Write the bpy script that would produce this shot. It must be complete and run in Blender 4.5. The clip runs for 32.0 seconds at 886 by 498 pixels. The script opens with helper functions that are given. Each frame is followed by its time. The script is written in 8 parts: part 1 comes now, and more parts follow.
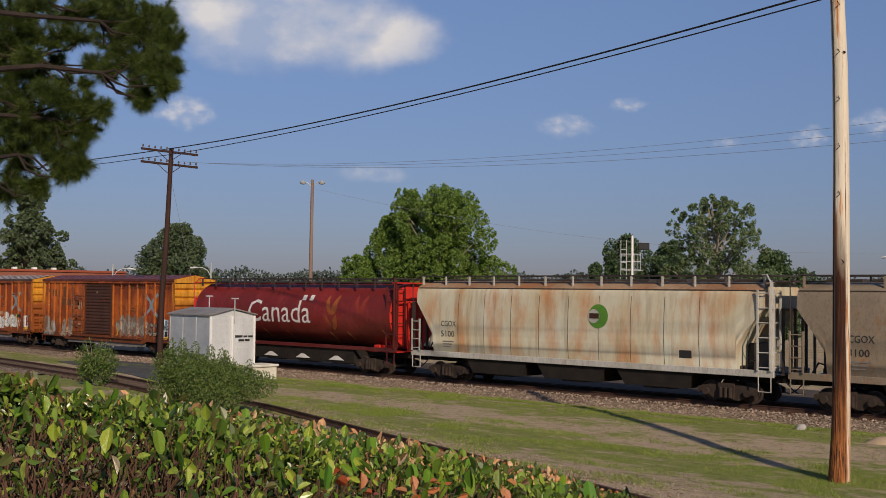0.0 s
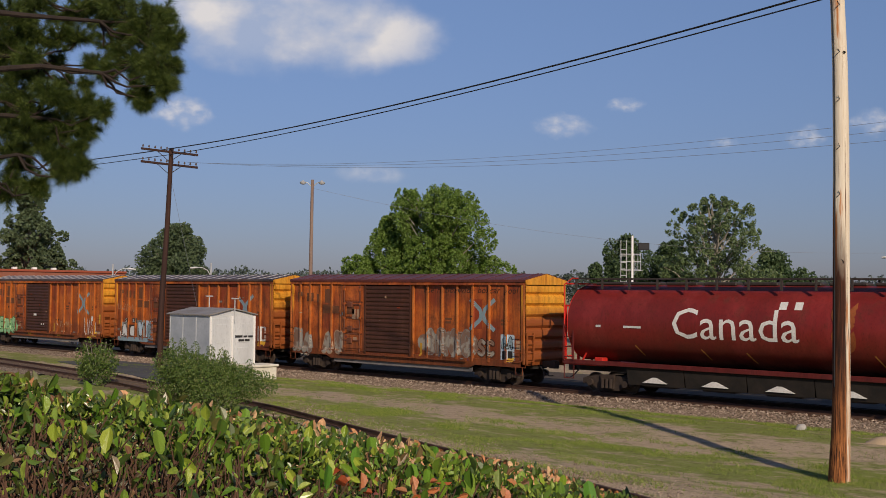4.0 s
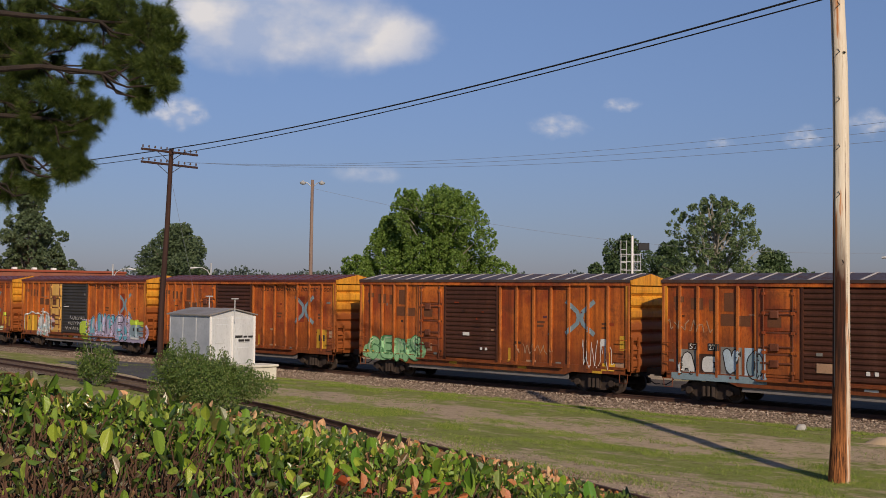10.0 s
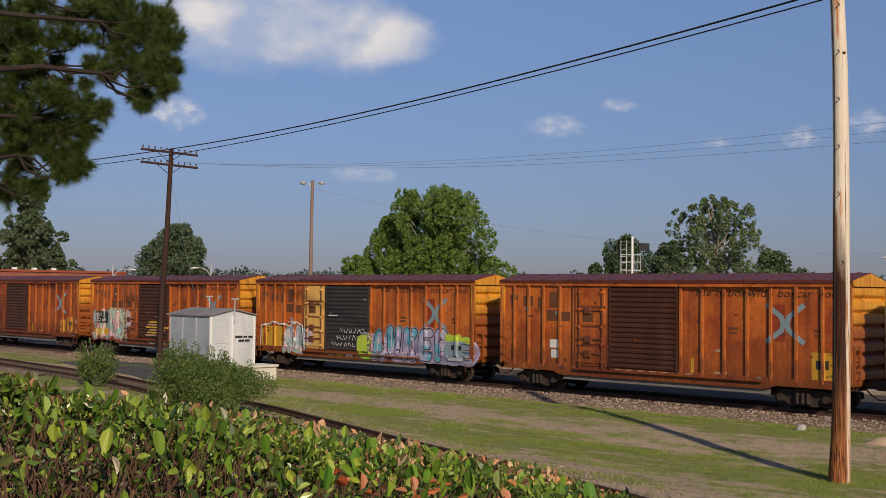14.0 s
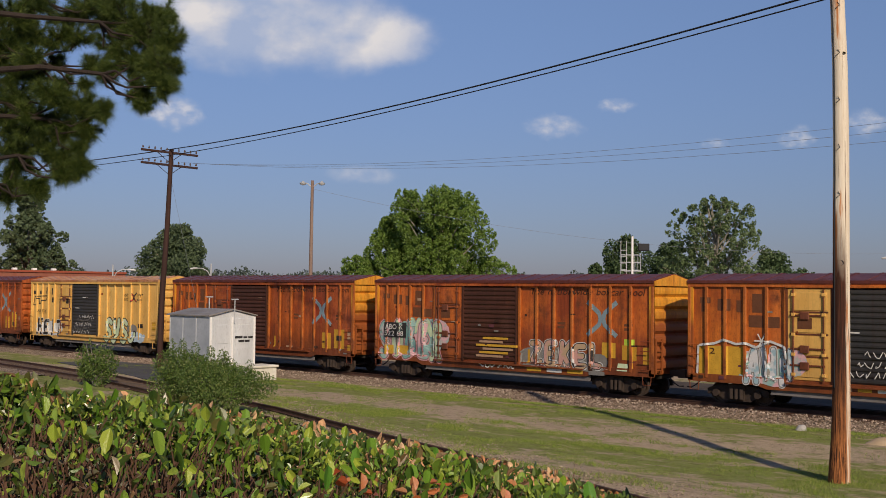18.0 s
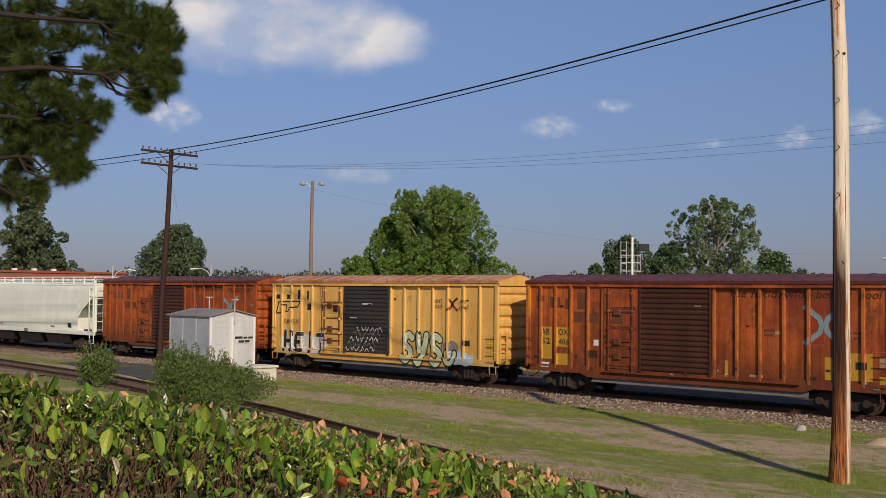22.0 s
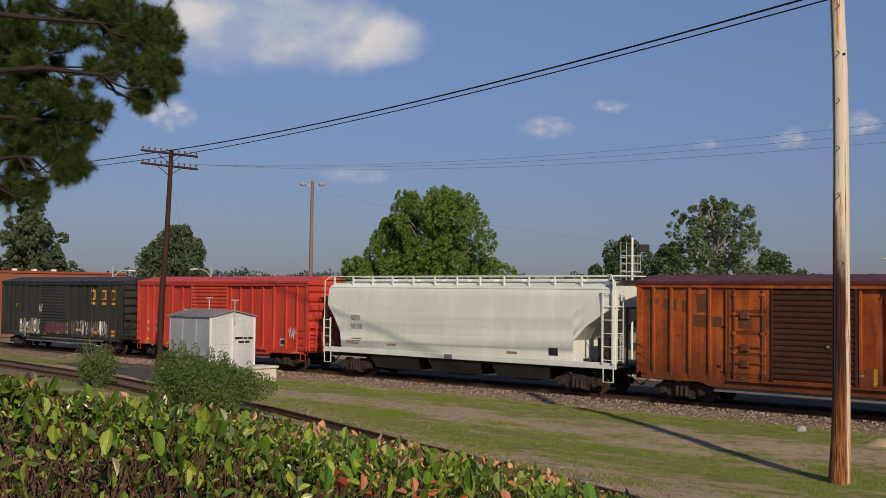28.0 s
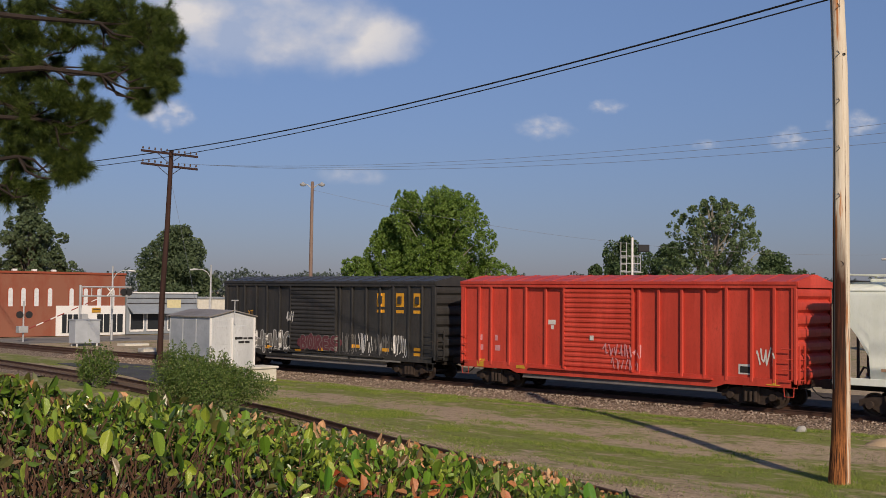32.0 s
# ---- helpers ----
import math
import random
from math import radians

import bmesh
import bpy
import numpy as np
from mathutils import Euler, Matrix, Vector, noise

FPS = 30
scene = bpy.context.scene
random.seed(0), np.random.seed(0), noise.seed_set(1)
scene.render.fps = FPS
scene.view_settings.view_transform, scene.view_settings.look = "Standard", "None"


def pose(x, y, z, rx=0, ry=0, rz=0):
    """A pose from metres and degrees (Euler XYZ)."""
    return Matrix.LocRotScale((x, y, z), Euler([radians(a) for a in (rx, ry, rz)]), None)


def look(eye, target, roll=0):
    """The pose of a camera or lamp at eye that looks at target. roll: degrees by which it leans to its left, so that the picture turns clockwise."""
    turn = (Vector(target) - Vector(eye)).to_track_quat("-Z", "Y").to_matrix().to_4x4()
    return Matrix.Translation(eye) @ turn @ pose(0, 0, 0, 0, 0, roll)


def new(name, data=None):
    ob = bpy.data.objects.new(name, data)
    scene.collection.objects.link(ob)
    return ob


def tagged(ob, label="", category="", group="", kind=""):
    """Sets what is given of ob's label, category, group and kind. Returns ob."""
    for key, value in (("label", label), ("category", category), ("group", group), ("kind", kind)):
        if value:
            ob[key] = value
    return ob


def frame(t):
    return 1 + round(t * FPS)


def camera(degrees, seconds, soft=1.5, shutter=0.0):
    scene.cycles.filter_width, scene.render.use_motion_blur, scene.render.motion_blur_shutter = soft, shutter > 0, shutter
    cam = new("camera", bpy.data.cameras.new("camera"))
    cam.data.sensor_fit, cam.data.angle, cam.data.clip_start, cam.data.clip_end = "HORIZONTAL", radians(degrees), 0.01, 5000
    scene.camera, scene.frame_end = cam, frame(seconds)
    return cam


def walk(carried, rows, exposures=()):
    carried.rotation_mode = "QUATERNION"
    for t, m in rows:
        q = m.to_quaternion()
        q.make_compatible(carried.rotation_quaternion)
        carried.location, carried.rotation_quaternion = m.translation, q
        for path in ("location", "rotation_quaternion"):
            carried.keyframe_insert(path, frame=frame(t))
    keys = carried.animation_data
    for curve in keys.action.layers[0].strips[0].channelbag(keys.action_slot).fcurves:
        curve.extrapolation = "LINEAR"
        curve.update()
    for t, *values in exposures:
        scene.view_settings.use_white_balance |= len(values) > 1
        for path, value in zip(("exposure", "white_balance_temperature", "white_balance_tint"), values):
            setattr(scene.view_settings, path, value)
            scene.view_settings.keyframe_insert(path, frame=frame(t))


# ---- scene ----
cam = camera(42.711, 32.0, 0.78)
EYE = (0.0, 0.0, 4.0715)


def aim(pitch):
    yaw, p = radians(-43.054), radians(pitch)
    way = Vector((math.sin(yaw) * math.cos(p), math.cos(yaw) * math.cos(p), math.sin(p)))
    return look(EYE, Vector(EYE) + way, 0.569)


walk(cam, [(0.0, aim(2.110)), (16.0, aim(2.140)), (25.0, aim(2.185)), (32.0, aim(2.205))], exposures=[(0.0, -0.09), (3.0, -0.06), (6.0, 0.0), (22.0, 0.0), (24.5, -0.13), (28.0, -0.16), (31.0, -0.18), (32.0, -0.05)])

# ---- world and sun ----
SUN_AZ = math.atan2(0.857, -0.515)
SUN_EL = radians(29)
world = bpy.data.worlds.new("sky")
scene.world = world
world.use_nodes = True
wt = world.node_tree
sky = wt.nodes.new("ShaderNodeTexSky")
sky.sky_type = "NISHITA"
sky.sun_disc = False
sky.sun_elevation = SUN_EL
sky.sun_rotation = SUN_AZ
sky.air_density = 1.0
sky.dust_density = 0.3
sky.ozone_density = 3.0
wt.nodes["Background"].inputs["Strength"].default_value = 0.08
# the summer haze takes the glare off the horizon
tcw, sepw, hz, mulw = wt.nodes.new("ShaderNodeTexCoord"), wt.nodes.new("ShaderNodeSeparateXYZ"), wt.nodes.new("ShaderNodeValToRGB"), wt.nodes.new("ShaderNodeMix")
mulw.data_type, mulw.blend_type = "RGBA", "MULTIPLY"
mulw.inputs["Factor"].default_value = 1.0
hz.color_ramp.elements[0].position, hz.color_ramp.elements[0].color = 0.0, (0.358, 0.368, 0.578, 1)
hz.color_ramp.elements[1].position, hz.color_ramp.elements[1].color = 0.30, (1.04, 0.985, 1.115, 1)
wt.links.new(tcw.outputs["Generated"], sepw.inputs[0])
wt.links.new(sepw.outputs["Z"], hz.inputs["Fac"])
wt.links.new(sky.outputs["Color"], mulw.inputs[6])
wt.links.new(hz.outputs["Color"], mulw.inputs[7])
wt.links.new(mulw.outputs[2], wt.nodes["Background"].inputs["Color"])
sun_data = bpy.data.lights.new("sun", "SUN")
sun_data.energy, sun_data.angle, sun_data.color = 4.0, radians(0.53), (1.0, 0.825, 0.64)
sun = new("sun", sun_data)
sun.matrix_world = look((math.sin(SUN_AZ) * 60, math.cos(SUN_AZ) * 60, math.tan(SUN_EL) * 60), (0, 0, 0))


# ---- mesh helpers ----
class Geo:
    """Vertices and faces gathered piece by piece."""

    def __init__(self):
        self.v, self.f = [], []

    def add(self, verts, faces):
        n = len(self.v)
        self.v.extend(tuple(p) for p in verts)
        self.f.extend(tuple(i + n for i in q) for q in faces)
        return self

    def box(self, x0, x1, y0, y1, z0, z1, c=0.0):
        if c <= 0:
            v = [(x, y, z) for z in (z0, z1) for x, y in ((x0, y0), (x1, y0), (x1, y1), (x0, y1))]
            return self.add(v, [(3, 2, 1, 0), (4, 5, 6, 7), (0, 1, 5, 4), (1, 2, 6, 5), (2, 3, 7, 6), (3, 0, 4, 7)])
        v = []
        for z, k in ((z0, c), (z0 + c, 0), (z1 - c, 0), (z1, c)):
            a, b, d, e = x0 + k, x1 - k, y0 + k, y1 - k
            g = c if k == 0 else c * 0.5
            v += [(a + g, d, z), (b - g, d, z), (b, d + g, z), (b, e - g, z), (b - g, e, z), (a + g, e, z), (a, e - g, z), (a, d + g, z)]
        f = [tuple(range(7, -1, -1)), tuple(range(24, 32))]
        for r in range(3):
            f += [(r * 8 + i, r * 8 + (i + 1) % 8, r * 8 + 8 + (i + 1) % 8, r * 8 + 8 + i) for i in range(8)]
        return self.add(v, f)

    def prism(self, poly, a, b, axis="y"):
        """poly: 2D outline; extruded from a to b along the axis (x: outline in y,z; y: in x,z; z: in x,y)."""
        put = {"x": lambda p, s: (s, p[0], p[1]), "y": lambda p, s: (p[0], s, p[1]), "z": lambda p, s: (p[0], p[1], s)}[axis]
        n = len(poly)
        v = [put(p, a) for p in poly] + [put(p, b) for p in poly]
        f = [tuple(range(n - 1, -1, -1)), tuple(range(n, 2 * n))] + [(i, (i + 1) % n, n + (i + 1) % n, n + i) for i in range(n)]
        return self.add(v, f)

    def rod(self, p, q, r0, r1=None, n=8, cap=True):
        r1 = r0 if r1 is None else r1
        p, q = Vector(p), Vector(q)
        m = (q - p).to_track_quat("Z", "Y").to_matrix()
        v = []
        for c, r in ((p, r0), (q, r1)):
            v += [c + m @ Vector((r * math.cos(2 * math.pi * i / n), r * math.sin(2 * math.pi * i / n), 0)) for i in range(n)]
        f = [(i, (i + 1) % n, n + (i + 1) % n, n + i) for i in range(n)]
        if cap:
            f += [tuple(range(n - 1, -1, -1)), tuple(range(n, 2 * n))]
        return self.add(v, f)

    def tube(self, pts, radii, n=8):
        pts = [Vector(p) for p in pts]
        v, prev, m = [], None, None
        for i, p in enumerate(pts):
            d = (pts[min(i + 1, len(pts) - 1)] - pts[max(i - 1, 0)]).normalized()
            m = d.to_track_quat("Z", "Y").to_matrix() if prev is None else prev.rotation_difference(d).to_matrix() @ m
            prev = d
            r = radii[i] if isinstance(radii, (list, tuple)) else radii
            v += [p + m @ Vector((r * math.cos(2 * math.pi * k / n), r * math.sin(2 * math.pi * k / n), 0)) for k in range(n)]
        f = [(a * n + k, a * n + (k + 1) % n, (a + 1) * n + (k + 1) % n, (a + 1) * n + k) for a in range(len(pts) - 1) for k in range(n)]
        f += [tuple(range(n - 1, -1, -1)), tuple(range((len(pts) - 1) * n, len(pts) * n))]
        return self.add(v, f)

    def lathe(self, prof, centre, axis="z", n=16):
        """prof: (radius, height) pairs, turned round the axis."""
        cx, cy, cz = centre
        v = []
        for r, h in prof:
            for k in range(n):
                a, b = r * math.cos(2 * math.pi * k / n), r * math.sin(2 * math.pi * k / n)
                v.append({"z": (cx + a, cy + b, cz + h), "y": (cx + a, cy + h, cz + b), "x": (cx + h, cy + a, cz + b)}[axis])
        f = [(a * n + k, a * n + (k + 1) % n, (a + 1) * n + (k + 1) % n, (a + 1) * n + k) for a in range(len(prof) - 1) for k in range(n)]
        return self.add(v, f)

    def mesh(self, name, mat, smooth=False):
        me = bpy.data.meshes.new(name)
        me.from_pydata(self.v, [], self.f)
        me.materials.append(mat)
        bm = bmesh.new()
        bm.from_mesh(me)
        bmesh.ops.recalc_face_normals(bm, faces=bm.faces)
        bm.to_mesh(me)
        bm.free()
        if smooth:
            me.shade_smooth()
            me.set_sharp_from_angle(angle=radians(40))
        return me


def part(name, geo, mat, parent, label="", smooth=False, m=None):
    """One mesh object under a thing or a part; geo may be a Geo or a mesh that alike pieces share."""
    me = geo if isinstance(geo, bpy.types.Mesh) else geo.mesh(name, mat, smooth)
    ob = new(name, me)
    ob.parent = parent
    if m is not None:
        ob.matrix_basis = m
    return tagged(ob, label)


def thing(name, label, category, m=None, group="", kind=""):
    ob = new(name)
    ob.empty_display_size = 0.2
    if m is not None:
        ob.matrix_basis = m
    return tagged(ob, label, category, group, kind)


def solid(name, geo, mat, label, category="", group="", kind="", m=None, smooth=False):
    ob = new(name, geo.mesh(name, mat, smooth))
    if m is not None:
        ob.matrix_basis = m
    return tagged(ob, label, category, group, kind)


# ---- materials ----
def nodes_of(name):
    mat = bpy.data.materials.new(name)
    mat.use_nodes = True
    return mat, mat.node_tree.nodes, mat.node_tree.links, mat.node_tree.nodes["Principled BSDF"]


def noise_at(nt, ln, scale, detail=4, stretch=(1, 1, 1), seed=0.0, rough=0.6, coords="Object"):
    tc, mp, no = nt.new("ShaderNodeTexCoord"), nt.new("ShaderNodeMapping"), nt.new("ShaderNodeTexNoise")
    mp.inputs["Scale"].default_value = stretch
    mp.inputs["Location"].default_value = (seed * 3.1, seed * 1.7, seed * 2.3)
    no.inputs["Scale"].default_value, no.inputs["Detail"].default_value, no.inputs["Roughness"].default_value = scale, detail, rough
    ln.new(tc.outputs[coords], mp.inputs["Vector"])
    ln.new(mp.outputs["Vector"], no.inputs["Vector"])
    return no.outputs["Fac"]


def ramp(nt, ln, fac, stops):
    r = nt.new("ShaderNodeValToRGB")
    while len(r.color_ramp.elements) < len(stops):
        r.color_ramp.elements.new(0.5)
    for e, (p, c) in zip(r.color_ramp.elements, stops):
        e.position, e.color = p, (*c, 1) if len(c) == 3 else c
    ln.new(fac, r.inputs["Fac"])
    return r.outputs["Color"]


def mask(nt, ln, fac, lo, hi):
    m = nt.new("ShaderNodeMapRange")
    m.inputs["From Min"].default_value, m.inputs["From Max"].default_value = lo, hi
    ln.new(fac, m.inputs["Value"])
    return m.outputs["Result"]


def mix(nt, ln, fac, a, b):
    m = nt.new("ShaderNodeMix")
    m.data_type = "RGBA"
    for key, val in (("Factor", fac), (6, a), (7, b)):
        sock = m.inputs[key]
        if isinstance(val, (tuple, float, int)):
            sock.default_value = (*val, 1) if isinstance(val, tuple) else val
        else:
            ln.new(val, sock)
    return m.outputs[2]


def bump(nt, ln, bsdf, fac, strength, dist):
    b = nt.new("ShaderNodeBump")
    b.inputs["Strength"].default_value, b.inputs["Distance"].default_value = strength, dist
    ln.new(fac, b.inputs["Height"])
    ln.new(b.outputs["Normal"], bsdf.inputs["Normal"])


def surface(name, a, b, scale=3.0, fine=40.0, rough=0.7, metal=0.0, relief=0.003, stretch=(1, 1, 1), seed=0.0, spec=0.3):
    """Two tones by a broad noise, fine grain in tone, gloss and relief."""
    mat, nt, ln, bs = nodes_of(name)
    broad = noise_at(nt, ln, scale, 6, stretch, seed)
    grain = noise_at(nt, ln, fine, 3, stretch, seed + 2)
    col = mix(nt, ln, mask(nt, ln, broad, 0.32, 0.68), a, b)
    dark = tuple(c * 0.72 for c in b)
    ln.new(mix(nt, ln, mask(nt, ln, grain, 0.52, 0.8), col, dark), bs.inputs["Base Color"])
    r = nt.new("ShaderNodeMapRange")
    r.inputs["To Min"].default_value, r.inputs["To Max"].default_value = max(0.05, rough - 0.12), min(1.0, rough + 0.12)
    ln.new(grain, r.inputs["Value"])
    ln.new(r.outputs["Result"], bs.inputs["Roughness"])
    bs.inputs["Metallic"].default_value = metal
    bs.inputs["Specular IOR Level"].default_value = spec
    if relief:
        bump(nt, ln, bs, grain, 0.6, relief)
    return mat


def weathered(name, a, b, rust=(0.16, 0.05, 0.02), amount=0.5, seed=0.0, rough=0.6, patch=0.5, streak_col=None, grime=0.0, speck=0.65):
    """Sun-faded paint with rust patches, dark streaks that run down, and grime."""
    mat, nt, ln, bs = nodes_of(name)
    broad = noise_at(nt, ln, 0.35, 5, (1, 1, 1.3), seed, 0.65)
    blot = noise_at(nt, ln, 1.3, 9, (1, 1, 0.8), seed + 5, 0.72)
    streak = noise_at(nt, ln, 1.6, 7, (2.4, 2.4, 0.14), seed + 9, 0.7)
    fade = noise_at(nt, ln, 0.9, 6, (1.2, 1.2, 0.3), seed + 14, 0.6)
    grain = noise_at(nt, ln, 16, 5, (1, 1, 0.45), seed + 3, 0.7)
    col = mix(nt, ln, mask(nt, ln, broad, 0.4, 0.6), a, b)
    pale = tuple(min(0.9, c * 1.35 + 0.015) for c in a)
    f = nt.new("ShaderNodeMath")
    f.operation = "MULTIPLY"
    f.inputs[1].default_value = 0.6
    ln.new(mask(nt, ln, fade, 0.5, 0.72), f.inputs[0])
    col = mix(nt, ln, f.outputs[0], col, pale)
    m1 = mask(nt, ln, blot, 0.66 - 0.26 * amount, 0.80 - 0.20 * amount)
    col = mix(nt, ln, m1, col, rust)
    if grime:
        # road dirt thrown up from the rails, ragged at its upper edge
        tc, sep, add = nt.new("ShaderNodeTexCoord"), nt.new("ShaderNodeSeparateXYZ"), nt.new("ShaderNodeMath")
        ln.new(tc.outputs["Object"], sep.inputs[0])
        add.operation = "MULTIPLY_ADD"
        add.inputs[1].default_value = 2.6
        ln.new(noise_at(nt, ln, 0.8, 8, (1.6, 1.6, 0.5), seed + 21, 0.7), add.inputs[0])
        ln.new(sep.outputs["Z"], add.inputs[2])
        gm = nt.new("ShaderNodeMath")
        gm.operation = "MULTIPLY"
        gm.inputs[1].default_value = grime
        ln.new(mask(nt, ln, add.outputs[0], 3.9, 2.0), gm.inputs[0])
        col = mix(nt, ln, gm.outputs[0], col, (0.11, 0.036, 0.016))
    s = streak_col or tuple(c * 0.45 for c in rust)
    m2 = nt.new("ShaderNodeMath")
    m2.operation = "MULTIPLY"
    m2.inputs[1].default_value = patch
    ln.new(mask(nt, ln, streak, 0.46, 0.66), m2.inputs[0])
    col = mix(nt, ln, m2.outputs[0], col, s)
    g = nt.new("ShaderNodeMath")
    g.operation = "MULTIPLY"
    g.inputs[1].default_value = speck
    ln.new(mask(nt, ln, grain, 0.5, 0.72), g.inputs[0])
    col = mix(nt, ln, g.outputs[0], col, tuple(c * 0.5 for c in b))
    ln.new(col, bs.inputs["Base Color"])
    r = nt.new("ShaderNodeMapRange")
    r.inputs["To Min"].default_value, r.inputs["To Max"].default_value = rough - 0.15, min(0.95, rough + 0.3)
    ln.new(m1, r.inputs["Value"])
    ln.new(r.outputs["Result"], bs.inputs["Roughness"])
    bs.inputs["Specular IOR Level"].default_value = 0.3
    bump(nt, ln, bs, blot, 0.35, 0.012)
    return mat


def plain(name, c, rough=0.6, metal=0.0, seed=0.0):
    return surface(name, c, tuple(x * 0.82 for x in c), 4.0, 30.0, rough, metal, 0.001, seed=seed)


M_STEEL = surface("dark_steel", (0.035, 0.03, 0.028), (0.06, 0.042, 0.032), 2.0, 20.0, 0.75)
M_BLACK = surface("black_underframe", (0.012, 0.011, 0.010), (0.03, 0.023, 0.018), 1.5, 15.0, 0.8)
M_RUSTY = surface("rusty_truck", (0.028, 0.020, 0.016), (0.06, 0.042, 0.032), 3.0, 25.0, 0.85)
M_WHEEL = surface("wheel_steel", (0.05, 0.035, 0.028), (0.10, 0.075, 0.06), 4.0, 30.0, 0.6, 0.3)
M_RAIL = surface("rusty_rail", (0.05, 0.027, 0.019), (0.095, 0.05, 0.034), 2.0, 30.0, 0.7)
M_TIE = surface("old_tie", (0.06, 0.04, 0.03), (0.11, 0.08, 0.06), 2.0, 20.0, 0.9, relief=0.01, stretch=(8, 1, 8))
M_WHITEPAINT = plain("white_stencil", (0.72, 0.70, 0.66))
M_BLACKPAINT = plain("black_stencil", (0.03, 0.03, 0.03))
M_YELLOWTAG = plain("yellow_panel", (0.52, 0.28, 0.03))
M_GALV = surface("galvanised", (0.42, 0.43, 0.43), (0.55, 0.56, 0.56), 2.0, 30.0, 0.5, 0.35)
M_ROOFRIB = surface("pale_roof_rib", (0.34, 0.31, 0.29), (0.45, 0.42, 0.40), 2.0, 20.0, 0.6)
M_WEB = surface("grey_sill_web", (0.13, 0.12, 0.115), (0.22, 0.20, 0.19), 1.5, 15.0, 0.8)


# ---- ground, tracks, road ----
TRACK_Y = 40.31
RAIL_Z = -0.12


def spur_y(x):
    """The far rail of the old siding, which swings in beside the main line."""
    return float(np.interp(x, (-140, -100, -82, -65.6, -50.3, -32.7, -24.2, -15.2, -5, 8, 30), (33.2, 33.0, 32.5, 31.5, 29.8, 26.1, 23.5, 20.9, 17.6, 13.0, 5.0)))


def ground_z(x, y):
    d = math.hypot(x, y)
    z = -0.36
    if 35.6 < y < 44.5:
        z -= 0.13 * min(1.0, (y - 35.6) / 1.2, (44.5 - y) / 1.2)
    if y < 34:
        k = min(1.0, max(0.0, (14.0 - d) / 8.5)) if y > 0 else 1.0
        if y <= 0:
            k = min(1.0, max(0.0, (30.0 + y) / 8.0)) if d > 14 else 1.0
        z += 2.55 * k * k * (3 - 2 * k)
        z -= 0.22 * max(0.0, 1 - ((y - 28.0) / 5.0) ** 2) * min(1.0, max(0.0, (x + 32) / 14)) * (1 if x < 40 else 0)
    return z


def ground_material():
    mat, nt, ln, bs = nodes_of("trodden_ground")
    tc, sep = nt.new("ShaderNodeTexCoord"), nt.new("ShaderNodeSeparateXYZ")
    ln.new(tc.outputs["Object"], sep.inputs[0])
    wob = noise_at(nt, ln, 0.22, 5, (0.35, 1, 1), 1.0)
    wy = nt.new("ShaderNodeMath")
    wy.operation = "MULTIPLY_ADD"
    wy.inputs[1].default_value = 7.0
    ln.new(wob, wy.inputs[0])
    ln.new(sep.outputs["Y"], wy.inputs[2])
    # bands along the line: weeds by the hedge, gravel by the siding, grass, the wheel track, grass again
    band = nt.new("ShaderNodeMapRange")
    band.inputs["From Min"].default_value, band.inputs["From Max"].default_value = 23.5, 63.5
    ln.new(wy.outputs[0], band.inputs["Value"])
    green = ramp(nt, ln, band.outputs["Result"], [(0.0, (0.55,) * 3), (0.06, (0.2,) * 3), (0.12, (0.35,) * 3), (0.18, (0.95,) * 3), (0.23, (0.85,) * 3), (0.27, (0.12,) * 3), (0.30, (0.15,) * 3), (0.34, (1.0,) * 3), (0.38, (0.9,) * 3), (0.5, (0.1,) * 3), (0.72, (0.25,) * 3)])
    tuft = noise_at(nt, ln, 1.3, 8, (0.5, 1, 1), 4.0, 0.7)
    fine = noise_at(nt, ln, 14, 6, (1, 1, 1), 2.0, 0.7)
    g = nt.new("ShaderNodeMath")
    g.operation = "MULTIPLY_ADD"
    g.inputs[1].default_value = 1.0
    ln.new(green, g.inputs[0])
    t2 = nt.new("ShaderNodeMath")
    t2.operation = "SUBTRACT"
    t2.inputs[1].default_value = 0.5
    ln.new(tuft, t2.inputs[0])
    t3 = nt.new("ShaderNodeMath")
    t3.operation = "MULTIPLY"
    t3.inputs[1].default_value = 4.0
    ln.new(t2.outputs[0], t3.inputs[0])
    ln.new(t3.outputs[0], g.inputs[2])
    dirt = mix(nt, ln, mask(nt, ln, fine, 0.3, 0.7), (0.52, 0.41, 0.285), (0.32, 0.24, 0.16))
    grass = mix(nt, ln, mask(nt, ln, fine, 0.3, 0.7), (0.15, 0.19, 0.04), (0.27, 0.28, 0.09))
    spots = noise_at(nt, ln, 3.5, 6, (0.7, 1, 1), 9.0, 0.75)
    base = mix(nt, ln, mask(nt, ln, g.outputs[0], 0.3, 0.75), dirt, grass)
    k = nt.new("ShaderNodeMath")
    k.operation = "MULTIPLY"
    k.inputs[1].default_value = 0.6
    ln.new(mask(nt, ln, spots, 0.5, 0.66), k.inputs[0])
    base = mix(nt, ln, k.outputs[0], base, (0.10, 0.085, 0.04))
    ln.new(base, bs.inputs["Base Color"])
    bs.inputs["Roughness"].default_value = 0.95
    bs.inputs["Specular IOR Level"].default_value = 0.1
    bump(nt, ln, bs, fine, 0.8, 0.06)
    return mat


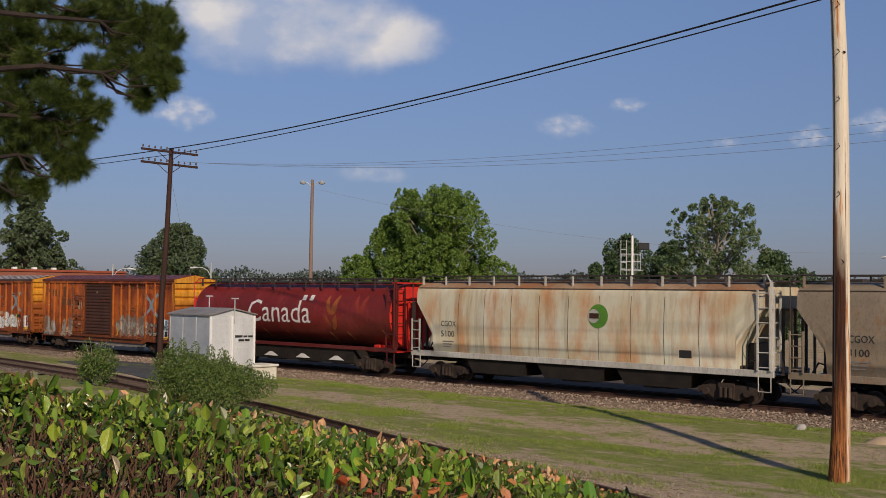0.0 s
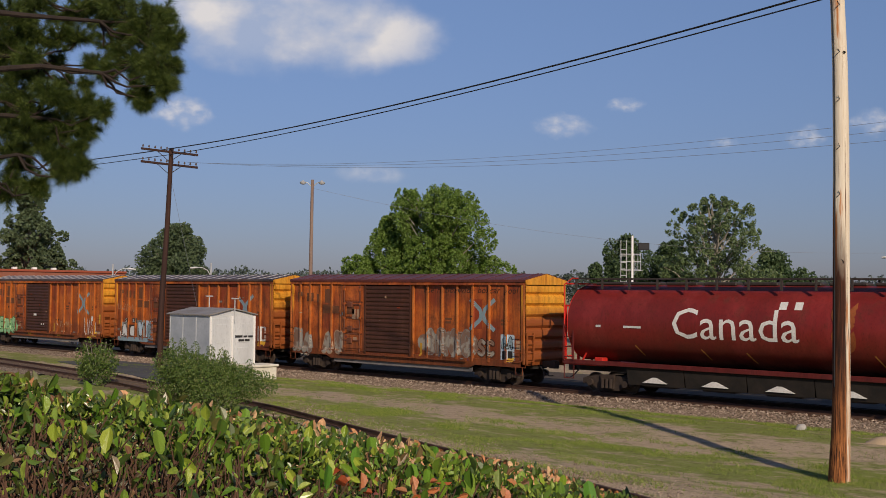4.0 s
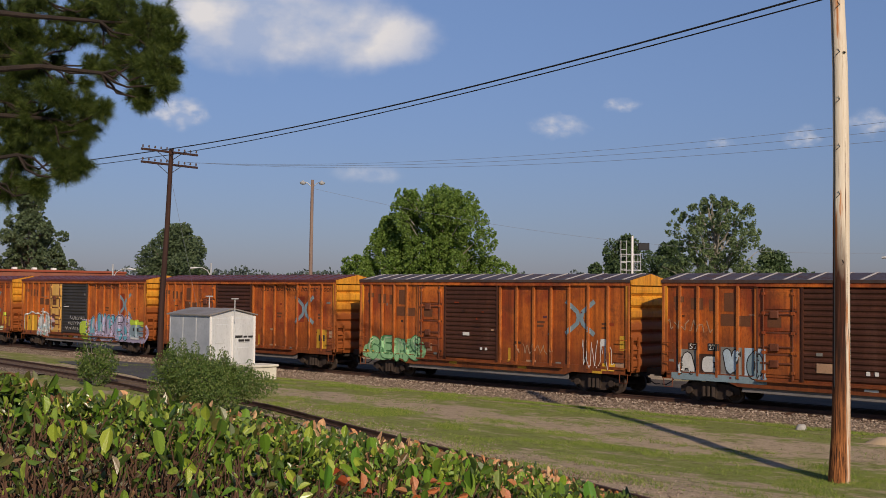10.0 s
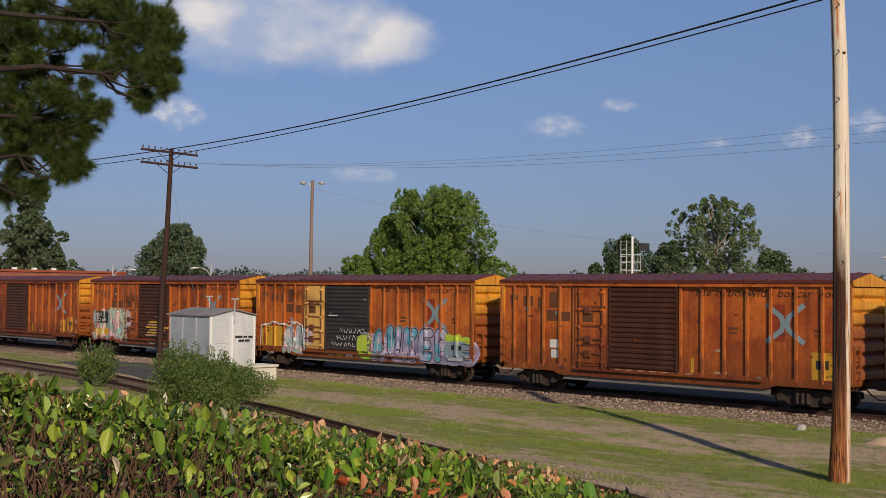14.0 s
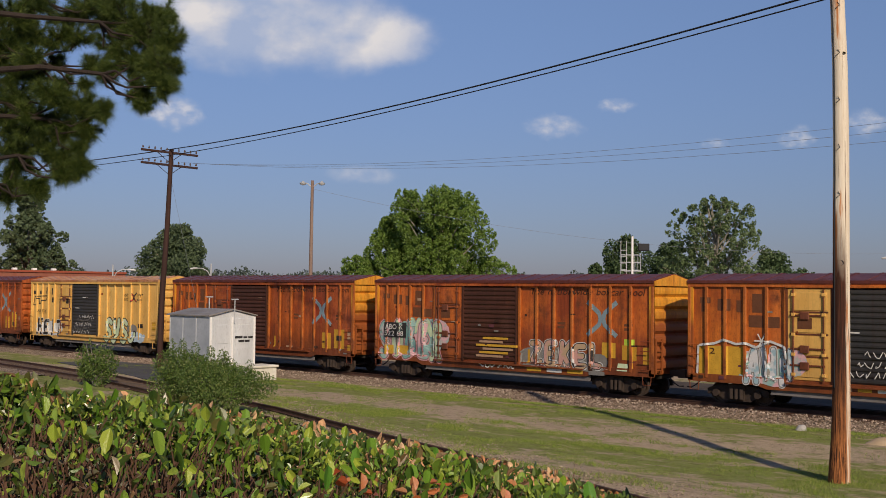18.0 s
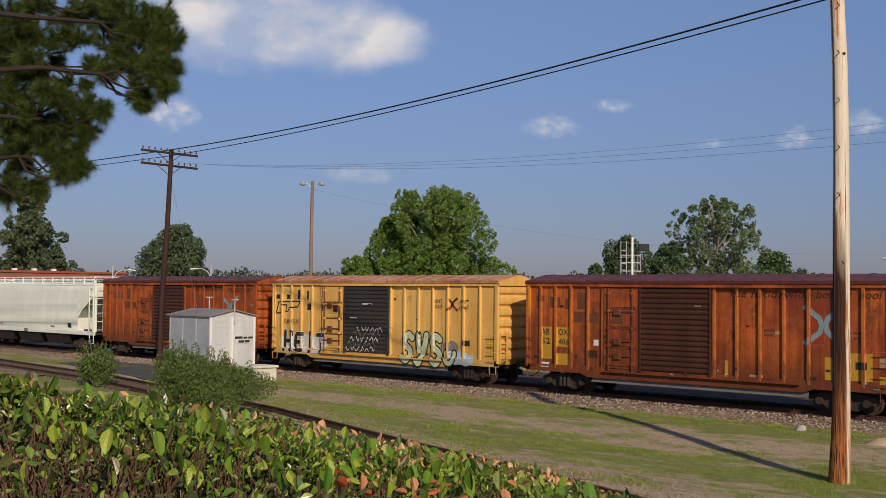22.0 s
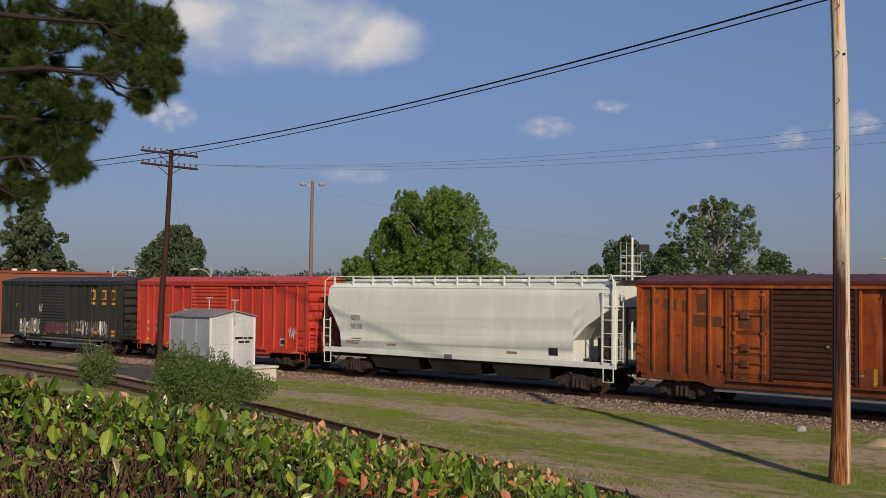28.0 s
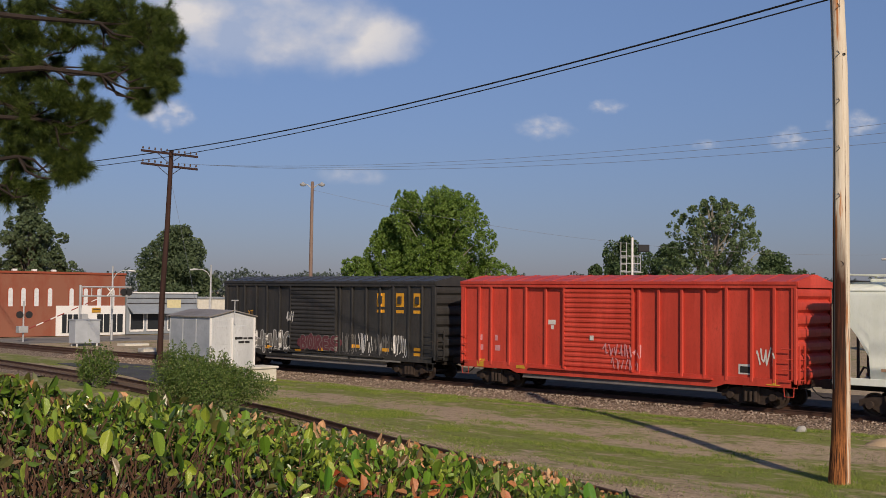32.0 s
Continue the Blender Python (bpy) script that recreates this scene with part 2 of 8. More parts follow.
def ground_sheet():
    xs = np.concatenate([np.linspace(-2500, -220, 12), np.linspace(-200, 60, 131), np.linspace(80, 2500, 12)])
    ys = np.concatenate([np.linspace(-2500, -60, 10), np.linspace(-40, 75, 93), np.linspace(95, 2500, 12)])
    v = [(x, y, ground_z(x, y) + (0.05 * noise.noise((x * 0.5, y * 0.5, 0)) if 16 < y < 37 and -80 < x < 20 else 0)) for y in ys for x in xs]
    n = len(xs)
    f = [(j * n + i, j * n + i + 1, (j + 1) * n + i + 1, (j + 1) * n + i) for j in range(len(ys) - 1) for i in range(n - 1)]
    g = Geo()
    g.v, g.f = v, f
    solid("ground", g, ground_material(), "dry ground with grass strips and a dirt wheel track", "ground", kind="structure", smooth=True)


ground_sheet()


def ballast_material():
    """Crushed stone, brown with rust and oil close to the rails."""
    mat, nt, ln, bs = nodes_of("ballast_bed")
    vor, tc = nt.new("ShaderNodeTexVoronoi"), nt.new("ShaderNodeTexCoord")
    vor.inputs["Scale"].default_value = 16.0
    ln.new(tc.outputs["Object"], vor.inputs["Vector"])
    sepc = nt.new("ShaderNodeSeparateColor")
    ln.new(vor.outputs["Color"], sepc.inputs[0])
    stone = ramp(nt, ln, sepc.outputs[0], [(0.0, (0.10, 0.075, 0.055)), (0.5, (0.25, 0.185, 0.13)), (1.0, (0.39, 0.31, 0.23))])
    sep, off, ab = nt.new("ShaderNodeSeparateXYZ"), nt.new("ShaderNodeMath"), nt.new("ShaderNodeMath")
    ln.new(tc.outputs["Object"], sep.inputs[0])
    off.operation, ab.operation = "SUBTRACT", "ABSOLUTE"
    off.inputs[1].default_value = TRACK_Y
    ln.new(sep.outputs["Y"], off.inputs[0])
    ln.new(off.outputs[0], ab.inputs[0])
    wob = noise_at(nt, ln, 1.4, 5, (1, 1, 1), 2.0)
    ad = nt.new("ShaderNodeMath")
    ad.operation = "ADD"
    ln.new(ab.outputs[0], ad.inputs[0])
    ln.new(wob, ad.inputs[1])
    ln.new(mix(nt, ln, mask(nt, ln, ad.outputs[0], 2.35, 2.1), stone, (0.085, 0.045, 0.028)), bs.inputs["Base Color"])
    bs.inputs["Roughness"].default_value = 0.95
    bs.inputs["Specular IOR Level"].default_value = 0.1
    bump(nt, ln, bs, vor.outputs["Distance"], 1.0, 0.05)
    return mat


M_BALLAST = ballast_material()


def ballast(name, line, half, top, foot, label):
    """A bed of ballast along a line of (x, y) points."""
    g = Geo()
    rows = []
    for i, (x, y) in enumerate(line):
        a, b = line[max(i - 1, 0)], line[min(i + 1, len(line) - 1)]
        d = Vector((b[0] - a[0], b[1] - a[1])).normalized()
        nx, ny = -d.y, d.x
        row = []
        for off, z in ((-half - 1.25, foot), (-half - 0.6, foot + 0.13), (-half, top), (half, top), (half + 0.5, foot + 0.14), (half + 1.0, foot)):
            w = 0.08 * noise.noise((x * 0.6, off * 3, 5.0)) if abs(off) > half else 0
            row.append((x + nx * (off + w), y + ny * (off + w), z + 0.03 * noise.noise((x * 1.3, off, 1.0))))
        rows.append(row)
    k = 6
    g.v = [p for r in rows for p in r]
    g.f = [(i * k + j, i * k + j + 1, (i + 1) * k + j + 1, (i + 1) * k + j) for i in range(len(rows) - 1) for j in range(k - 1)]
    return solid(name, g, M_BALLAST, label, "ballast", kind="structure", smooth=True)


def rail_sweep(pts, z):
    """Foot, web and head of one rail along the points."""
    prof = [(-0.07, 0), (0.07, 0), (0.07, 0.015), (0.012, 0.035), (0.012, 0.13), (0.036, 0.14), (0.036, 0.172), (-0.036, 0.172), (-0.036, 0.14), (-0.012, 0.13), (-0.012, 0.035), (-0.07, 0.015)]
    g, k = Geo(), len(prof)
    for i, (x, y) in enumerate(pts):
        a, b = pts[max(i - 1, 0)], pts[min(i + 1, len(pts) - 1)]
        d = Vector((b[0] - a[0], b[1] - a[1])).normalized()
        g.v += [(x - d.y * o, y + d.x * o, z - 0.172 + h) for o, h in prof]
    g.f = [(i * k + j, i * k + (j + 1) % k, (i + 1) * k + (j + 1) % k, (i + 1) * k + j) for i in range(len(pts) - 1) for j in range(k)]
    return g


main_line = [(x, TRACK_Y) for x in range(-220, 121, 2)]
spur_line = [(x, spur_y(x) - 0.72) for x in np.arange(-130, 20, 1.5)]
ballast("main_ballast", main_line, 1.75, -0.28, -0.53, "grey and pinkish crushed stone ballast under the main track")
ballast("siding_ballast", spur_line[:52], 0.95, -0.31, -0.42, "sunken dirty gravel bed of the old siding")
main_track = thing("main_track", "rusty steel rails on dark wooden ties", "railway track", kind="structure")
for yy in (-0.75, 0.75):
    part("rail", rail_sweep([(x, TRACK_Y + yy) for x, _ in main_line[::6]], RAIL_Z), M_RAIL, main_track)
tie = Geo().box(-0.115, 0.115, -1.3, 1.3, -0.17, 0.0, 0.012).mesh("tie", M_TIE)
for i in range(150):
    part("tie", tie, None, main_track, m=pose(-98 + 0.6 * i, TRACK_Y + random.uniform(-0.04, 0.04), RAIL_Z - 0.145, 0, 0, random.uniform(-1, 1)))
siding = thing("siding_track", "rusty rails of an old siding half sunk in dirt", "railway track", kind="structure")
for off in (0.72, -0.72):
    part("rail", rail_sweep([(x, y + off * 1.03) for x, y in spur_line], -0.16), M_RAIL, siding)
for i in range(60):
    x = -88 + 0.75 * i
    a = math.degrees(math.atan2(spur_y(x + 1) - spur_y(x - 1), 2))
    part("tie", tie, None, siding, m=pose(x, spur_y(x) - 0.72, -0.275, 0, 0, a))


def scatter_stones():
    """Loose ballast on the near shoulder and pebbles along the siding."""
    rng = np.random.default_rng(3)
    cube = np.array([(1, 0, 0), (-1, 0, 0), (0, 1, 0), (0, -1, 0), (0, 0, 1), (0, 0, -1)])
    tri = np.array([(0, 2, 4), (2, 1, 4), (1, 3, 4), (3, 0, 4), (2, 0, 5), (1, 2, 5), (3, 1, 5), (0, 3, 5)])
    v, f = [], []
    n = 15000
    for i in range(n):
        if i < 7000:
            x, k = rng.uniform(-70, -4), rng.uniform(0, 1)
            y = TRACK_Y - 3.05 + 1.8 * k + rng.normal() * 0.05
            z = float(np.interp(y, (TRACK_Y - 3.0, TRACK_Y - 2.35, TRACK_Y - 1.75), (-0.53, -0.40, -0.28)))
            s = rng.uniform(0.025, 0.07)
        else:
            x = rng.uniform(-45, -6)
            y = spur_y(x) + rng.normal() * 0.9 + 0.8
            z, s = ground_z(x, y), rng.uniform(0.012, 0.04)
        p = cube * rng.uniform(0.6, 1.2, (6, 3)) * s
        a = rng.uniform(0, 6.28)
        c, q = math.cos(a), math.sin(a)
        p = np.stack([p[:, 0] * c - p[:, 1] * q, p[:, 0] * q + p[:, 1] * c, p[:, 2] * 0.8], 1) + (x, y, z + s * 0.3)
        f.append(tri + 6 * i)
        v.append(p)
    me = bpy.data.meshes.new("loose_stones")
    me.from_pydata(np.concatenate(v).tolist(), [], np.concatenate(f).tolist())
    mat, nt, ln, bs = nodes_of("loose_stone")
    g = nt.new("ShaderNodeNewGeometry")
    ln.new(ramp(nt, ln, g.outputs["Random Per Island"], [(0.0, (0.15, 0.105, 0.078)), (0.4, (0.24, 0.175, 0.13)), (0.8, (0.34, 0.26, 0.195)), (1.0, (0.46, 0.37, 0.285))]), bs.inputs["Base Color"])
    bs.inputs["Roughness"].default_value = 0.95
    me.materials.append(mat)
    tagged(new("loose_stones", me), "loose grey and pinkish ballast stones", "stones", kind="stuff")


def scatter_grass():
    """Short grass and weeds in the strips between the tracks."""
    rng = np.random.default_rng(4)
    pts = []
    while len(pts) < 150000:
        x, y = rng.uniform(-62, -5), rng.uniform(22, 37.6)
        if y < spur_y(x) + 0.4 or y > 37.5 - 0.0:
            continue
        u = y + 1.5 * noise.noise((x * 0.12, y * 0.3, 0.0))
        d = 1.0 if 34.0 < u < 37.3 else 0.75 if 26.5 < u < 30.6 else 0.12 if 30.6 <= u <= 34.0 else 0.3
        d *= max(0.0, 0.25 + 2.2 * noise.noise((x * 0.45, y * 0.9, 7.0)) + 0.8 * noise.noise((x * 2.5, y * 3.5, 9.0)))
        if rng.uniform() < d:
            pts.append((x, y, ground_z(x, y) - 0.01))
    c = np.array(pts)
    n = len(c)
    a = rng.uniform(0, 6.28, n)
    s = np.stack([np.cos(a), np.sin(a), 0 * a], 1)
    h = rng.uniform(0.02, 0.075, n)[:, None] * np.where(rng.uniform(size=n) < 0.04, 1.9, 1.0)[:, None]
    lean = np.stack([rng.normal(size=n) * 0.5, rng.normal(size=n) * 0.5, np.ones(n)], 1) * h
    w = rng.uniform(0.003, 0.010, n)[:, None]
    v = np.stack([c - s * w, c + s * w, c + lean + s * w * 0.5, c + lean - s * w * 0.4], 1).reshape(-1, 3)
    me = bpy.data.meshes.new("grass")
    me.from_pydata(v.tolist(), [], np.arange(4 * n).reshape(-1, 4).tolist())
    mat, nt, ln, bs = nodes_of("grass_blades")
    g = nt.new("ShaderNodeNewGeometry")
    ln.new(ramp(nt, ln, g.outputs["Random Per Island"], [(0.0, (0.085, 0.135, 0.018)), (0.6, (0.18, 0.245, 0.04)), (1.0, (0.32, 0.32, 0.10))]), bs.inputs["Base Color"])
    bs.inputs["Roughness"].default_value = 0.8
    bs.inputs["Specular IOR Level"].default_value = 0.15
    me.materials.append(mat)
    tagged(new("grass", me), "short patchy green and straw-coloured grass", "grass", kind="stuff")


def boulder(label, x, y, z, rx, ry, rz, mat, seed):
    """A rounded rock with dents, half sunk in the ground."""
    bm = bmesh.new()
    bmesh.ops.create_icosphere(bm, subdivisions=3, radius=1.0)
    for v in bm.verts:
        k = 1 + 0.22 * noise.noise(v.co * 1.4 + Vector((seed, 0, 0))) + 0.08 * noise.noise(v.co * 4 + Vector((0, seed, 0)))
        v.co = (v.co.x * rx * k, v.co.y * ry * k, v.co.z * rz * k)
    me = bpy.data.meshes.new("boulder")
    bm.to_mesh(me)
    bm.free()
    me.materials.append(mat)
    me.shade_smooth()
    tagged(new("boulder", me), label, "rock").matrix_basis = pose(x, y, z, 0, 0, 40)


M_SANDSTONE = surface("sandstone", (0.38, 0.28, 0.17), (0.50, 0.38, 0.25), 2.0, 18.0, 0.95, relief=0.02)
M_PALEROCK = surface("pale_rock", (0.30, 0.29, 0.27), (0.42, 0.40, 0.37), 4.0, 25.0, 0.95, relief=0.01)
boulder("low tan sandstone boulder in the grass", -13.35, 34.1, -0.40, 0.85, 0.5, 0.27, M_SANDSTONE, 2.0)
boulder("small pale stone beside the ballast", -16.98, 35.6, -0.36, 0.18, 0.15, 0.16, M_PALEROCK, 5.0)
scatter_stones()
scatter_grass()
# dark strip of ground that stands in for the train's shadow
shade_strip = Geo().box(-70, 100, 43.6, 50.0, -0.55, -0.335)
solid("train_shade_strip", shade_strip, surface("shade_strip_dark", (0.05, 0.04, 0.032), (0.10, 0.075, 0.055), 1.2, 14.0, 0.95, relief=0.02), "dark strip for the train's shade on the ground beyond the track", "ground", kind="structure")
M_ASPHALT = surface("asphalt", (0.055, 0.056, 0.062), (0.085, 0.085, 0.09), 0.6, 30.0, 0.95, relief=0.01)
pad = Geo().prism([(-62, 36.6), (-62.5, 33.6), (-52, 31.6), (-44.5, 29.6), (-47.0, 34.0), (-51.5, 37.0)], -0.42, -0.325, "z")
solid("road_pad", pad, M_ASPHALT, "worn grey asphalt pad beside the track", "road", kind="structure")
street = Geo().box(-96.5, -86.5, 44.0, 190, -0.42, -0.33)
solid("street", street, surface("worn_street", (0.17, 0.16, 0.145), (0.25, 0.235, 0.21), 0.5, 20.0, 0.95, relief=0.01), "pale worn asphalt street beyond the track", "road", kind="structure")


# ---- rail cars ----
SIDE = -1.47
WHEEL_R = 0.42


def wheelset_mesh():
    g = Geo()
    for s in (-1, 1):
        y = s * 0.75
        prof = [(0.0, -0.06), (0.10, -0.07), (0.12, -0.03), (0.33, -0.02), (0.36, -0.06), (WHEEL_R, -0.06), (WHEEL_R + 0.0, 0.06), (0.36, 0.06), (0.33, 0.02), (0.12, 0.03), (0.10, 0.07), (0.0, 0.07)]
        g.lathe([(r, h * s) for r, h in prof], (0, y, 0), "y", 20)
        for k in range(6):
            a = k * math.pi / 3
            g.rod((0.22 * math.cos(a), y - 0.035, 0.22 * math.sin(a)), (0.22 * math.cos(a), y + 0.035, 0.22 * math.sin(a)), 0.035, n=6)
    g.rod((0, -1.0, 0), (0, 1.0, 0), 0.075, n=10)
    return g.mesh("wheelset", M_WHEEL, True)


def sideframe_mesh():
    g = Geo()
    outer = [(-1.28, 0.36), (-1.28, 0.58), (-1.05, 0.66), (-0.55, 0.74), (0.55, 0.74), (1.05, 0.66), (1.28, 0.58), (1.28, 0.36), (1.08, 0.36), (0.92, 0.40), (0.52, 0.14), (-0.52, 0.14), (-0.92, 0.40), (-1.08, 0.36)]
    g.prism(outer, -0.07, 0.07)
    g.prism([(-0.34, 0.78), (0.34, 0.78), (0.30, 0.20), (-0.30, 0.20)], -0.16, -0.02)
    for k in (-0.2, 0.0, 0.2):
        g.rod((k, -0.2, 0.24), (k, -0.2, 0.62), 0.075, n=8)
    for s in (-1, 1):
        g.rod((s * 0.87, -0.2, 0.43), (s * 0.87, 0.05, 0.43), 0.14, n=10)
    return g.mesh("sideframe", M_RUSTY, True)


WHEELSET, SIDEFRAME = wheelset_mesh(), sideframe_mesh()
BOLSTER = Geo().box(-0.2, 0.2, -1.2, 1.2, 0.38, 0.78, 0.03).mesh("bolster", M_STEEL)
wheelsets = []
cars = []


def truck(car, x):
    t = part("truck", BOLSTER, None, car, "rusty cast-steel freight truck", m=pose(x, 0, RAIL_Z))
    for s in (-1, 1):
        part("sideframe", SIDEFRAME, None, t, m=pose(0, s * 1.05, 0, 0, 0, 0 if s < 0 else 180))
        w = part("wheelset", WHEELSET, None, t, m=pose(s * 0.87, 0, WHEEL_R))
        wheelsets.append((w, s * 0.87))


def coupler(car, x, s, mat):
    g = Geo()
    g.box(min(x, x + s * 0.55), max(x, x + s * 0.55), -0.11, 0.11, 0.72, 0.98, 0.02)
    g.prism([(x + s * 0.45, -0.2), (x + s * 0.78, -0.2), (x + s * 0.84, 0.0), (x + s * 0.72, 0.2), (x + s * 0.45, 0.16)], 0.68, 1.02, "z")
    part("coupler", g, mat, car)
    h = Geo().tube([(x + s * 0.1, -0.35, 0.75), (x + s * 0.35, -0.38, 0.5), (x + s * 0.6, -0.36, 0.36), (x + s * 0.8, -0.33, 0.38)], 0.025, 6)
    part("air_hose", h, M_BLACKPAINT, car)


def ladder(car, x0, x1, y0, y1, zs, mat, name="ladder", rail=True, r=0.02):
    g = Geo()
    for z in zs:
        g.rod((x0, y0, z), (x1, y1, z), r, n=6)
    if rail:
        for x, y in ((x0, y0), (x1, y1)):
            g.box(x - 0.03, x + 0.03, y - 0.03, y + 0.03, zs[0] - 0.12, zs[-1] + 0.12)
    return part(name, g, mat, car)


skins = {}


def skin_of(car):
    """How far the near side of a car stands out at local (x, z)."""
    return skins.get(car.name, lambda x, z: SIDE)


def lettering(car, words, x0, x1, z0, z1, mat, name="lettering", shear=0.0, y=None, proud=0.006):
    """Words in the built-in letters on the near side of a car, fitted between x0 and x1, z0 and z1."""
    cu = bpy.data.curves.new(name, "FONT")
    cu.body, cu.shear, cu.resolution_u = words, shear, 2
    ob = bpy.data.objects.new(name, cu)
    me = bpy.data.meshes.new_from_object(ob)
    bpy.data.objects.remove(ob)
    co = np.array([v.co[:] for v in me.vertices])
    lo, hi = co.min(0), co.max(0)
    for v in me.vertices:
        v.co = (x0 + (v.co.x - lo[0]) / (hi[0] - lo[0]) * (x1 - x0), 0.0, z0 + (v.co.y - lo[1]) / (hi[1] - lo[1]) * (z1 - z0))
    bm = bmesh.new()
    bm.from_mesh(me)
    if y is None:
        for z in np.arange(z0 + 0.1, z1, 0.1):
            bmesh.ops.bisect_plane(bm, geom=bm.verts[:] + bm.edges[:] + bm.faces[:], plane_co=(0, 0, z), plane_no=(0, 0, 1))
    skin = skin_of(car)
    for v in bm.verts:
        v.co.y = (skin(v.co.x, v.co.z) if y is None else y) - proud
    bm.to_mesh(me)
    bm.free()
    me.materials.clear()
    me.materials.append(mat)
    return part(name, me, None, car)


def patch(car, x0, x1, z0, z1, mat, name="label_panel", label="", proud=0.005):
    """A painted field or plate that lies on the side, over posts and hollows alike."""
    skin, g = skin_of(car), Geo()
    n = max(2, int((x1 - x0) / 0.03))
    zs = [z0, z1] if z1 - z0 < 0.3 else [z0 + (z1 - z0) * i / 6 for i in range(7)]
    xs = [x0 + (x1 - x0) * i / n for i in range(n + 1)]
    g.v = [(x, skin(x, z) - proud, z) for z in zs for x in xs]
    k = n + 1
    g.f = [(j * k + i, j * k + i + 1, (j + 1) * k + i + 1, (j + 1) * k + i) for j in range(len(zs) - 1) for i in range(n)]
    return part(name, g, mat, car, label)


def ribbon(g, pts, w, skin, proud=0.004, round_ends=False, lift=0.004):
    """A flat sprayed stroke of width w along 2D points, on the side of a car; it follows posts and hollows and rises a little along its way, so that it lies over its own bends."""
    pts = [Vector(p) for p in pts]
    fine = []
    for a, b in zip(pts, pts[1:]):
        k = max(1, int((b - a).length / 0.05))
        fine += [a.lerp(b, i / k) for i in range(k)]
    pts = fine + [pts[-1]]
    m, n = max(1, math.ceil(w / 0.07)), len(pts)
    v = []
    for i, p in enumerate(pts):
        t = (pts[min(i + 1, n - 1)] - pts[max(i - 1, 0)]).normalized()
        for k in range(m + 1):
            q = p + Vector((-t.y, t.x)) * w * (k / m - 0.5)
            v.append((q.x, skin(q.x, q.y) - proud - lift * i / n, q.y))
    k = m + 1
    g.add(v, [(i * k + j, (i + 1) * k + j, (i + 1) * k + j + 1, i * k + j + 1) for i in range(n - 1) for j in range(m)])
    if round_ends:
        for c, out in ((pts[0], proud - lift * 0.12), (pts[-1], proud + lift * 1.1)):
            rings = max(1, math.ceil(w / 0.14))
            v = [(c.x, skin(c.x, c.y) - out, c.y)]
            for r in range(1, rings + 1):
                for a in range(12):
                    x, z = c.x + w / 2 * r / rings * math.cos(a * math.pi / 6), c.y + w / 2 * r / rings * math.sin(a * math.pi / 6)
                    v.append((x, skin(x, z) - out, z))
            f = [(0, 1 + a, 1 + (a + 1) % 12) for a in range(12)]
            for r in range(rings - 1):
                f += [(1 + 12 * r + a, 13 + 12 * r + a, 13 + 12 * r + (a + 1) % 12, 1 + 12 * r + (a + 1) % 12) for a in range(12)]
            g.add(v, f)


# strokes of sprayed letters in a unit square
GLYPHS = {
    "A": (((0.05, 0), (0.3, 0.6), (0.5, 1), (0.7, 0.6), (0.95, 0)), ((0.25, 0.35), (0.75, 0.35))),
    "B": (((0.12, 0), (0.12, 1), (0.6, 0.95), (0.7, 0.75), (0.3, 0.55), (0.85, 0.4), (0.85, 0.1), (0.15, 0)),),
    "C": (((0.9, 0.82), (0.55, 1), (0.15, 0.75), (0.12, 0.3), (0.5, 0), (0.92, 0.18)),),
    "E": (((0.92, 0.95), (0.15, 0.95), (0.1, 0.5), (0.12, 0.05), (0.95, 0.05)), ((0.15, 0.5), (0.75, 0.5))),
    "G": (((0.9, 0.85), (0.5, 1), (0.12, 0.65), (0.15, 0.2), (0.55, 0), (0.9, 0.2), (0.88, 0.45), (0.5, 0.45)),),
    "H": (((0.12, 0), (0.12, 1)), ((0.88, 0), (0.88, 1)), ((0.12, 0.5), (0.88, 0.5))),
    "I": (((0.5, 0), (0.5, 1)),),
    "K": (((0.15, 0), (0.15, 1)), ((0.9, 1), (0.3, 0.5), (0.95, 0))),
    "L": (((0.2, 1), (0.12, 0.1), (0.9, 0.05)),),
    "M": (((0.05, 0), (0.15, 1), (0.5, 0.4), (0.85, 1), (0.95, 0)),),
    "N": (((0.08, 0), (0.15, 1), (0.85, 0), (0.92, 1)),),
    "O": (((0.5, 1), (0.1, 0.7), (0.12, 0.2), (0.5, 0), (0.9, 0.25), (0.88, 0.75), (0.5, 1)),),
    "P": (((0.15, 0), (0.12, 1), (0.75, 0.98), (0.88, 0.7), (0.6, 0.45), (0.2, 0.42)),),
    "R": (((0.15, 0), (0.12, 1), (0.75, 0.98), (0.85, 0.7), (0.3, 0.48), (0.95, 0)),),
    "S": (((0.92, 0.85), (0.5, 1), (0.1, 0.8), (0.25, 0.56), (0.78, 0.44), (0.9, 0.18), (0.5, 0), (0.06, 0.14)),),
    "T": (((0.05, 0.95), (0.95, 0.98)), ((0.5, 0.95), (0.5, 0))),
    "U": (((0.1, 1), (0.15, 0.25), (0.5, 0), (0.85, 0.25), (0.9, 1)),),
    "V": (((0.08, 1), (0.45, 0), (0.92, 1)),),
    "W": (((0.05, 1), (0.22, 0), (0.5, 0.7), (0.78, 0), (0.95, 1)),),
    "Y": (((0.06, 1), (0.2, 0.55), (0.5, 0.45), (0.85, 0.6), (0.92, 1)), ((0.88, 0.8), (0.7, 0.3), (0.4, 0.0), (0.1, 0.1))),
    "Z": (((0.05, 0.95), (0.92, 0.95), (0.5, 0.5), (0.08, 0.05), (0.95, 0.05)),),
}


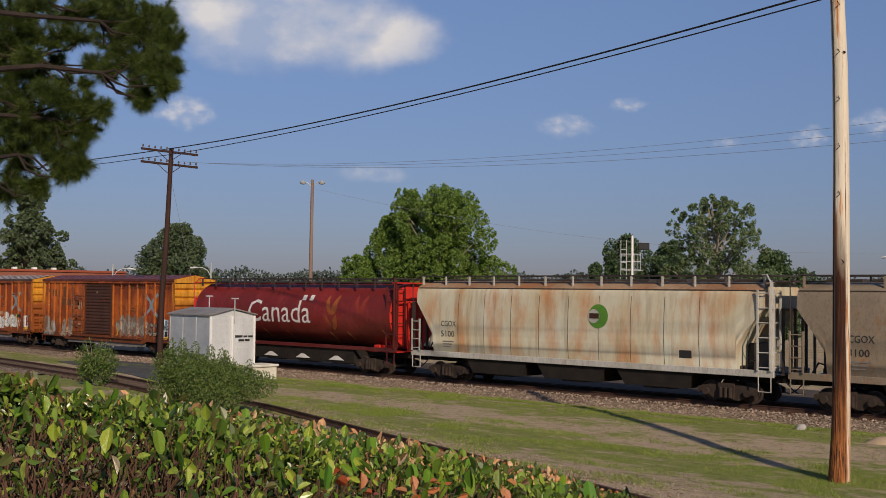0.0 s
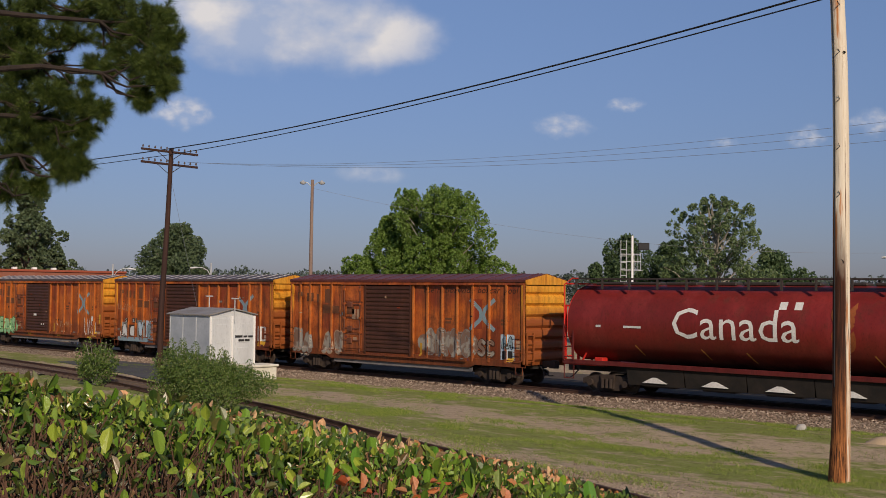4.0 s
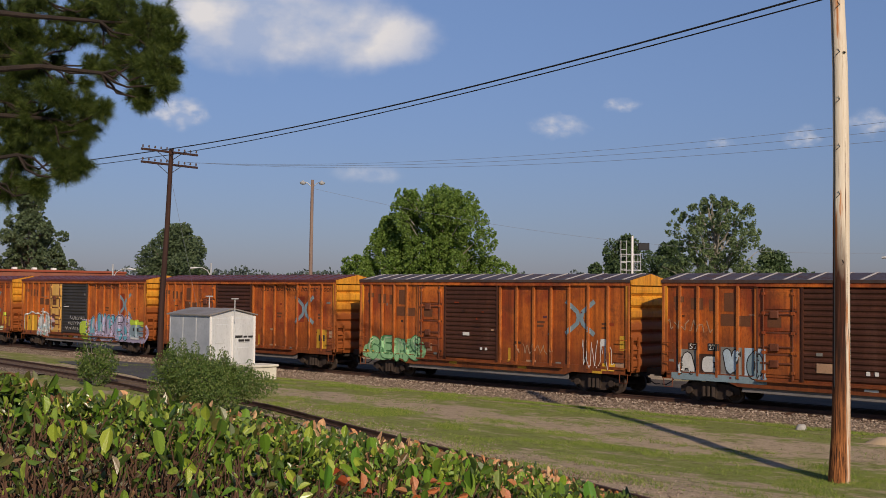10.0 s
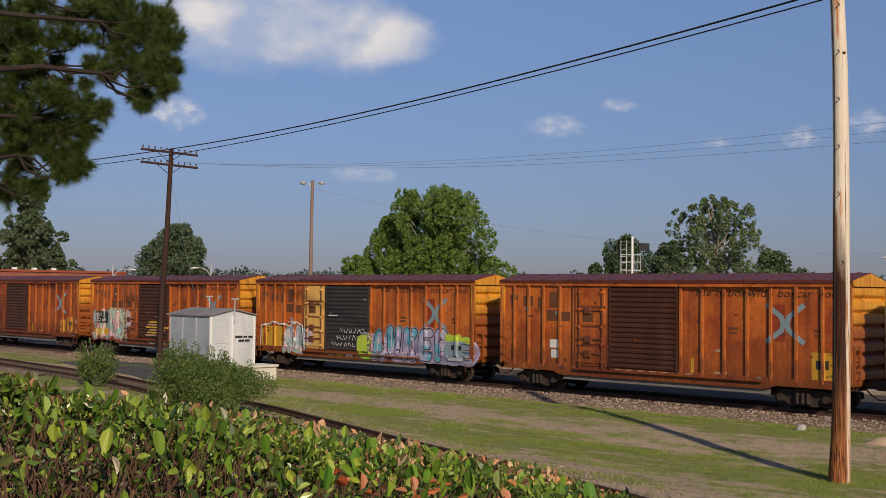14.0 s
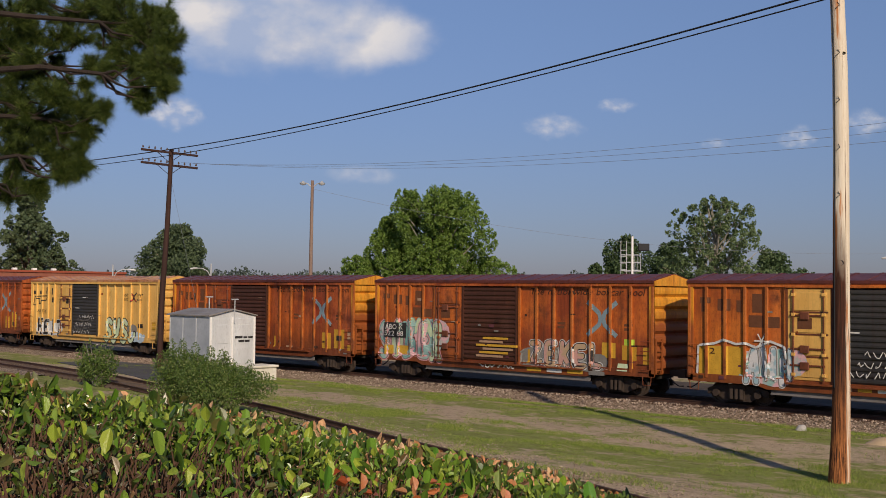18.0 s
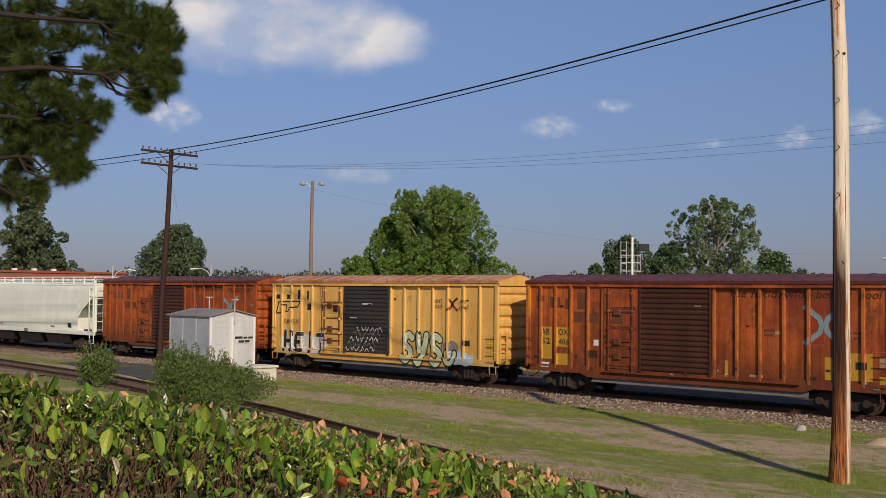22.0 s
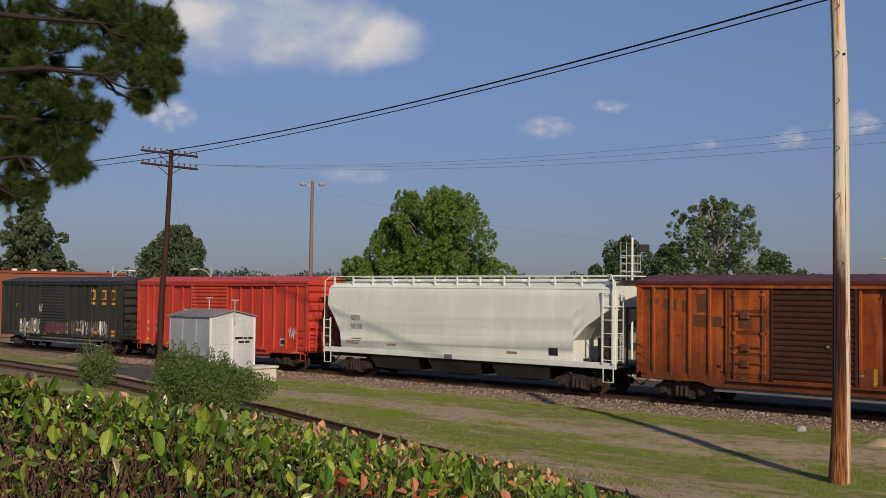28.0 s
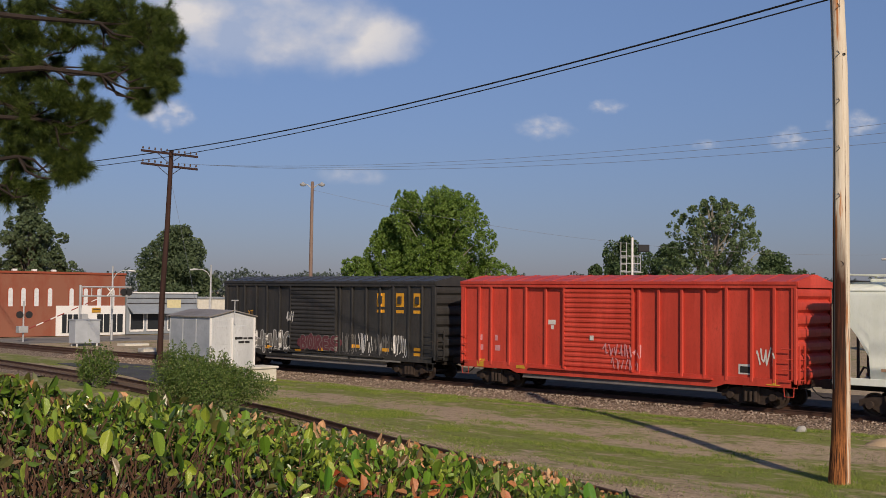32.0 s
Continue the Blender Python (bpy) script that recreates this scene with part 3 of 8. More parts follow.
def graffiti(car, x0, x1, z0, z1, word, fills, outline, fat=0.3, edge=0.07, seed=0, shine=None, halo=None, label="spray-painted graffiti letters"):
    """Fat sprayed letters side by side: a halo, an outline, a fill and a highlight, each a thin coat of paint."""
    rnd = random.Random(seed)
    skin = skin_of(car)
    pitch, h = (x1 - x0) / len(word), z1 - z0
    first = None
    for i, ch in enumerate(word):
        t = fat * min(pitch, h * 0.8)
        w = pitch * 1.02 - t
        drop, tall, tilt = rnd.uniform(-0.04, 0.04) * h, rnd.uniform(0.92, 1.04), rnd.uniform(-0.1, 0.1)
        strokes = []
        for raw in GLYPHS[ch]:
            pts = []
            for a, b in zip(raw, raw[1:]):
                pts += [(a[0] + (b[0] - a[0]) * u, a[1] + (b[1] - a[1]) * u) for u in (0.0, 0.2, 0.4, 0.6, 0.8)]
            pts.append(raw[-1])
            for _ in range(3):
                pts = [pts[0]] + [((a[0] + 2 * b[0] + c[0]) / 4, (a[1] + 2 * b[1] + c[1]) / 4) for a, b, c in zip(pts, pts[1:], pts[2:])] + [pts[-1]]
            strokes.append([(x0 + pitch * i + t / 2 + w * px + tilt * (h - t) * (pz - 0.5), z0 + drop + t / 2 + (h - t) * tall * pz) for px, pz in pts])

        over = 0.018 * (i % 2)

        def coat(width, proud):
            g = Geo()
            for k, pts in enumerate(strokes):
                ribbon(g, pts, width, skin, proud + over + 0.0011 * k, True, 0.0034)
            return g

        letter = part("graffiti_letter", coat(t + edge, 0.008), outline, car, label)
        first = first or letter
        if halo:
            part("letter_halo", coat(t + edge * 2.4, 0.002), halo, letter)
        part("letter_fill", coat(max(0.05, t - edge * 0.4), 0.014), fills[i % len(fills)], letter)
        if shine:
            g = Geo()
            ribbon(g, [(x + t * 0.2, z + t * 0.2) for x, z in strokes[0][1:len(strokes[0]) // 2]], t * 0.14, skin, 0.022 + over, True)
            part("letter_shine", g, shine, letter)
    return first


def haze(car, x0, x1, z0, z1, mat, seed, n=6, proud=0.002, label="sprayed backing colour"):
    """Overlapping round puffs of paint behind letters."""
    rnd, g, skin = random.Random(seed), Geo(), skin_of(car)
    h = z1 - z0
    for k in range(n):
        x, r = x0 + (x1 - x0) * (k + 0.5) / n, h * rnd.uniform(0.55, 0.9)
        z = rnd.uniform(z0 + r / 2, max(z0 + r / 2, z1 - r / 2))
        ribbon(g, [(x - (x1 - x0) / n * 0.7, z), (x, z + rnd.uniform(-0.1, 0.1)), (x + (x1 - x0) / n * 0.7, z)], r, skin, proud + 0.0009 * k - 0.001, True, 0.0004)
    return part("graffiti_backing", g, mat, car, label)


def scrawl(car, x0, x1, z0, z1, mat, seed, strokes=5, w=0.035):
    """A thin handwritten tag that nobody can read."""
    rnd = random.Random(seed)
    g, skin = Geo(), skin_of(car)
    n = strokes * 6
    pts = [(x0 + (x1 - x0) * (i / n) + rnd.uniform(-0.05, 0.05), z0 + (z1 - z0) * (0.5 + 0.5 * math.sin(i * 1.9 + rnd.uniform(-0.7, 0.7)))) for i in range(n)]
    for i in range(0, n - 3, 4):
        ribbon(g, pts[i:i + 4], w, skin, 0.012)
    return part("graffiti_tag", g, mat, car)


def plug_door(car, px0, px1, paint):
    pd = part("plug_door", Geo().box(px0, px1, SIDE - 0.03, SIDE + 0.06, 1.0, 4.3, 0.02), paint, car)
    for k in range(4):
        z = 1.12 + k * 0.8
        part("door_panel", Geo().box(px0 + 0.14, px1 - 0.14, SIDE - 0.055, SIDE - 0.03, z, z + 0.66, 0.01), paint, pd)
    for x in (px0 + 0.25, px1 - 0.25):
        part("lock_bar", Geo().rod((x, SIDE - 0.09, 0.95), (x, SIDE - 0.09, 4.3), 0.03, n=6), P_LOCKGAP, pd)
        for k in range(5):
            part("bar_bracket", Geo().box(x - 0.07, x + 0.07, SIDE - 0.12, SIDE - 0.05, 1.15 + 0.72 * k, 1.27 + 0.72 * k, 0.01), paint, pd)
    # dark strips draw the shadowed gaps round the door and between its panels
    for x in (px0 - 0.02, px1 + 0.02):
        part("door_gap_shade", Geo().box(x - 0.035, x + 0.035, SIDE - 0.034, SIDE + 0.05, 0.98, 4.32), P_LOCKGAP, pd)
    for k in range(1, 4):
        part("panel_gap_shade", Geo().box(px0 + 0.1, px1 - 0.1, SIDE - 0.045, SIDE - 0.03, 1.03 + 0.8 * k, 1.09 + 0.8 * k), P_LOCKGAP, pd)
    for z in (1.5, 2.1, 3.3):
        part("latch", Geo().box(px0 + 0.12, px1 - 0.2, SIDE - 0.1, SIDE - 0.06, z, z + 0.07, 0.01).box(px0 + 0.5, px0 + 0.85, SIDE - 0.13, SIDE - 0.06, z - 0.12, z + 0.16, 0.02), P_LOCKGAP, pd)


def boxcar(x0, paint, end_paint, door_paint, roof_paint, label, length=16.1, panel=None, plug=True, roof_ribs=False, post_paint=None, plug_paint=None):
    """A fifty-foot boxcar. x0: where its leading end stands at 16 s; the near side faces -y, local x runs forward from the middle."""
    L = length / 2
    car = thing("boxcar", label, "boxcar", group="freight train")
    panel = panel or paint
    body = Geo()
    body.box(-L + 0.02, L - 0.16, SIDE + 0.08, -SIDE - 0.08, 1.0, 4.5)
    part("body", body, panel, car)
    # side sill with its drop between the trucks
    sill = Geo()
    for s in (-1, 1):
        y0, y1 = (SIDE, SIDE + 0.06) if s < 0 else (-SIDE - 0.06, -SIDE)
        sill.prism([(-L, 0.72), (-L + 2.9, 0.72), (-L + 3.3, 0.58), (L - 3.3, 0.58), (L - 2.9, 0.72), (L, 0.72), (L, 1.02), (-L, 1.02)], y0, y1)
    part("side_sill", sill, paint, car)
    # the low centre box is added to keep the space under the car dark
    part("underframe", Geo().box(-L + 0.3, L - 0.3, -0.5, 0.5, 0.62, 1.0).box(-5.0, 5.0, -0.42, 0.42, 0.30, 0.62).box(-3.2, -2.2, -1.2, 1.2, 0.5, 0.95).box(2.4, 3.2, -1.2, 1.2, 0.5, 0.95).box(-2.0, -0.6, -1.1, -0.4, 0.42, 0.98).rod((1.0, 0.7, 0.7), (2.4, 0.7, 0.7), 0.22, n=12), M_BLACK, car)
    part("sill_web", Geo().box(-4.6, 4.9, SIDE + 0.1, SIDE + 0.14, 0.40, 0.62).box(-4.6, 4.9, SIDE + 0.04, SIDE + 0.14, 0.40, 0.43), M_WEB, car)
    # top rail under the eave
    part("top_rail", Geo().box(-L, L, SIDE - 0.01, SIDE + 0.06, 4.36, 4.5).box(-L, L, -SIDE - 0.06, -SIDE + 0.01, 4.36, 4.5), paint, car)
    # roof: low gable with an overhang, cross ribs
    roof = Geo()
    roof.prism([(SIDE - 0.05, 4.49), (SIDE - 0.05, 4.60), (-0.12, 4.88), (0.12, 4.88), (-SIDE + 0.05, 4.60), (-SIDE + 0.05, 4.49)], -L - 0.02, L + 0.02, "x")
    part("roof", roof, roof_paint, car)
    n = 17
    rib = Geo().add([(-0.06, SIDE, 4.60), (0.06, SIDE, 4.60), (0.06, -0.1, 4.88), (-0.06, -0.1, 4.88), (-0.04, SIDE, 4.63), (0.04, SIDE, 4.63), (0.04, -0.1, 4.905), (-0.04, -0.1, 4.905)],
                    [(4, 5, 6, 7), (0, 1, 5, 4), (3, 2, 6, 7), (0, 3, 7, 4), (1, 2, 6, 5)]).mesh("roof_rib", M_ROOFRIB if roof_ribs else roof_paint)
    for i in range(n):
        x = -L + 0.35 + (2 * L - 0.7) * i / (n - 1)
        part("roof_rib", rib, None, car, m=pose(x, 0, 0))
        part("roof_rib", rib, None, car, m=pose(x, 0, 0, 0, 0, 180))
    # corrugated ends
    for s in (-1, 1):
        g = Geo()
        prof = [(L - 0.2, 0.8)]
        k = 7
        for i in range(k):
            a, b = 0.95 + 3.5 * i / k, 0.95 + 3.5 * (i + 1) / k
            prof += [(L - 0.14, a), (L - 0.02, a + 0.12), (L - 0.01, (a + b) / 2), (L - 0.02, b - 0.12), (L - 0.14, b)]
        prof += [(L - 0.2, 4.5)]
        g.prism([(s * x, z) for x, z in prof], SIDE + 0.08, -SIDE - 0.08)
        for y in (SIDE, -SIDE - 0.08):
            g.box(min(s * (L - 0.22), s * L), max(s * (L - 0.22), s * L), y, y + 0.08, 0.75, 4.5)
        part("end_wall", g, end_paint, car)
        part("end_gable", Geo().prism([(SIDE, 4.38), (SIDE - 0.02, 4.57), (0.0, 4.86), (-SIDE + 0.02, 4.57), (-SIDE, 4.38)], min(s * (L + 0.02), s * (L + 0.06)), max(s * (L + 0.02), s * (L + 0.06)), "x"), end_paint, car)
        coupler(car, s * (L - 0.1), s, M_STEEL)
        ladder(car, s * (L + 0.05), s * (L + 0.05), SIDE + 0.1, SIDE + 0.55, [1.0 + 0.38 * i for i in range(4)], end_paint, "end_ladder")
        for i in range(4):
            part("grab_iron", Geo().rod((s * (L - 0.55), SIDE - 0.1, 1.0 + 0.38 * i), (s * (L - 0.1), SIDE - 0.1, 1.0 + 0.38 * i), 0.02, n=6), paint, car)
        part("stirrup_step", Geo().tube([(s * (L - 0.5), SIDE - 0.02, 0.76), (s * (L - 0.48), SIDE - 0.02, 0.4), (s * (L - 0.12), SIDE - 0.02, 0.4), (s * (L - 0.1), SIDE - 0.02, 0.76)], 0.018, 6), paint, car)
        truck(car, s * (L - 1.95))
    # posts
    post = Geo().box(-0.06, 0.06, -0.10, 0.0, 0.86, 4.36, 0.015).mesh("post", post_paint or paint)
    if plug:
        near = [-L + 0.06, -L + 0.8, -L + 1.6, -L + 2.42, -L + 3.3, -L + 4.05, L - 6.9, L - 5.95, L - 5.0, L - 4.05, L - 3.1, L - 2.1, L - 1.1, L - 0.06]
    else:
        near = [-L + 0.06, -L + 1.1, -L + 1.8, -L + 2.85, -L + 3.8, -L + 4.9, -L + 5.95, L - 6.76, L - 5.84, L - 4.78, L - 3.79, L - 2.85, L - 1.79, L - 0.89, L - 0.06]
    for x in near:
        part("post", post, None, car, m=pose(x, SIDE + 0.08, 0))
    for i in range(8):
        part("post", post, None, car, m=pose(-L + 0.1 + (2 * L - 0.2) * i / 7, -SIDE - 0.08, 0, 0, 0, 180))
    # plug door with locking bars
    px0, px1 = -L + 4.15, -L + 5.8
    if plug:
        plug_door(car, px0, px1, plug_paint or paint)
    # sliding corrugated door
    dx0, dx1 = -L + 5.88, L - 7.0
    prof = [(SIDE + 0.05, 0.95)]
    for i in range(16):
        a = 1.0 + 3.3 * i / 16
        prof += [(SIDE - 0.02, a), (SIDE - 0.06, a + 0.05), (SIDE - 0.06, a + 0.12), (SIDE - 0.02, a + 0.17)]
    prof += [(SIDE + 0.05, 4.32)]
    sd = part("sliding_door", Geo().prism(prof, dx0 + 0.06, dx1 - 0.06, "x").box(dx0, dx0 + 0.07, SIDE - 0.08, SIDE + 0.05, 0.93, 4.34).box(dx1 - 0.07, dx1, SIDE - 0.08, SIDE + 0.05, 0.93, 4.34), door_paint, car, "dark corrugated sliding door")
    part("door_track", Geo().box(-L + 4.1, L - 3.4, SIDE - 0.12, SIDE, 0.84, 0.9).box(-L + 4.1, L - 3.0, SIDE - 0.09, SIDE, 4.34, 4.42), paint, car)

    def skin(x, z):
        if z < 1.0 or z > 4.36:
            return SIDE - 0.01
        if plug and px0 <= x <= px1:
            return SIDE - 0.058
        if dx0 <= x <= dx1:
            return SIDE - 0.08
        return SIDE - 0.01 if any(abs(x - p) < 0.065 for p in near) else SIDE + 0.08

    skins[car.name] = skin
    cars.append((car, x0 - L))
    return car


def hopper(x0, paint, sill_paint, label, length=18.0, name="covered_hopper", roof_paint=None, end_paint=None, ladder_paint=None, slope=1.6, slope_back=1.1, low=3.45, seams=6, bays=3, round_tank=False, rim_paint=None, rise=0.0, inner=None, grab=False):
    """A covered hopper car: bulging sides, sloping end sheets, hopper bays under the sill, ladders, running board."""
    L = length / 2
    car = thing(name, label, "hopper car", group="freight train")
    roof_paint, end_paint, ladder_paint = roof_paint or paint, end_paint or paint, ladder_paint or paint
    # inner: paint of the end parts; near-black puts the next car's shade there
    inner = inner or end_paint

    def half(z):
        if round_tank:
            return math.sqrt(max(0.03, 1.62 ** 2 - (z - 2.78) ** 2))
        return float(np.interp(z, (1.1, 1.5, 2.3, 3.2, 3.9 + rise, 4.15 + rise, 4.32 + rise, 4.42 + rise), (1.47, 1.52, 1.56, 1.54, 1.46, 1.34, 0.95, 0.3)))

    top = 4.4 + rise
    g = Geo()
    n = 20
    if round_tank:
        stations = [(-L + 0.01, 1.22), (-L + 0.03, 1.2), (L - 0.03, 1.2), (L - 0.01, 1.22)]
    else:
        stations = [(-L, low), (-L + slope_back * 0.55, 2.75), (-L + slope_back, 2.0), (-L + slope_back + 0.03, 1.2), (L - slope - 0.03, 1.2), (L - slope, 2.1), (L - slope * 0.6, 2.75), (L, low)]
    for x, zmin in stations:
        ring = []
        for i in range(n + 1):
            z = zmin + (top - zmin) * (1 - math.cos(math.pi * i / n)) / 2
            ring.append((x, -half(z), z))
        for i in range(n, -1, -1):
            z = zmin + (top - zmin) * (1 - math.cos(math.pi * i / n)) / 2
            ring.append((x, half(z), z))
        g.v += ring
    k = 2 * n + 2
    m = len(stations)
    g.f = [(a * k + j, a * k + (j + 1) % k, (a + 1) * k + (j + 1) % k, (a + 1) * k + j) for a in range(m - 1) for j in range(k)]
    g.f += [tuple(range(k - 1, -1, -1)), tuple(range((m - 1) * k, m * k))]
    part("body", g, paint, car, smooth=True)
    if round_tank:
        for s in (-1, 1):
            cap = [(-half(z), z) for z in np.linspace(1.22, 4.38, 14)]
            part("end_sheet", Geo().prism(cap + [(-y, z) for y, z in cap[::-1]], min(s * L, s * (L + 0.03)), max(s * L, s * (L + 0.03)), "x"), end_paint, car, "red end sheet in a brighter, sunlit red")
    # side sheet seams
    for i in range(1, seams + 1):
        x = -L + slope + (2 * L - 2 * slope) * i / (seams + 1)
        s = Geo()
        pts = [(x, -half(z) - 0.006, z) for z in np.linspace(1.25, 4.1 + rise, 10)]
        s.v = [(p[0] + d, p[1], p[2]) for p in pts for d in (-0.014, 0.014)]
        s.f = [(2 * i2, 2 * i2 + 1, 2 * i2 + 3, 2 * i2 + 2) for i2 in range(9)]
        part("side_seam", s, P_SEAM, car)
    if rim_paint:
        rim = Geo()
        pts = [(-half(z) - 0.006, z) for z in (4.1 + rise, 4.15 + rise, 4.24 + rise, 4.32 + rise, 4.38 + rise)]
        rim.v = [(x, y, z) for y, z in pts for x in (-L + 0.01, L - 0.01)]
        rim.f = [(2 * i, 2 * i + 1, 2 * i + 3, 2 * i + 2) for i in range(4)]
        part("roof_rim", rim, rim_paint, car, "rusty brown roof edge")
    # eave bar, side sill and end platforms
    e = Geo()
    for s in (-1, 1):
        y = s * 1.5
        e.box(-L - 0.35, L + 0.35, min(y, y - s * 0.09), max(y, y - s * 0.09), 0.98 if not round_tank else 1.05, 1.24, 0.015)
    part("side_sill", e, sill_paint, car)
    if not round_tank:
        part("eave_bar", Geo().box(-L + 0.05, L - 0.05, -half(4.1 + rise) - 0.04, -half(4.1 + rise) + 0.05, 4.06 + rise, 4.10 + rise).box(-L + 0.05, L - 0.05, half(4.1 + rise) - 0.05, half(4.1 + rise) + 0.04, 4.06 + rise, 4.10 + rise), M_STEEL if seams else paint, car)
    part("centre_sill", Geo().box(-L - 0.3, L + 0.3, -0.32, 0.32, 0.72, 1.1), M_BLACK, car)
    # hopper bays
    for i in range(bays):
        cx = (i - (bays - 1) / 2) * (2 * L - 5.6) / bays
        w = (2 * L - (5.6 if round_tank else 6.4)) / bays / 2
        low_w = w * (0.97 if round_tank else 0.74)
        b = Geo()
        for sx in (0,):
            v = [(cx - w, -1.42, 1.2), (cx + w, -1.42, 1.2), (cx + w, 1.42, 1.2), (cx - w, 1.42, 1.2), (cx - low_w, -1.28, 0.34), (cx + low_w, -1.28, 0.34), (cx + low_w, 1.28, 0.34), (cx - low_w, 1.28, 0.34)]
            b.add(v, [(0, 1, 5, 4), (1, 2, 6, 5), (2, 3, 7, 6), (3, 0, 4, 7), (4, 5, 6, 7)])
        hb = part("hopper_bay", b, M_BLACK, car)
        part("outlet_gate", Geo().box(cx - 0.7, cx + 0.7, -1.05, 1.05, 0.26, 0.35, 0.02), M_RUSTY if not round_tank else M_STEEL, hb)
        if round_tank:
            part("gate_cover", Geo().prism([(cx - 0.58, 0.46), (cx - 0.12, 0.68), (cx + 0.08, 0.68), (cx + 0.58, 0.46)], -1.36, -1.32), M_WHITEPAINT, hb, "white gate cover")
    part("air_reservoir", Geo().rod((-L + 4.4, -1.0, 0.82), (-L + 5.6, -1.0, 0.82), 0.2, n=12), M_BLACK, car, smooth=True)
    # roof: trough hatches and running boards on brackets
    rb = 4.62 + rise
    hatches = max(6, int((2 * L - 1.0) / 1.6))
    hatch = Geo().box(-0.72, 0.72, -0.3, 0.3, 4.38 + rise, 4.52 + rise, 0.04).mesh("hatch", roof_paint)
    for i in range(hatches):
        part("hatch", hatch, None, car, m=pose(-L + 1.25 + (2 * L - 2.5) * i / (hatches - 1), 0, 0))
    for s in (-1, 1):
        part("running_board", Geo().box(-L + 0.05, L - 0.05, s * 0.98 - 0.24, s * 0.98 + 0.24, rb, rb + 0.045), roof_paint, car)
    nb = 13
    bracket = Geo().box(-0.035, 0.035, -0.035, 0.035, 4.2 + rise, rb).mesh("board_bracket", roof_paint if round_tank else ladder_paint)
    for i in range(nb):
        x = -L + 0.15 + (2 * L - 0.3) * i / (nb - 1)
        for s in (-1, 1):
            part("board_bracket", bracket, None, car, m=pose(x, s * 1.205, 0))
    part("end_walk", Geo().box(-L - 0.05, -L + 0.5, -1.2, 1.2, rb + 0.004, rb + 0.049), roof_paint, car)
    part("end_walk", Geo().box(L - 0.5, L + 0.05, -1.2, 1.2, rb + 0.004, rb + 0.049), roof_paint, car)
    for s in (-1, 1):
        xe = s * (L + 0.28)
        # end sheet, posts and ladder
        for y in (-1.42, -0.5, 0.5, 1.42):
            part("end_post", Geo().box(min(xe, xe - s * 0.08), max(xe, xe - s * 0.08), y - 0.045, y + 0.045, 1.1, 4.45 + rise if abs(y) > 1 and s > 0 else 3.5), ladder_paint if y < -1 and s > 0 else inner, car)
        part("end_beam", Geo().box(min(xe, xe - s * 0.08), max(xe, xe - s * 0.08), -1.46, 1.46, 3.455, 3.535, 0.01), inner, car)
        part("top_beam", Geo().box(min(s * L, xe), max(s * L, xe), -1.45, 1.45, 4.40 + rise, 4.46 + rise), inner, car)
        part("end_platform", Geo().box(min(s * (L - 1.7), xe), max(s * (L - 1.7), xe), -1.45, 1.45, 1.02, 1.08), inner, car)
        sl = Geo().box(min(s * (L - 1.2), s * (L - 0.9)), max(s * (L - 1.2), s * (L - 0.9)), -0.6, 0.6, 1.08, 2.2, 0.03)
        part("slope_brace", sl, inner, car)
        lx = s * (L + 0.24)
        rungs = [1.35 + (0.55 if s > 0 else 0.42) * i for i in range(6 if s > 0 else 4)]
        ladder(car, lx - s * 0.5, lx, -1.56, -1.56, rungs, ladder_paint, "side_ladder", True, 0.022)
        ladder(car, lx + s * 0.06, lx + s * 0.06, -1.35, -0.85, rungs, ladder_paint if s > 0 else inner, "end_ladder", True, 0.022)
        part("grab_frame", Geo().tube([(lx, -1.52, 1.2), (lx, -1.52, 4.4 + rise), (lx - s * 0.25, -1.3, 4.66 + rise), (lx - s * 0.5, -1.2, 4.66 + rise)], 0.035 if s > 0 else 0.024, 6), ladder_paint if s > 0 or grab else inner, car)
        part("sill_step", Geo().tube([(lx - s * 0.5, -1.5, 1.0), (lx - s * 0.5, -1.5, 0.45), (lx, -1.5, 0.45), (lx, -1.5, 1.0)], 0.025, 6), ladder_paint, car)
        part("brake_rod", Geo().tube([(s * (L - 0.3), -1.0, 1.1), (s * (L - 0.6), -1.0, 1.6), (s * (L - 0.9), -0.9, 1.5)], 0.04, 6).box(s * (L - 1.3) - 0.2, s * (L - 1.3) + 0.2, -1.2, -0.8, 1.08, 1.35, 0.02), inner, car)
        coupler(car, s * (L + 0.2), s, M_STEEL)
        truck(car, s * (L - 1.75))
    skins[car.name] = lambda x, z: -half(z) if z > 1.25 else -1.5
    cars.append((car, x0 - L))
    return car


# ---- the train, from its head to its tail ----
P_ORANGE = [weathered("railcar_orange_%s" % k, a, b, amount=am, seed=s, patch=pt, grime=0.8) for k, a, b, am, s, pt in (
    ("n", (0.497, 0.124, 0.019), (0.236, 0.045, 0.016), 0.66, 1.0, 0.75),
    ("b", (0.520, 0.135, 0.019), (0.248, 0.048, 0.016), 0.58, 2.0, 0.6),
    ("a", (0.565, 0.152, 0.022), (0.283, 0.056, 0.016), 0.52, 3.0, 0.55),
    ("p", (0.588, 0.158, 0.024), (0.295, 0.060, 0.017), 0.48, 4.0, 0.5),
    ("q", (0.588, 0.164, 0.024), (0.330, 0.073, 0.018), 0.45, 5.0, 0.45),
    ("r", (0.531, 0.135, 0.022), (0.271, 0.053, 0.017), 0.56, 6.0, 0.6),
    ("s", (0.497, 0.119, 0.022), (0.248, 0.048, 0.017), 0.58, 7.0, 0.65),
    ("d", (0.486, 0.119, 0.022), (0.248, 0.050, 0.017), 0.55, 8.0, 0.6))]


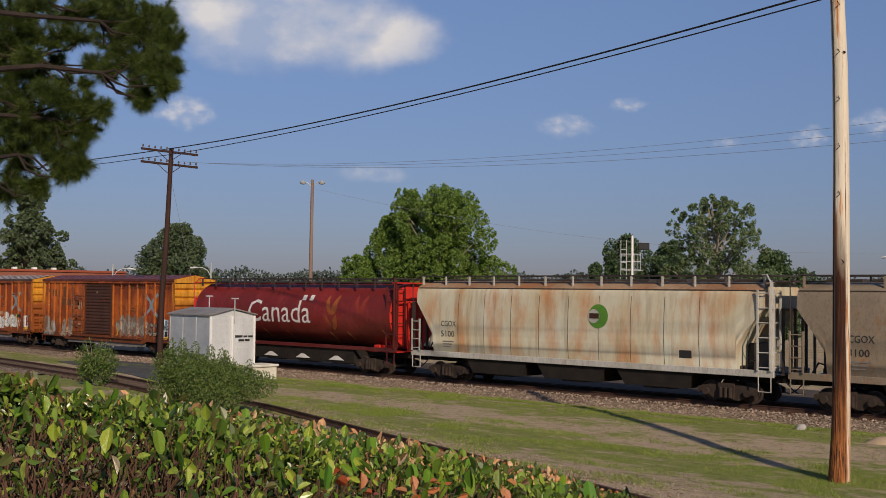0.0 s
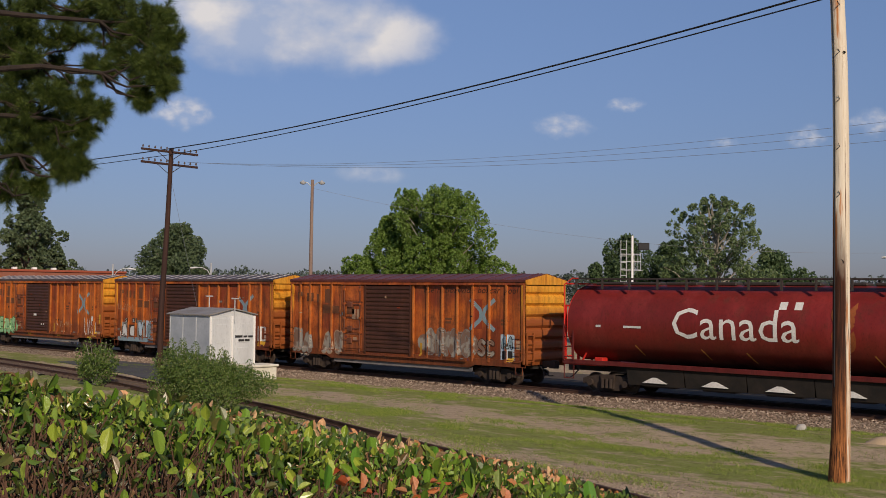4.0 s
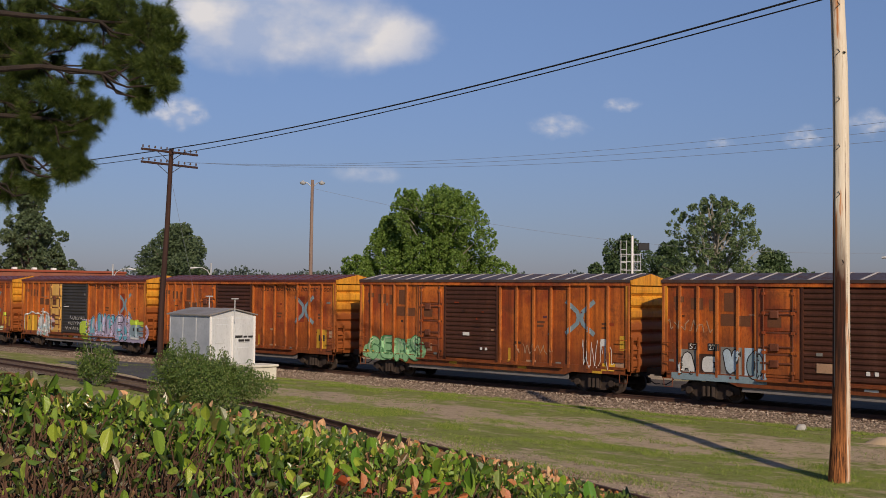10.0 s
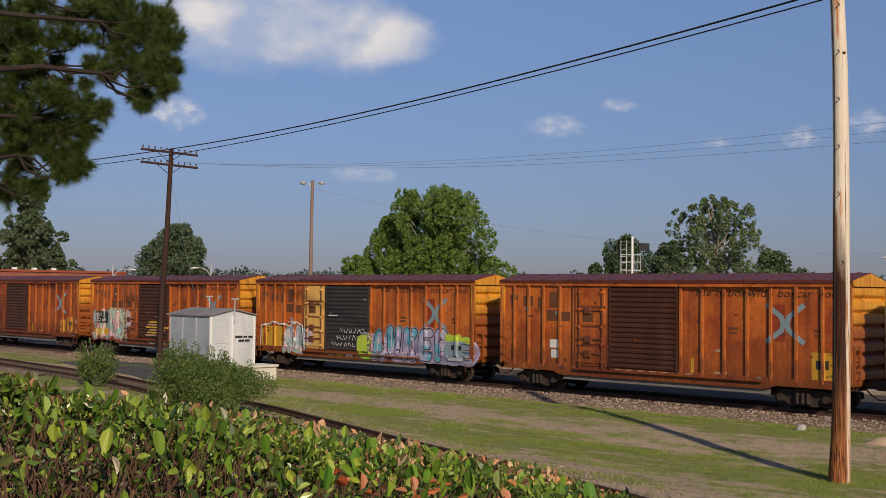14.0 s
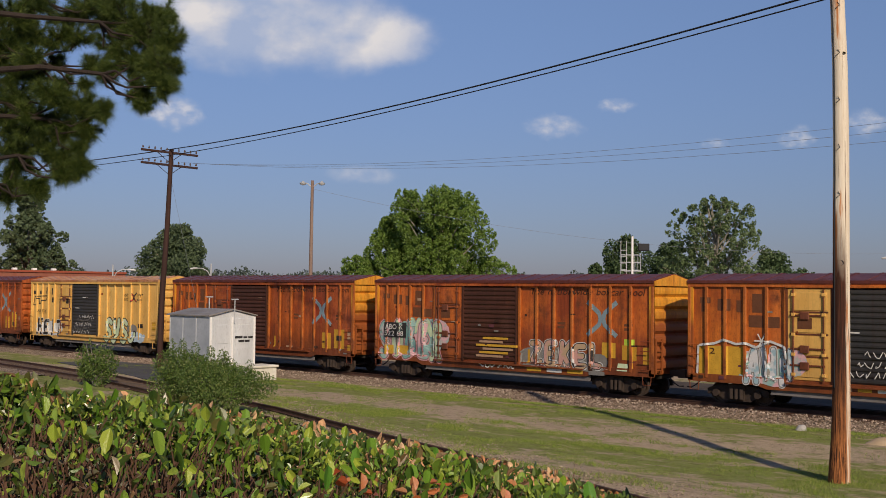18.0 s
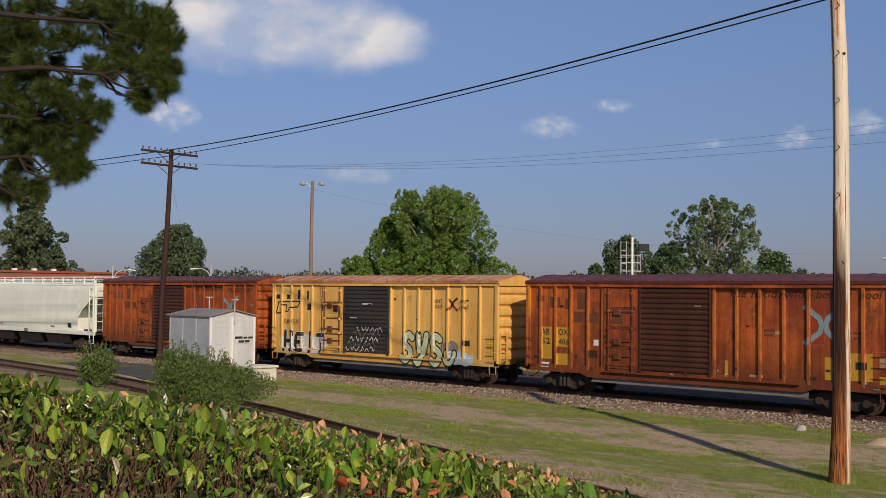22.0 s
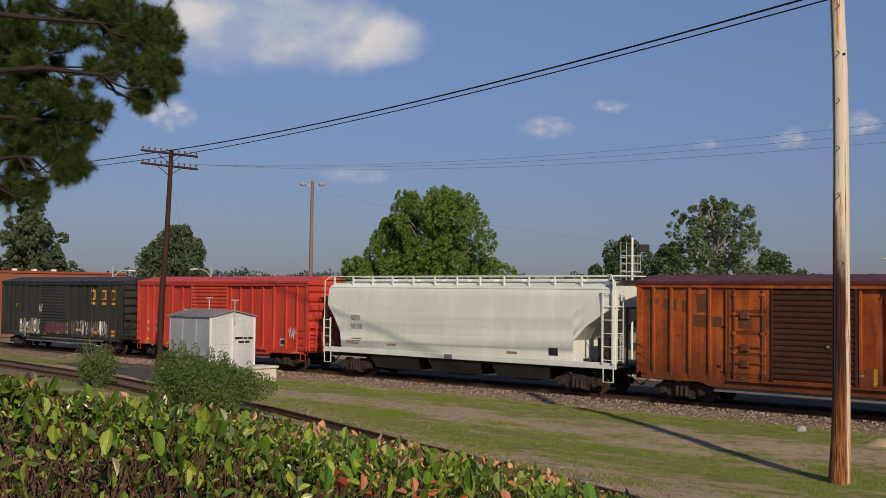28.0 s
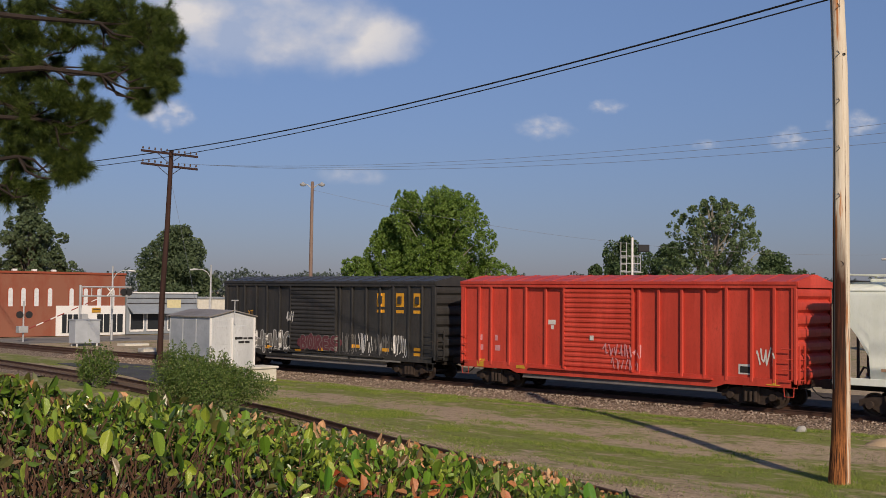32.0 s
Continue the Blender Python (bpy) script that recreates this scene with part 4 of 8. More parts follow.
def end_paint():
    """Yellow end paint, browned by road dirt from the floor up to a ragged line."""
    mat = weathered("railcar_yellow_end", (0.72, 0.34, 0.03), (0.60, 0.25, 0.025), amount=0.4, seed=3.5, patch=0.5)
    nt, ln = mat.node_tree.nodes, mat.node_tree.links
    bs = nt["Principled BSDF"]
    col = bs.inputs["Base Color"].links[0].from_socket
    tc, sep, add = nt.new("ShaderNodeTexCoord"), nt.new("ShaderNodeSeparateXYZ"), nt.new("ShaderNodeMath")
    ln.new(tc.outputs["Object"], sep.inputs[0])
    add.operation = "ADD"
    ln.new(sep.outputs["Z"], add.inputs[0])
    ln.new(noise_at(nt, ln, 1.2, 6, (1, 1, 1), 31.0, 0.7), add.inputs[1])
    dirty = mix(nt, ln, mask(nt, ln, add.outputs[0], 4.1, 3.3), col, (0.26, 0.075, 0.02))
    ln.new(dirty, bs.inputs["Base Color"])
    return mat


P_END = end_paint()
# less grimy, lighter side paint; the highlight on the posts is in its colour
P_POSTLIT = weathered("railcar_orange_post", (0.54, 0.165, 0.027), (0.34, 0.08, 0.019), amount=0.5, seed=40.0, patch=0.4, grime=0.45)
P_YELLOW = weathered("railcar_yellow", (0.76, 0.46, 0.13), (0.67, 0.38, 0.095), amount=0.18, seed=9.0, patch=0.2, speck=0.35, grime=0.25)
P_LOCKGAP = weathered("dark_lock_and_gap_shade", (0.20, 0.06, 0.025), (0.10, 0.035, 0.02), amount=0.5, seed=44.0)
P_BROWNDOOR = weathered("brown_door", (0.075, 0.028, 0.016), (0.055, 0.022, 0.014), (0.10, 0.035, 0.018), 0.4, 2.2)
P_BLACKDOOR = weathered("black_door", (0.03, 0.03, 0.03), (0.045, 0.042, 0.04), (0.08, 0.04, 0.025), 0.2, 4.2)
P_MAROON = weathered("maroon_roof", (0.10, 0.026, 0.020), (0.13, 0.035, 0.025), (0.08, 0.025, 0.02), 0.4, 1.5)
P_GREYROOF = weathered("grey_roof", (0.06, 0.045, 0.04), (0.09, 0.06, 0.05), (0.10, 0.04, 0.03), 0.5, 2.5)
P_RUSTROOF = weathered("rust_roof", (0.42, 0.15, 0.06), (0.55, 0.32, 0.16), (0.25, 0.07, 0.03), 0.5, 6.5)
P_RED = weathered("boxcar_red", (0.56, 0.065, 0.04), (0.50, 0.055, 0.034), (0.33, 0.05, 0.03), 0.1, 7.7, patch=0.15, speck=0.3)
P_BLACKCAR = weathered("boxcar_black", (0.030, 0.030, 0.030), (0.042, 0.040, 0.038), (0.07, 0.05, 0.04), 0.3, 8.8, patch=0.3, streak_col=(0.09, 0.08, 0.07))


def rust_stained(name, a, b, rust, brown, seed):
    """Chalky hopper paint with broad orange rust stains that run down the sheets."""
    mat, nt, ln, bs = nodes_of(name)
    broad = noise_at(nt, ln, 0.5, 4, (1, 1, 0.5), seed)
    stain = noise_at(nt, ln, 0.8, 7, (1.25, 1.25, 0.42), seed + 3, 0.62)
    run = noise_at(nt, ln, 1.3, 6, (2.2, 2.2, 0.22), seed + 6, 0.65)
    spot = noise_at(nt, ln, 3.2, 8, (1, 1, 0.7), seed + 8, 0.7)
    col = mix(nt, ln, mask(nt, ln, broad, 0.38, 0.62), a, b)
    m = nt.new("ShaderNodeMath")
    m.operation = "MULTIPLY"
    m.inputs[1].default_value = 0.72
    ln.new(mask(nt, ln, stain, 0.47, 0.68), m.inputs[0])
    col = mix(nt, ln, m.outputs[0], col, rust)
    r = nt.new("ShaderNodeMath")
    r.operation = "MULTIPLY"
    r.inputs[1].default_value = 0.55
    ln.new(mask(nt, ln, run, 0.5, 0.72), r.inputs[0])
    col = mix(nt, ln, r.outputs[0], col, brown)
    col = mix(nt, ln, mask(nt, ln, spot, 0.66, 0.76), col, rust)
    ln.new(col, bs.inputs["Base Color"])
    bs.inputs["Roughness"].default_value = 0.75
    bs.inputs["Specular IOR Level"].default_value = 0.2
    return mat


P_TAN = rust_stained("hopper_tan_stained", (0.58, 0.57, 0.46), (0.52, 0.45, 0.30), (0.50, 0.20, 0.06), (0.26, 0.16, 0.09), 21.0)
P_TANRIM = rust_stained("hopper_tan_rim", (0.36, 0.25, 0.16), (0.28, 0.16, 0.09), (0.36, 0.13, 0.045), (0.16, 0.09, 0.055), 24.0)
P_PALESILL = weathered("pale_grey_frame", (0.50, 0.49, 0.45), (0.42, 0.40, 0.35), (0.36, 0.20, 0.10), 0.3, 18.0, patch=0.3, streak_col=(0.25, 0.2, 0.15))
P_SEAM = surface("sheet_seam", (0.11, 0.085, 0.06), (0.2, 0.15, 0.1), 2.0, 14.0, 0.85)
P_TAN2 = weathered("hopper_tan_dark", (0.25, 0.20, 0.145), (0.20, 0.16, 0.11), (0.26, 0.13, 0.06), 0.5, 12.0, patch=0.4, streak_col=(0.2, 0.16, 0.12))
P_WHITEH = weathered("hopper_white", (0.74, 0.78, 0.69), (0.70, 0.74, 0.655), (0.56, 0.54, 0.44), 0.02, 13.0, patch=0.09, streak_col=(0.46, 0.45, 0.38), rough=0.5, speck=0.12)
P_CANADA = weathered("hopper_red", (0.205, 0.019, 0.016), (0.15, 0.017, 0.014), (0.12, 0.022, 0.014), 0.45, 14.0, patch=0.35, streak_col=(0.11, 0.02, 0.016), grime=0.6)
# tank red brightened: the sun on the leading end is put into this paint
P_CANENDLIT = weathered("hopper_red_end_lit", (0.62, 0.03, 0.02), (0.55, 0.03, 0.02), (0.3, 0.03, 0.02), 0.2, 15.0, patch=0.2)
P_DARKRED = weathered("dark_red_frame", (0.13, 0.018, 0.016), (0.10, 0.016, 0.014), (0.07, 0.02, 0.015), 0.4, 16.0)
# dark roof boards; on hopper ends this colour stands for the cast shade
P_ROOFENDSHADE = weathered("black_roof_board_and_end_shade", (0.05, 0.04, 0.035), (0.035, 0.03, 0.028), (0.07, 0.04, 0.03), 0.3, 17.0)

hopper_lead = hopper(107.85, P_TAN2, P_TAN2, "weathered brown-grey covered hopper car", roof_paint=P_ROOFENDSHADE, rise=0.12, inner=P_ROOFENDSHADE, slope=1.15, low=3.55)
hopper_tan = hopper(88.6, P_TAN, P_PALESILL, "rust-streaked tan covered hopper car with a green disc", roof_paint=P_ROOFENDSHADE, ladder_paint=P_PALESILL, rim_paint=P_TANRIM, seams=9, rise=0.12, inner=P_ROOFENDSHADE, slope=1.15, low=3.55)
hopper_red = hopper(68.85, P_CANADA, P_DARKRED, "dark red cylindrical grain hopper car with white lettering", 16.3, roof_paint=P_ROOFENDSHADE, end_paint=P_CANENDLIT, ladder_paint=P_DARKRED, seams=0, bays=4, round_tank=True)
RAIL_LABEL = "rusty orange boxcar with a dark corrugated door"
ORANGE_ENDS = (50.13, 32.5, 14.9, -3.04, -20.7, -38.35, -56.0)
box_orange = []
for i, xe in enumerate(ORANGE_ENDS):
    roof = P_GREYROOF if i in (1, 2) else P_MAROON
    box_orange.append(boxcar(xe, P_ORANGE[i], P_END, P_BLACKDOOR if i == 4 else P_BROWNDOOR, roof, RAIL_LABEL, roof_ribs=i in (1, 2), post_paint=P_POSTLIT, plug_paint=P_YELLOW if i == 4 else None))
box_yellow = boxcar(-73.7, P_YELLOW, P_YELLOW, P_BLACKDOOR, P_RUSTROOF, "faded yellow boxcar with a black door and graffiti")
box_orange.append(boxcar(-91.2, P_ORANGE[7], P_ORANGE[7], P_BROWNDOOR, P_MAROON, RAIL_LABEL))
hopper_white = hopper(-108.64, P_WHITEH, P_WHITEH, "white covered hopper car with black stencilled lettering", 17.45, seams=0, rise=0.2, inner=P_ROOFENDSHADE, slope=1.75, slope_back=1.0, low=3.4, grab=True)
box_red = boxcar(-127.76, P_RED, P_RED, P_RED, P_RED, "bright red boxcar with a corrugated door", 16.4, plug=False)
box_black = boxcar(-145.8, P_BLACKCAR, P_BLACKCAR, P_BLACKCAR, P_BLACKCAR, "black boxcar with graffiti along its sill", 16.55, plug=False)


# ---- what is painted on the cars ----
def spray(name, c):
    return surface("spray_" + name, c, tuple(x * 0.8 for x in c), 3.0, 18.0, 0.75, 0.0, 0.0)


S_WHITE, S_GREY, S_BLACK = spray("white", (0.62, 0.62, 0.60)), spray("grey", (0.21, 0.20, 0.185)), spray("black", (0.025, 0.022, 0.022))
S_GREEN, S_DKGREEN, S_BLUE, S_LILAC = spray("green", (0.27, 0.50, 0.25)), spray("dark_green", (0.05, 0.16, 0.06)), spray("blue", (0.10, 0.36, 0.50)), spray("lilac", (0.34, 0.30, 0.42))
S_LIME, S_PINK, S_TEAL, S_YELLOW = spray("lime", (0.45, 0.58, 0.06)), spray("pink", (0.68, 0.32, 0.34)), spray("teal", (0.20, 0.38, 0.36)), spray("yellow", (0.60, 0.34, 0.035))
S_MINT, S_PALEBLUE, S_TAN, S_MAROON = spray("mint", (0.52, 0.62, 0.40)), spray("pale_blue", (0.42, 0.52, 0.60)), spray("tan", (0.42, 0.26, 0.16)), spray("maroon", (0.13, 0.04, 0.05))
def blotched(name, a, b, scale=1.6, seed=0.0):
    """Two sprayed colours that meet in soft blotches."""
    mat, nt, ln, bs = nodes_of("spray_" + name)
    n = noise_at(nt, ln, scale, 3, (1, 1, 1), seed, 0.5)
    grain = noise_at(nt, ln, 18, 3, (1, 1, 1), seed + 2)
    col = mix(nt, ln, mask(nt, ln, n, 0.46, 0.54), a, b)
    ln.new(mix(nt, ln, mask(nt, ln, grain, 0.55, 0.8), col, tuple(c * 0.7 for c in a)), bs.inputs["Base Color"])
    bs.inputs["Roughness"].default_value = 0.75
    return mat


S_BLUELILAC = blotched("blue_lilac", (0.10, 0.34, 0.44), (0.36, 0.32, 0.46), 1.5, 3.0)
S_TEALPINK = blotched("teal_pink", (0.26, 0.42, 0.38), (0.62, 0.36, 0.38), 1.2, 8.0)
S_WHITEBLUE = blotched("white_blue", (0.60, 0.60, 0.60), (0.28, 0.42, 0.48), 2.2, 5.0)
S_TANPINK = blotched("tan_pink", (0.42, 0.30, 0.18), (0.50, 0.28, 0.24), 1.8, 9.0)
S_SILVER = blotched("worn_silver", (0.27, 0.24, 0.20), (0.17, 0.10, 0.07), 2.4, 12.0)
S_XBLUE = spray("faded_blue", (0.22, 0.30, 0.34))
S_FADED = spray("faded_black", (0.055, 0.024, 0.014))
S_GHOST = spray("ghost_black", (0.15, 0.058, 0.026))
S_RUSTRED = spray("rust_red", (0.27, 0.045, 0.015))


def emblem(car, mat, x=5.5, z=3.0, k=1.0, w=0.17):
    """The painted crossing sign: two bent bars that touch in the middle."""
    g, skin = Geo(), skin_of(car)
    for s in (-1, 1):
        ribbon(g, [(x + s * 0.74 * k, z + 0.70 * k), (x + s * 0.14 * k, z + 0.24 * k), (x + s * 0.07 * k, z), (x + s * 0.14 * k, z - 0.24 * k), (x + s * 0.74 * k, z - 0.70 * k)], w * k * 1.15, skin, 0.009)
    part("crossing_emblem", g, mat, car, "faded crossing emblem")


def boxcar_marks(car, slogan=True, red=True, bar=True, emblem_mat=None):
    if red:
        patch(car, 4.78, 5.5, 2.35, 3.7, S_RUSTRED, "red_field")
    emblem(car, emblem_mat or S_XBLUE)
    if slogan:
        at = 1.75
        for word, w, lo in (("The", 0.72, 3.98), ("nationwide", 2.35, 3.98), ("boxcar", 1.35, 3.98), ("pool", 0.85, 3.88)):
            lettering(car, word, at, at + w, lo, 4.26, S_FADED, "slogan_word", 0.25, proud=0.012)
            at += w + 0.2
    # the owner's faded sign, as plain shapes
    for x0, x1, z0, z1 in ((-7.55, -7.1, 3.72, 3.95), (-7.5, -7.3, 3.4, 3.72), (-6.8, -6.25, 3.45, 3.9), (-6.0, -5.8, 3.4, 3.85), (-5.35, -4.95, 3.4, 4.1), (-5.5, -4.9, 2.85, 3.3), (-4.7, -4.25, 2.85, 3.25), (-3.5, -2.95, 2.85, 3.25)):
        patch(car, x0, x1, z0, z1, S_GHOST, "faded_sign")
    if bar:
        for x, z in ((-7.32, 1.35), (1.65, 0.98), (4.9, 1.05), (6.95, 1.0)):
            patch(car, x - 0.07, x + 0.07, z, z + 0.6, M_YELLOWTAG, "reflective_strip")
    for x in (3.2, 6.6):
        for k in range(2):
            patch(car, x, x + 0.42 - 0.06 * k, 2.72 - 0.17 * k, 2.82 - 0.17 * k, S_GHOST, "stencil_bar")
    patch(car, 2.6, 3.15, 1.0, 1.1, S_TAN, "stencil_block")


def data_panels(car, bright=True):
    p = patch(car, 6.51, 7.3, 1.02, 2.0, M_YELLOWTAG, "data_panel", "yellow data panel")
    part("inset", Geo().box(6.68, 7.15, SIDE - 0.02 + 0.09, SIDE + 0.08, 1.4, 1.72), M_BLACKPAINT, p)
    patch(car, 7.5, 7.92, 1.6, 1.95, S_TAN, "data_panel")


n_car, b_car, a_car, p_car, q_car, r_car, s_car, d_car = box_orange
for c in box_orange:
    boxcar_marks(c, slogan=c not in (b_car, a_car), red=c in (n_car, p_car, q_car, s_car))
# leading boxcar
haze(n_car, 1.9, 4.7, 1.0, 2.2, S_SILVER, 3, 5, label="worn silver graffiti fill")
graffiti(n_car, 1.9, 4.9, 1.0, 2.35, "OROC", [S_SILVER], S_GREY, 0.34, 0.05, 3, label="silver-grey faded graffiti letters")
graffiti(n_car, 5.2, 6.3, 1.1, 2.0, "SC", [S_SILVER], S_FADED, 0.36, 0.05, 4)
patch(n_car, 6.6, 7.4, 1.0, 2.15, S_PALEBLUE, "graffiti_block", "small white-edged graffiti block")
graffiti(n_car, 6.66, 7.34, 1.5, 2.08, "NA", [S_XBLUE], S_BLACK, 0.3, 0.05, 5)
patch(n_car, 6.7, 7.3, 1.06, 1.42, S_BLACK, "block_window", "", 0.02)
graffiti(n_car, -7.9, -6.2, 0.8, 2.0, "HA", [S_SILVER], S_GREY, 0.5, 0.06, 6, label="silver-grey faded graffiti letters")
graffiti(n_car, -5.5, -3.7, 0.8, 2.05, "AU", [S_SILVER], S_TAN, 0.5, 0.06, 7, label="silver-grey faded graffiti letters")
patch(n_car, 7.5, 8.0, 1.5, 1.9, S_TAN, "data_panel")
patch(n_car, 6.9, 7.4, 0.95, 1.13, S_YELLOW, "data_panel")
for x, z in ((-3.1, 2.6), (-2.75, 2.6), (-3.0, 1.5)):
    patch(n_car, x, x + 0.26, z, z + (0.5 if z > 2 else 0.2), S_TAN, "door_sticker")
# second
patch(b_car, -7.6, -3.55, 0.72, 0.98, S_XBLUE, "graffiti_block", "pale blue sprayed strip")
for k, (x0, x1, z0, z1, m, o, ch) in enumerate(((-7.42, -6.5, 0.9, 1.9, S_WHITE, S_GREY, "A"), (-6.4, -5.6, 0.95, 1.75, S_WHITE, S_FADED, "E"), (-5.5, -4.6, 0.85, 2.05, S_PALEBLUE, S_GREY, "V"), (-4.5, -3.58, 0.85, 2.05, S_XBLUE, S_PALEBLUE, "O"))):
    patch(b_car, x0, x1, z0, z1, o, "graffiti_block", "faded painted graffiti block")
    graffiti(b_car, x0 + 0.05, x1 - 0.05, z0 + 0.05, z1 - 0.05, ch, [m], S_BLACK, 0.42, 0.06, 11 + k)
for x0, x1, word in ((-6.9, -6.45, "52"), (-6.05, -5.55, "275")):
    patch(b_car, x0, x1, 1.88, 2.16, M_BLACKPAINT if word == "275" else S_FADED, "number_field", "", 0.012)
    lettering(b_car, word, x0 + 0.06, x1 - 0.05, 1.92, 2.12, M_WHITEPAINT, "number", y=SIDE + 0.06)
for k, (x0, x1, z0, ch) in enumerate(((1.82, 2.55, 0.98, "S"), (2.75, 3.6, 1.0, "B"), (3.72, 4.55, 1.04, "Z"), (4.7, 5.5, 1.1, "P"))):
    haze(b_car, x0 + 0.15, x1 - 0.15, z0, z0 + 0.9, S_WHITE, 21 + k, 2, label="white letter backing")
    graffiti(b_car, x0, x1, z0, z0 + (1.15 if ch == "Z" else 0.92), ch, [S_WHITE], S_GREY, 0.36, 0.07, 21 + k, label="white block letter graffiti")
scrawl(b_car, 5.5, 6.4, 1.0, 1.9, S_WHITE, 25, 3, 0.06)
patch(b_car, 5.6, 5.95, 1.85, 2.08, S_LIME, "paint_spot", "lime sprayed spot", 0.045)
patch(b_car, 5.97, 6.3, 1.85, 2.08, S_BLACK, "paint_spot", "", 0.045)
patch(b_car, 6.68, 7.38, 1.2, 2.0, S_WHITE, "data_frame")
patch(b_car, 6.76, 7.3, 1.3, 1.92, P_ORANGE[1], "data_inset", "", 0.012)
patch(b_car, 3.1, 3.5, 2.0, 2.26, S_TAN, "small_label")
scrawl(b_car, -7.85, -5.8, 2.55, 3.05, S_TAN, 1, 4, 0.04)
for x in (0.2, 0.5):
    patch(b_car, x, x + 0.14, 1.28, 1.42, M_WHITEPAINT, "stencil_dot")
patch(b_car, -1.6, -0.5, 1.28, 1.62, S_TAN, "faded_block")
patch(b_car, 0.1, 0.6, 0.72, 0.8, M_WHITEPAINT, "sill_mark")
patch(b_car, 6.75, 7.4, 0.95, 1.2, S_YELLOW, "data_panel")
# third, with the green letters
haze(a_car, -7.4, -3.9, 0.7, 1.85, S_GREEN, 31, 5, label="light green sprayed fill")
graffiti(a_car, -7.6, -3.6, 0.68, 1.95, "GEMS", [S_GREEN], S_DKGREEN, 0.34, 0.06, 31, shine=S_MINT, label="light green graffiti letters with dark outlines")
patch(a_car, -7.55, -7.05, 0.85, 1.15, S_YELLOW, "yellow_sticker")
patch(a_car, -1.0, -0.6, 2.05, 2.2, M_WHITEPAINT, "stencil_dot")
for x in (0.05, 0.35):
    patch(a_car, x, x + 0.14, 1.42, 1.54, M_WHITEPAINT, "stencil_dot")
scrawl(a_car, 2.0, 4.2, 1.35, 1.8, S_TAN, 5, 4, 0.035)
scrawl(a_car, 5.6, 7.3, 0.9, 2.1, M_WHITEPAINT, 6, 4, 0.03)
for x0, x1, z0, z1, m in ((6.55, 7.0, 1.85, 2.15, M_WHITEPAINT), (6.65, 7.3, 0.85, 1.15, S_YELLOW), (7.3, 7.7, 1.0, 1.2, S_TAN), (7.5, 7.9, 1.7, 2.3, S_YELLOW), (-3.3, -2.95, 1.25, 1.6, S_TAN)):
    patch(a_car, x0, x1, z0, z1, m, "data_panel")
for x in (-1.9, 2.2, 6.2):
    patch(a_car, x, x + 0.5, 0.72, 0.82, S_YELLOW, "sill_reflector")
# fourth, plain
data_panels(p_car)
patch(p_car, -5.32, -4.75, 1.7, 2.05, M_WHITEPAINT, "white_label", "white label")
patch(p_car, -5.25, -4.75, 1.27, 1.62, S_WHITE, "white_label", "white label")
for k in range(7):
    patch(p_car, -1.9 + 0.55 * k, -1.6 + 0.55 * k, 0.92, 0.97, S_TAN, "sill_mark")
# fifth, with the blue letters
haze(q_car, 1.0, 7.6, 0.58, 2.05, S_LILAC, 40, 9, label="lilac sprayed backing")
graffiti(q_car, 1.2, 6.5, 0.68, 2.32, "AWKEP", [S_BLUELILAC], S_BLACK, 0.4, 0.07, 41, shine=S_WHITE, halo=S_LILAC, label="blue and lilac graffiti letters with black outlines")
graffiti(q_car, 0.2, 1.3, 0.6, 1.95, "E", [S_LIME], S_DKGREEN, 0.42, 0.06, 42, label="lime green graffiti")
haze(q_car, 6.5, 7.5, 1.6, 2.2, S_LIME, 45, 2, 0.044, label="lime green graffiti")
disc_eye = Geo()
ribbon(disc_eye, [(6.6, 1.3), (7.3, 1.3)], 0.9, skin_of(q_car), 0.05, True)
part("graffiti_mask", disc_eye, S_XBLUE, q_car, "pale blue round graffiti shape")
for x, z, w, h, m in ((6.62, 1.35, 0.24, 0.22, S_BLACK), (7.02, 1.35, 0.24, 0.22, S_BLACK), (6.5, 0.85, 0.95, 0.12, S_WHITE), (6.6, 1.02, 0.8, 0.06, S_BLACK)):
    patch(q_car, x, x + w, z, z + h, m, "graffiti_mark", "", 0.062)
patch(q_car, -7.6, -6.6, 1.0, 2.1, S_YELLOW, "yellow_panel", "yellow panel")
patch(q_car, -6.45, -5.7, 1.0, 2.1, S_YELLOW, "yellow_panel", "yellow panel")
lettering(q_car, "62", -7.4, -6.9, 1.8, 2.02, S_FADED, "number", y=SIDE + 0.065)
haze(q_car, -5.6, -3.7, 0.75, 2.1, S_TEALPINK, 44, 4, label="pink and teal sprayed backing")
graffiti(q_car, -5.65, -3.65, 0.75, 2.25, "AWN", [S_WHITEBLUE], S_GREY, 0.32, 0.05, 44, halo=S_WHITE, label="white, pink and blue graffiti letters")
for k in range(3):
    scrawl(q_car, -1.6 + 0.3 * k, 0.2 + 0.4 * k, 1.2 + 0.35 * k, 1.45 + 0.35 * k, M_WHITEPAINT, 45 + k, 4, 0.03)
patch(q_car, -1.9, -1.2, 2.75, 2.8, M_WHITEPAINT, "stencil_dot")
gs = Geo()
ribbon(gs, [(-7.65, 1.0), (-7.6, 2.1), (-6.9, 2.2), (-6.5, 2.35), (-6.0, 2.2), (-5.6, 2.25), (-5.2, 2.1), (-4.6, 2.35), (-4.0, 2.15), (-3.85, 1.2)], 0.09, skin_of(q_car), 0.05)
part("graffiti_outline", gs, S_WHITE, q_car, "white sprayed outline")
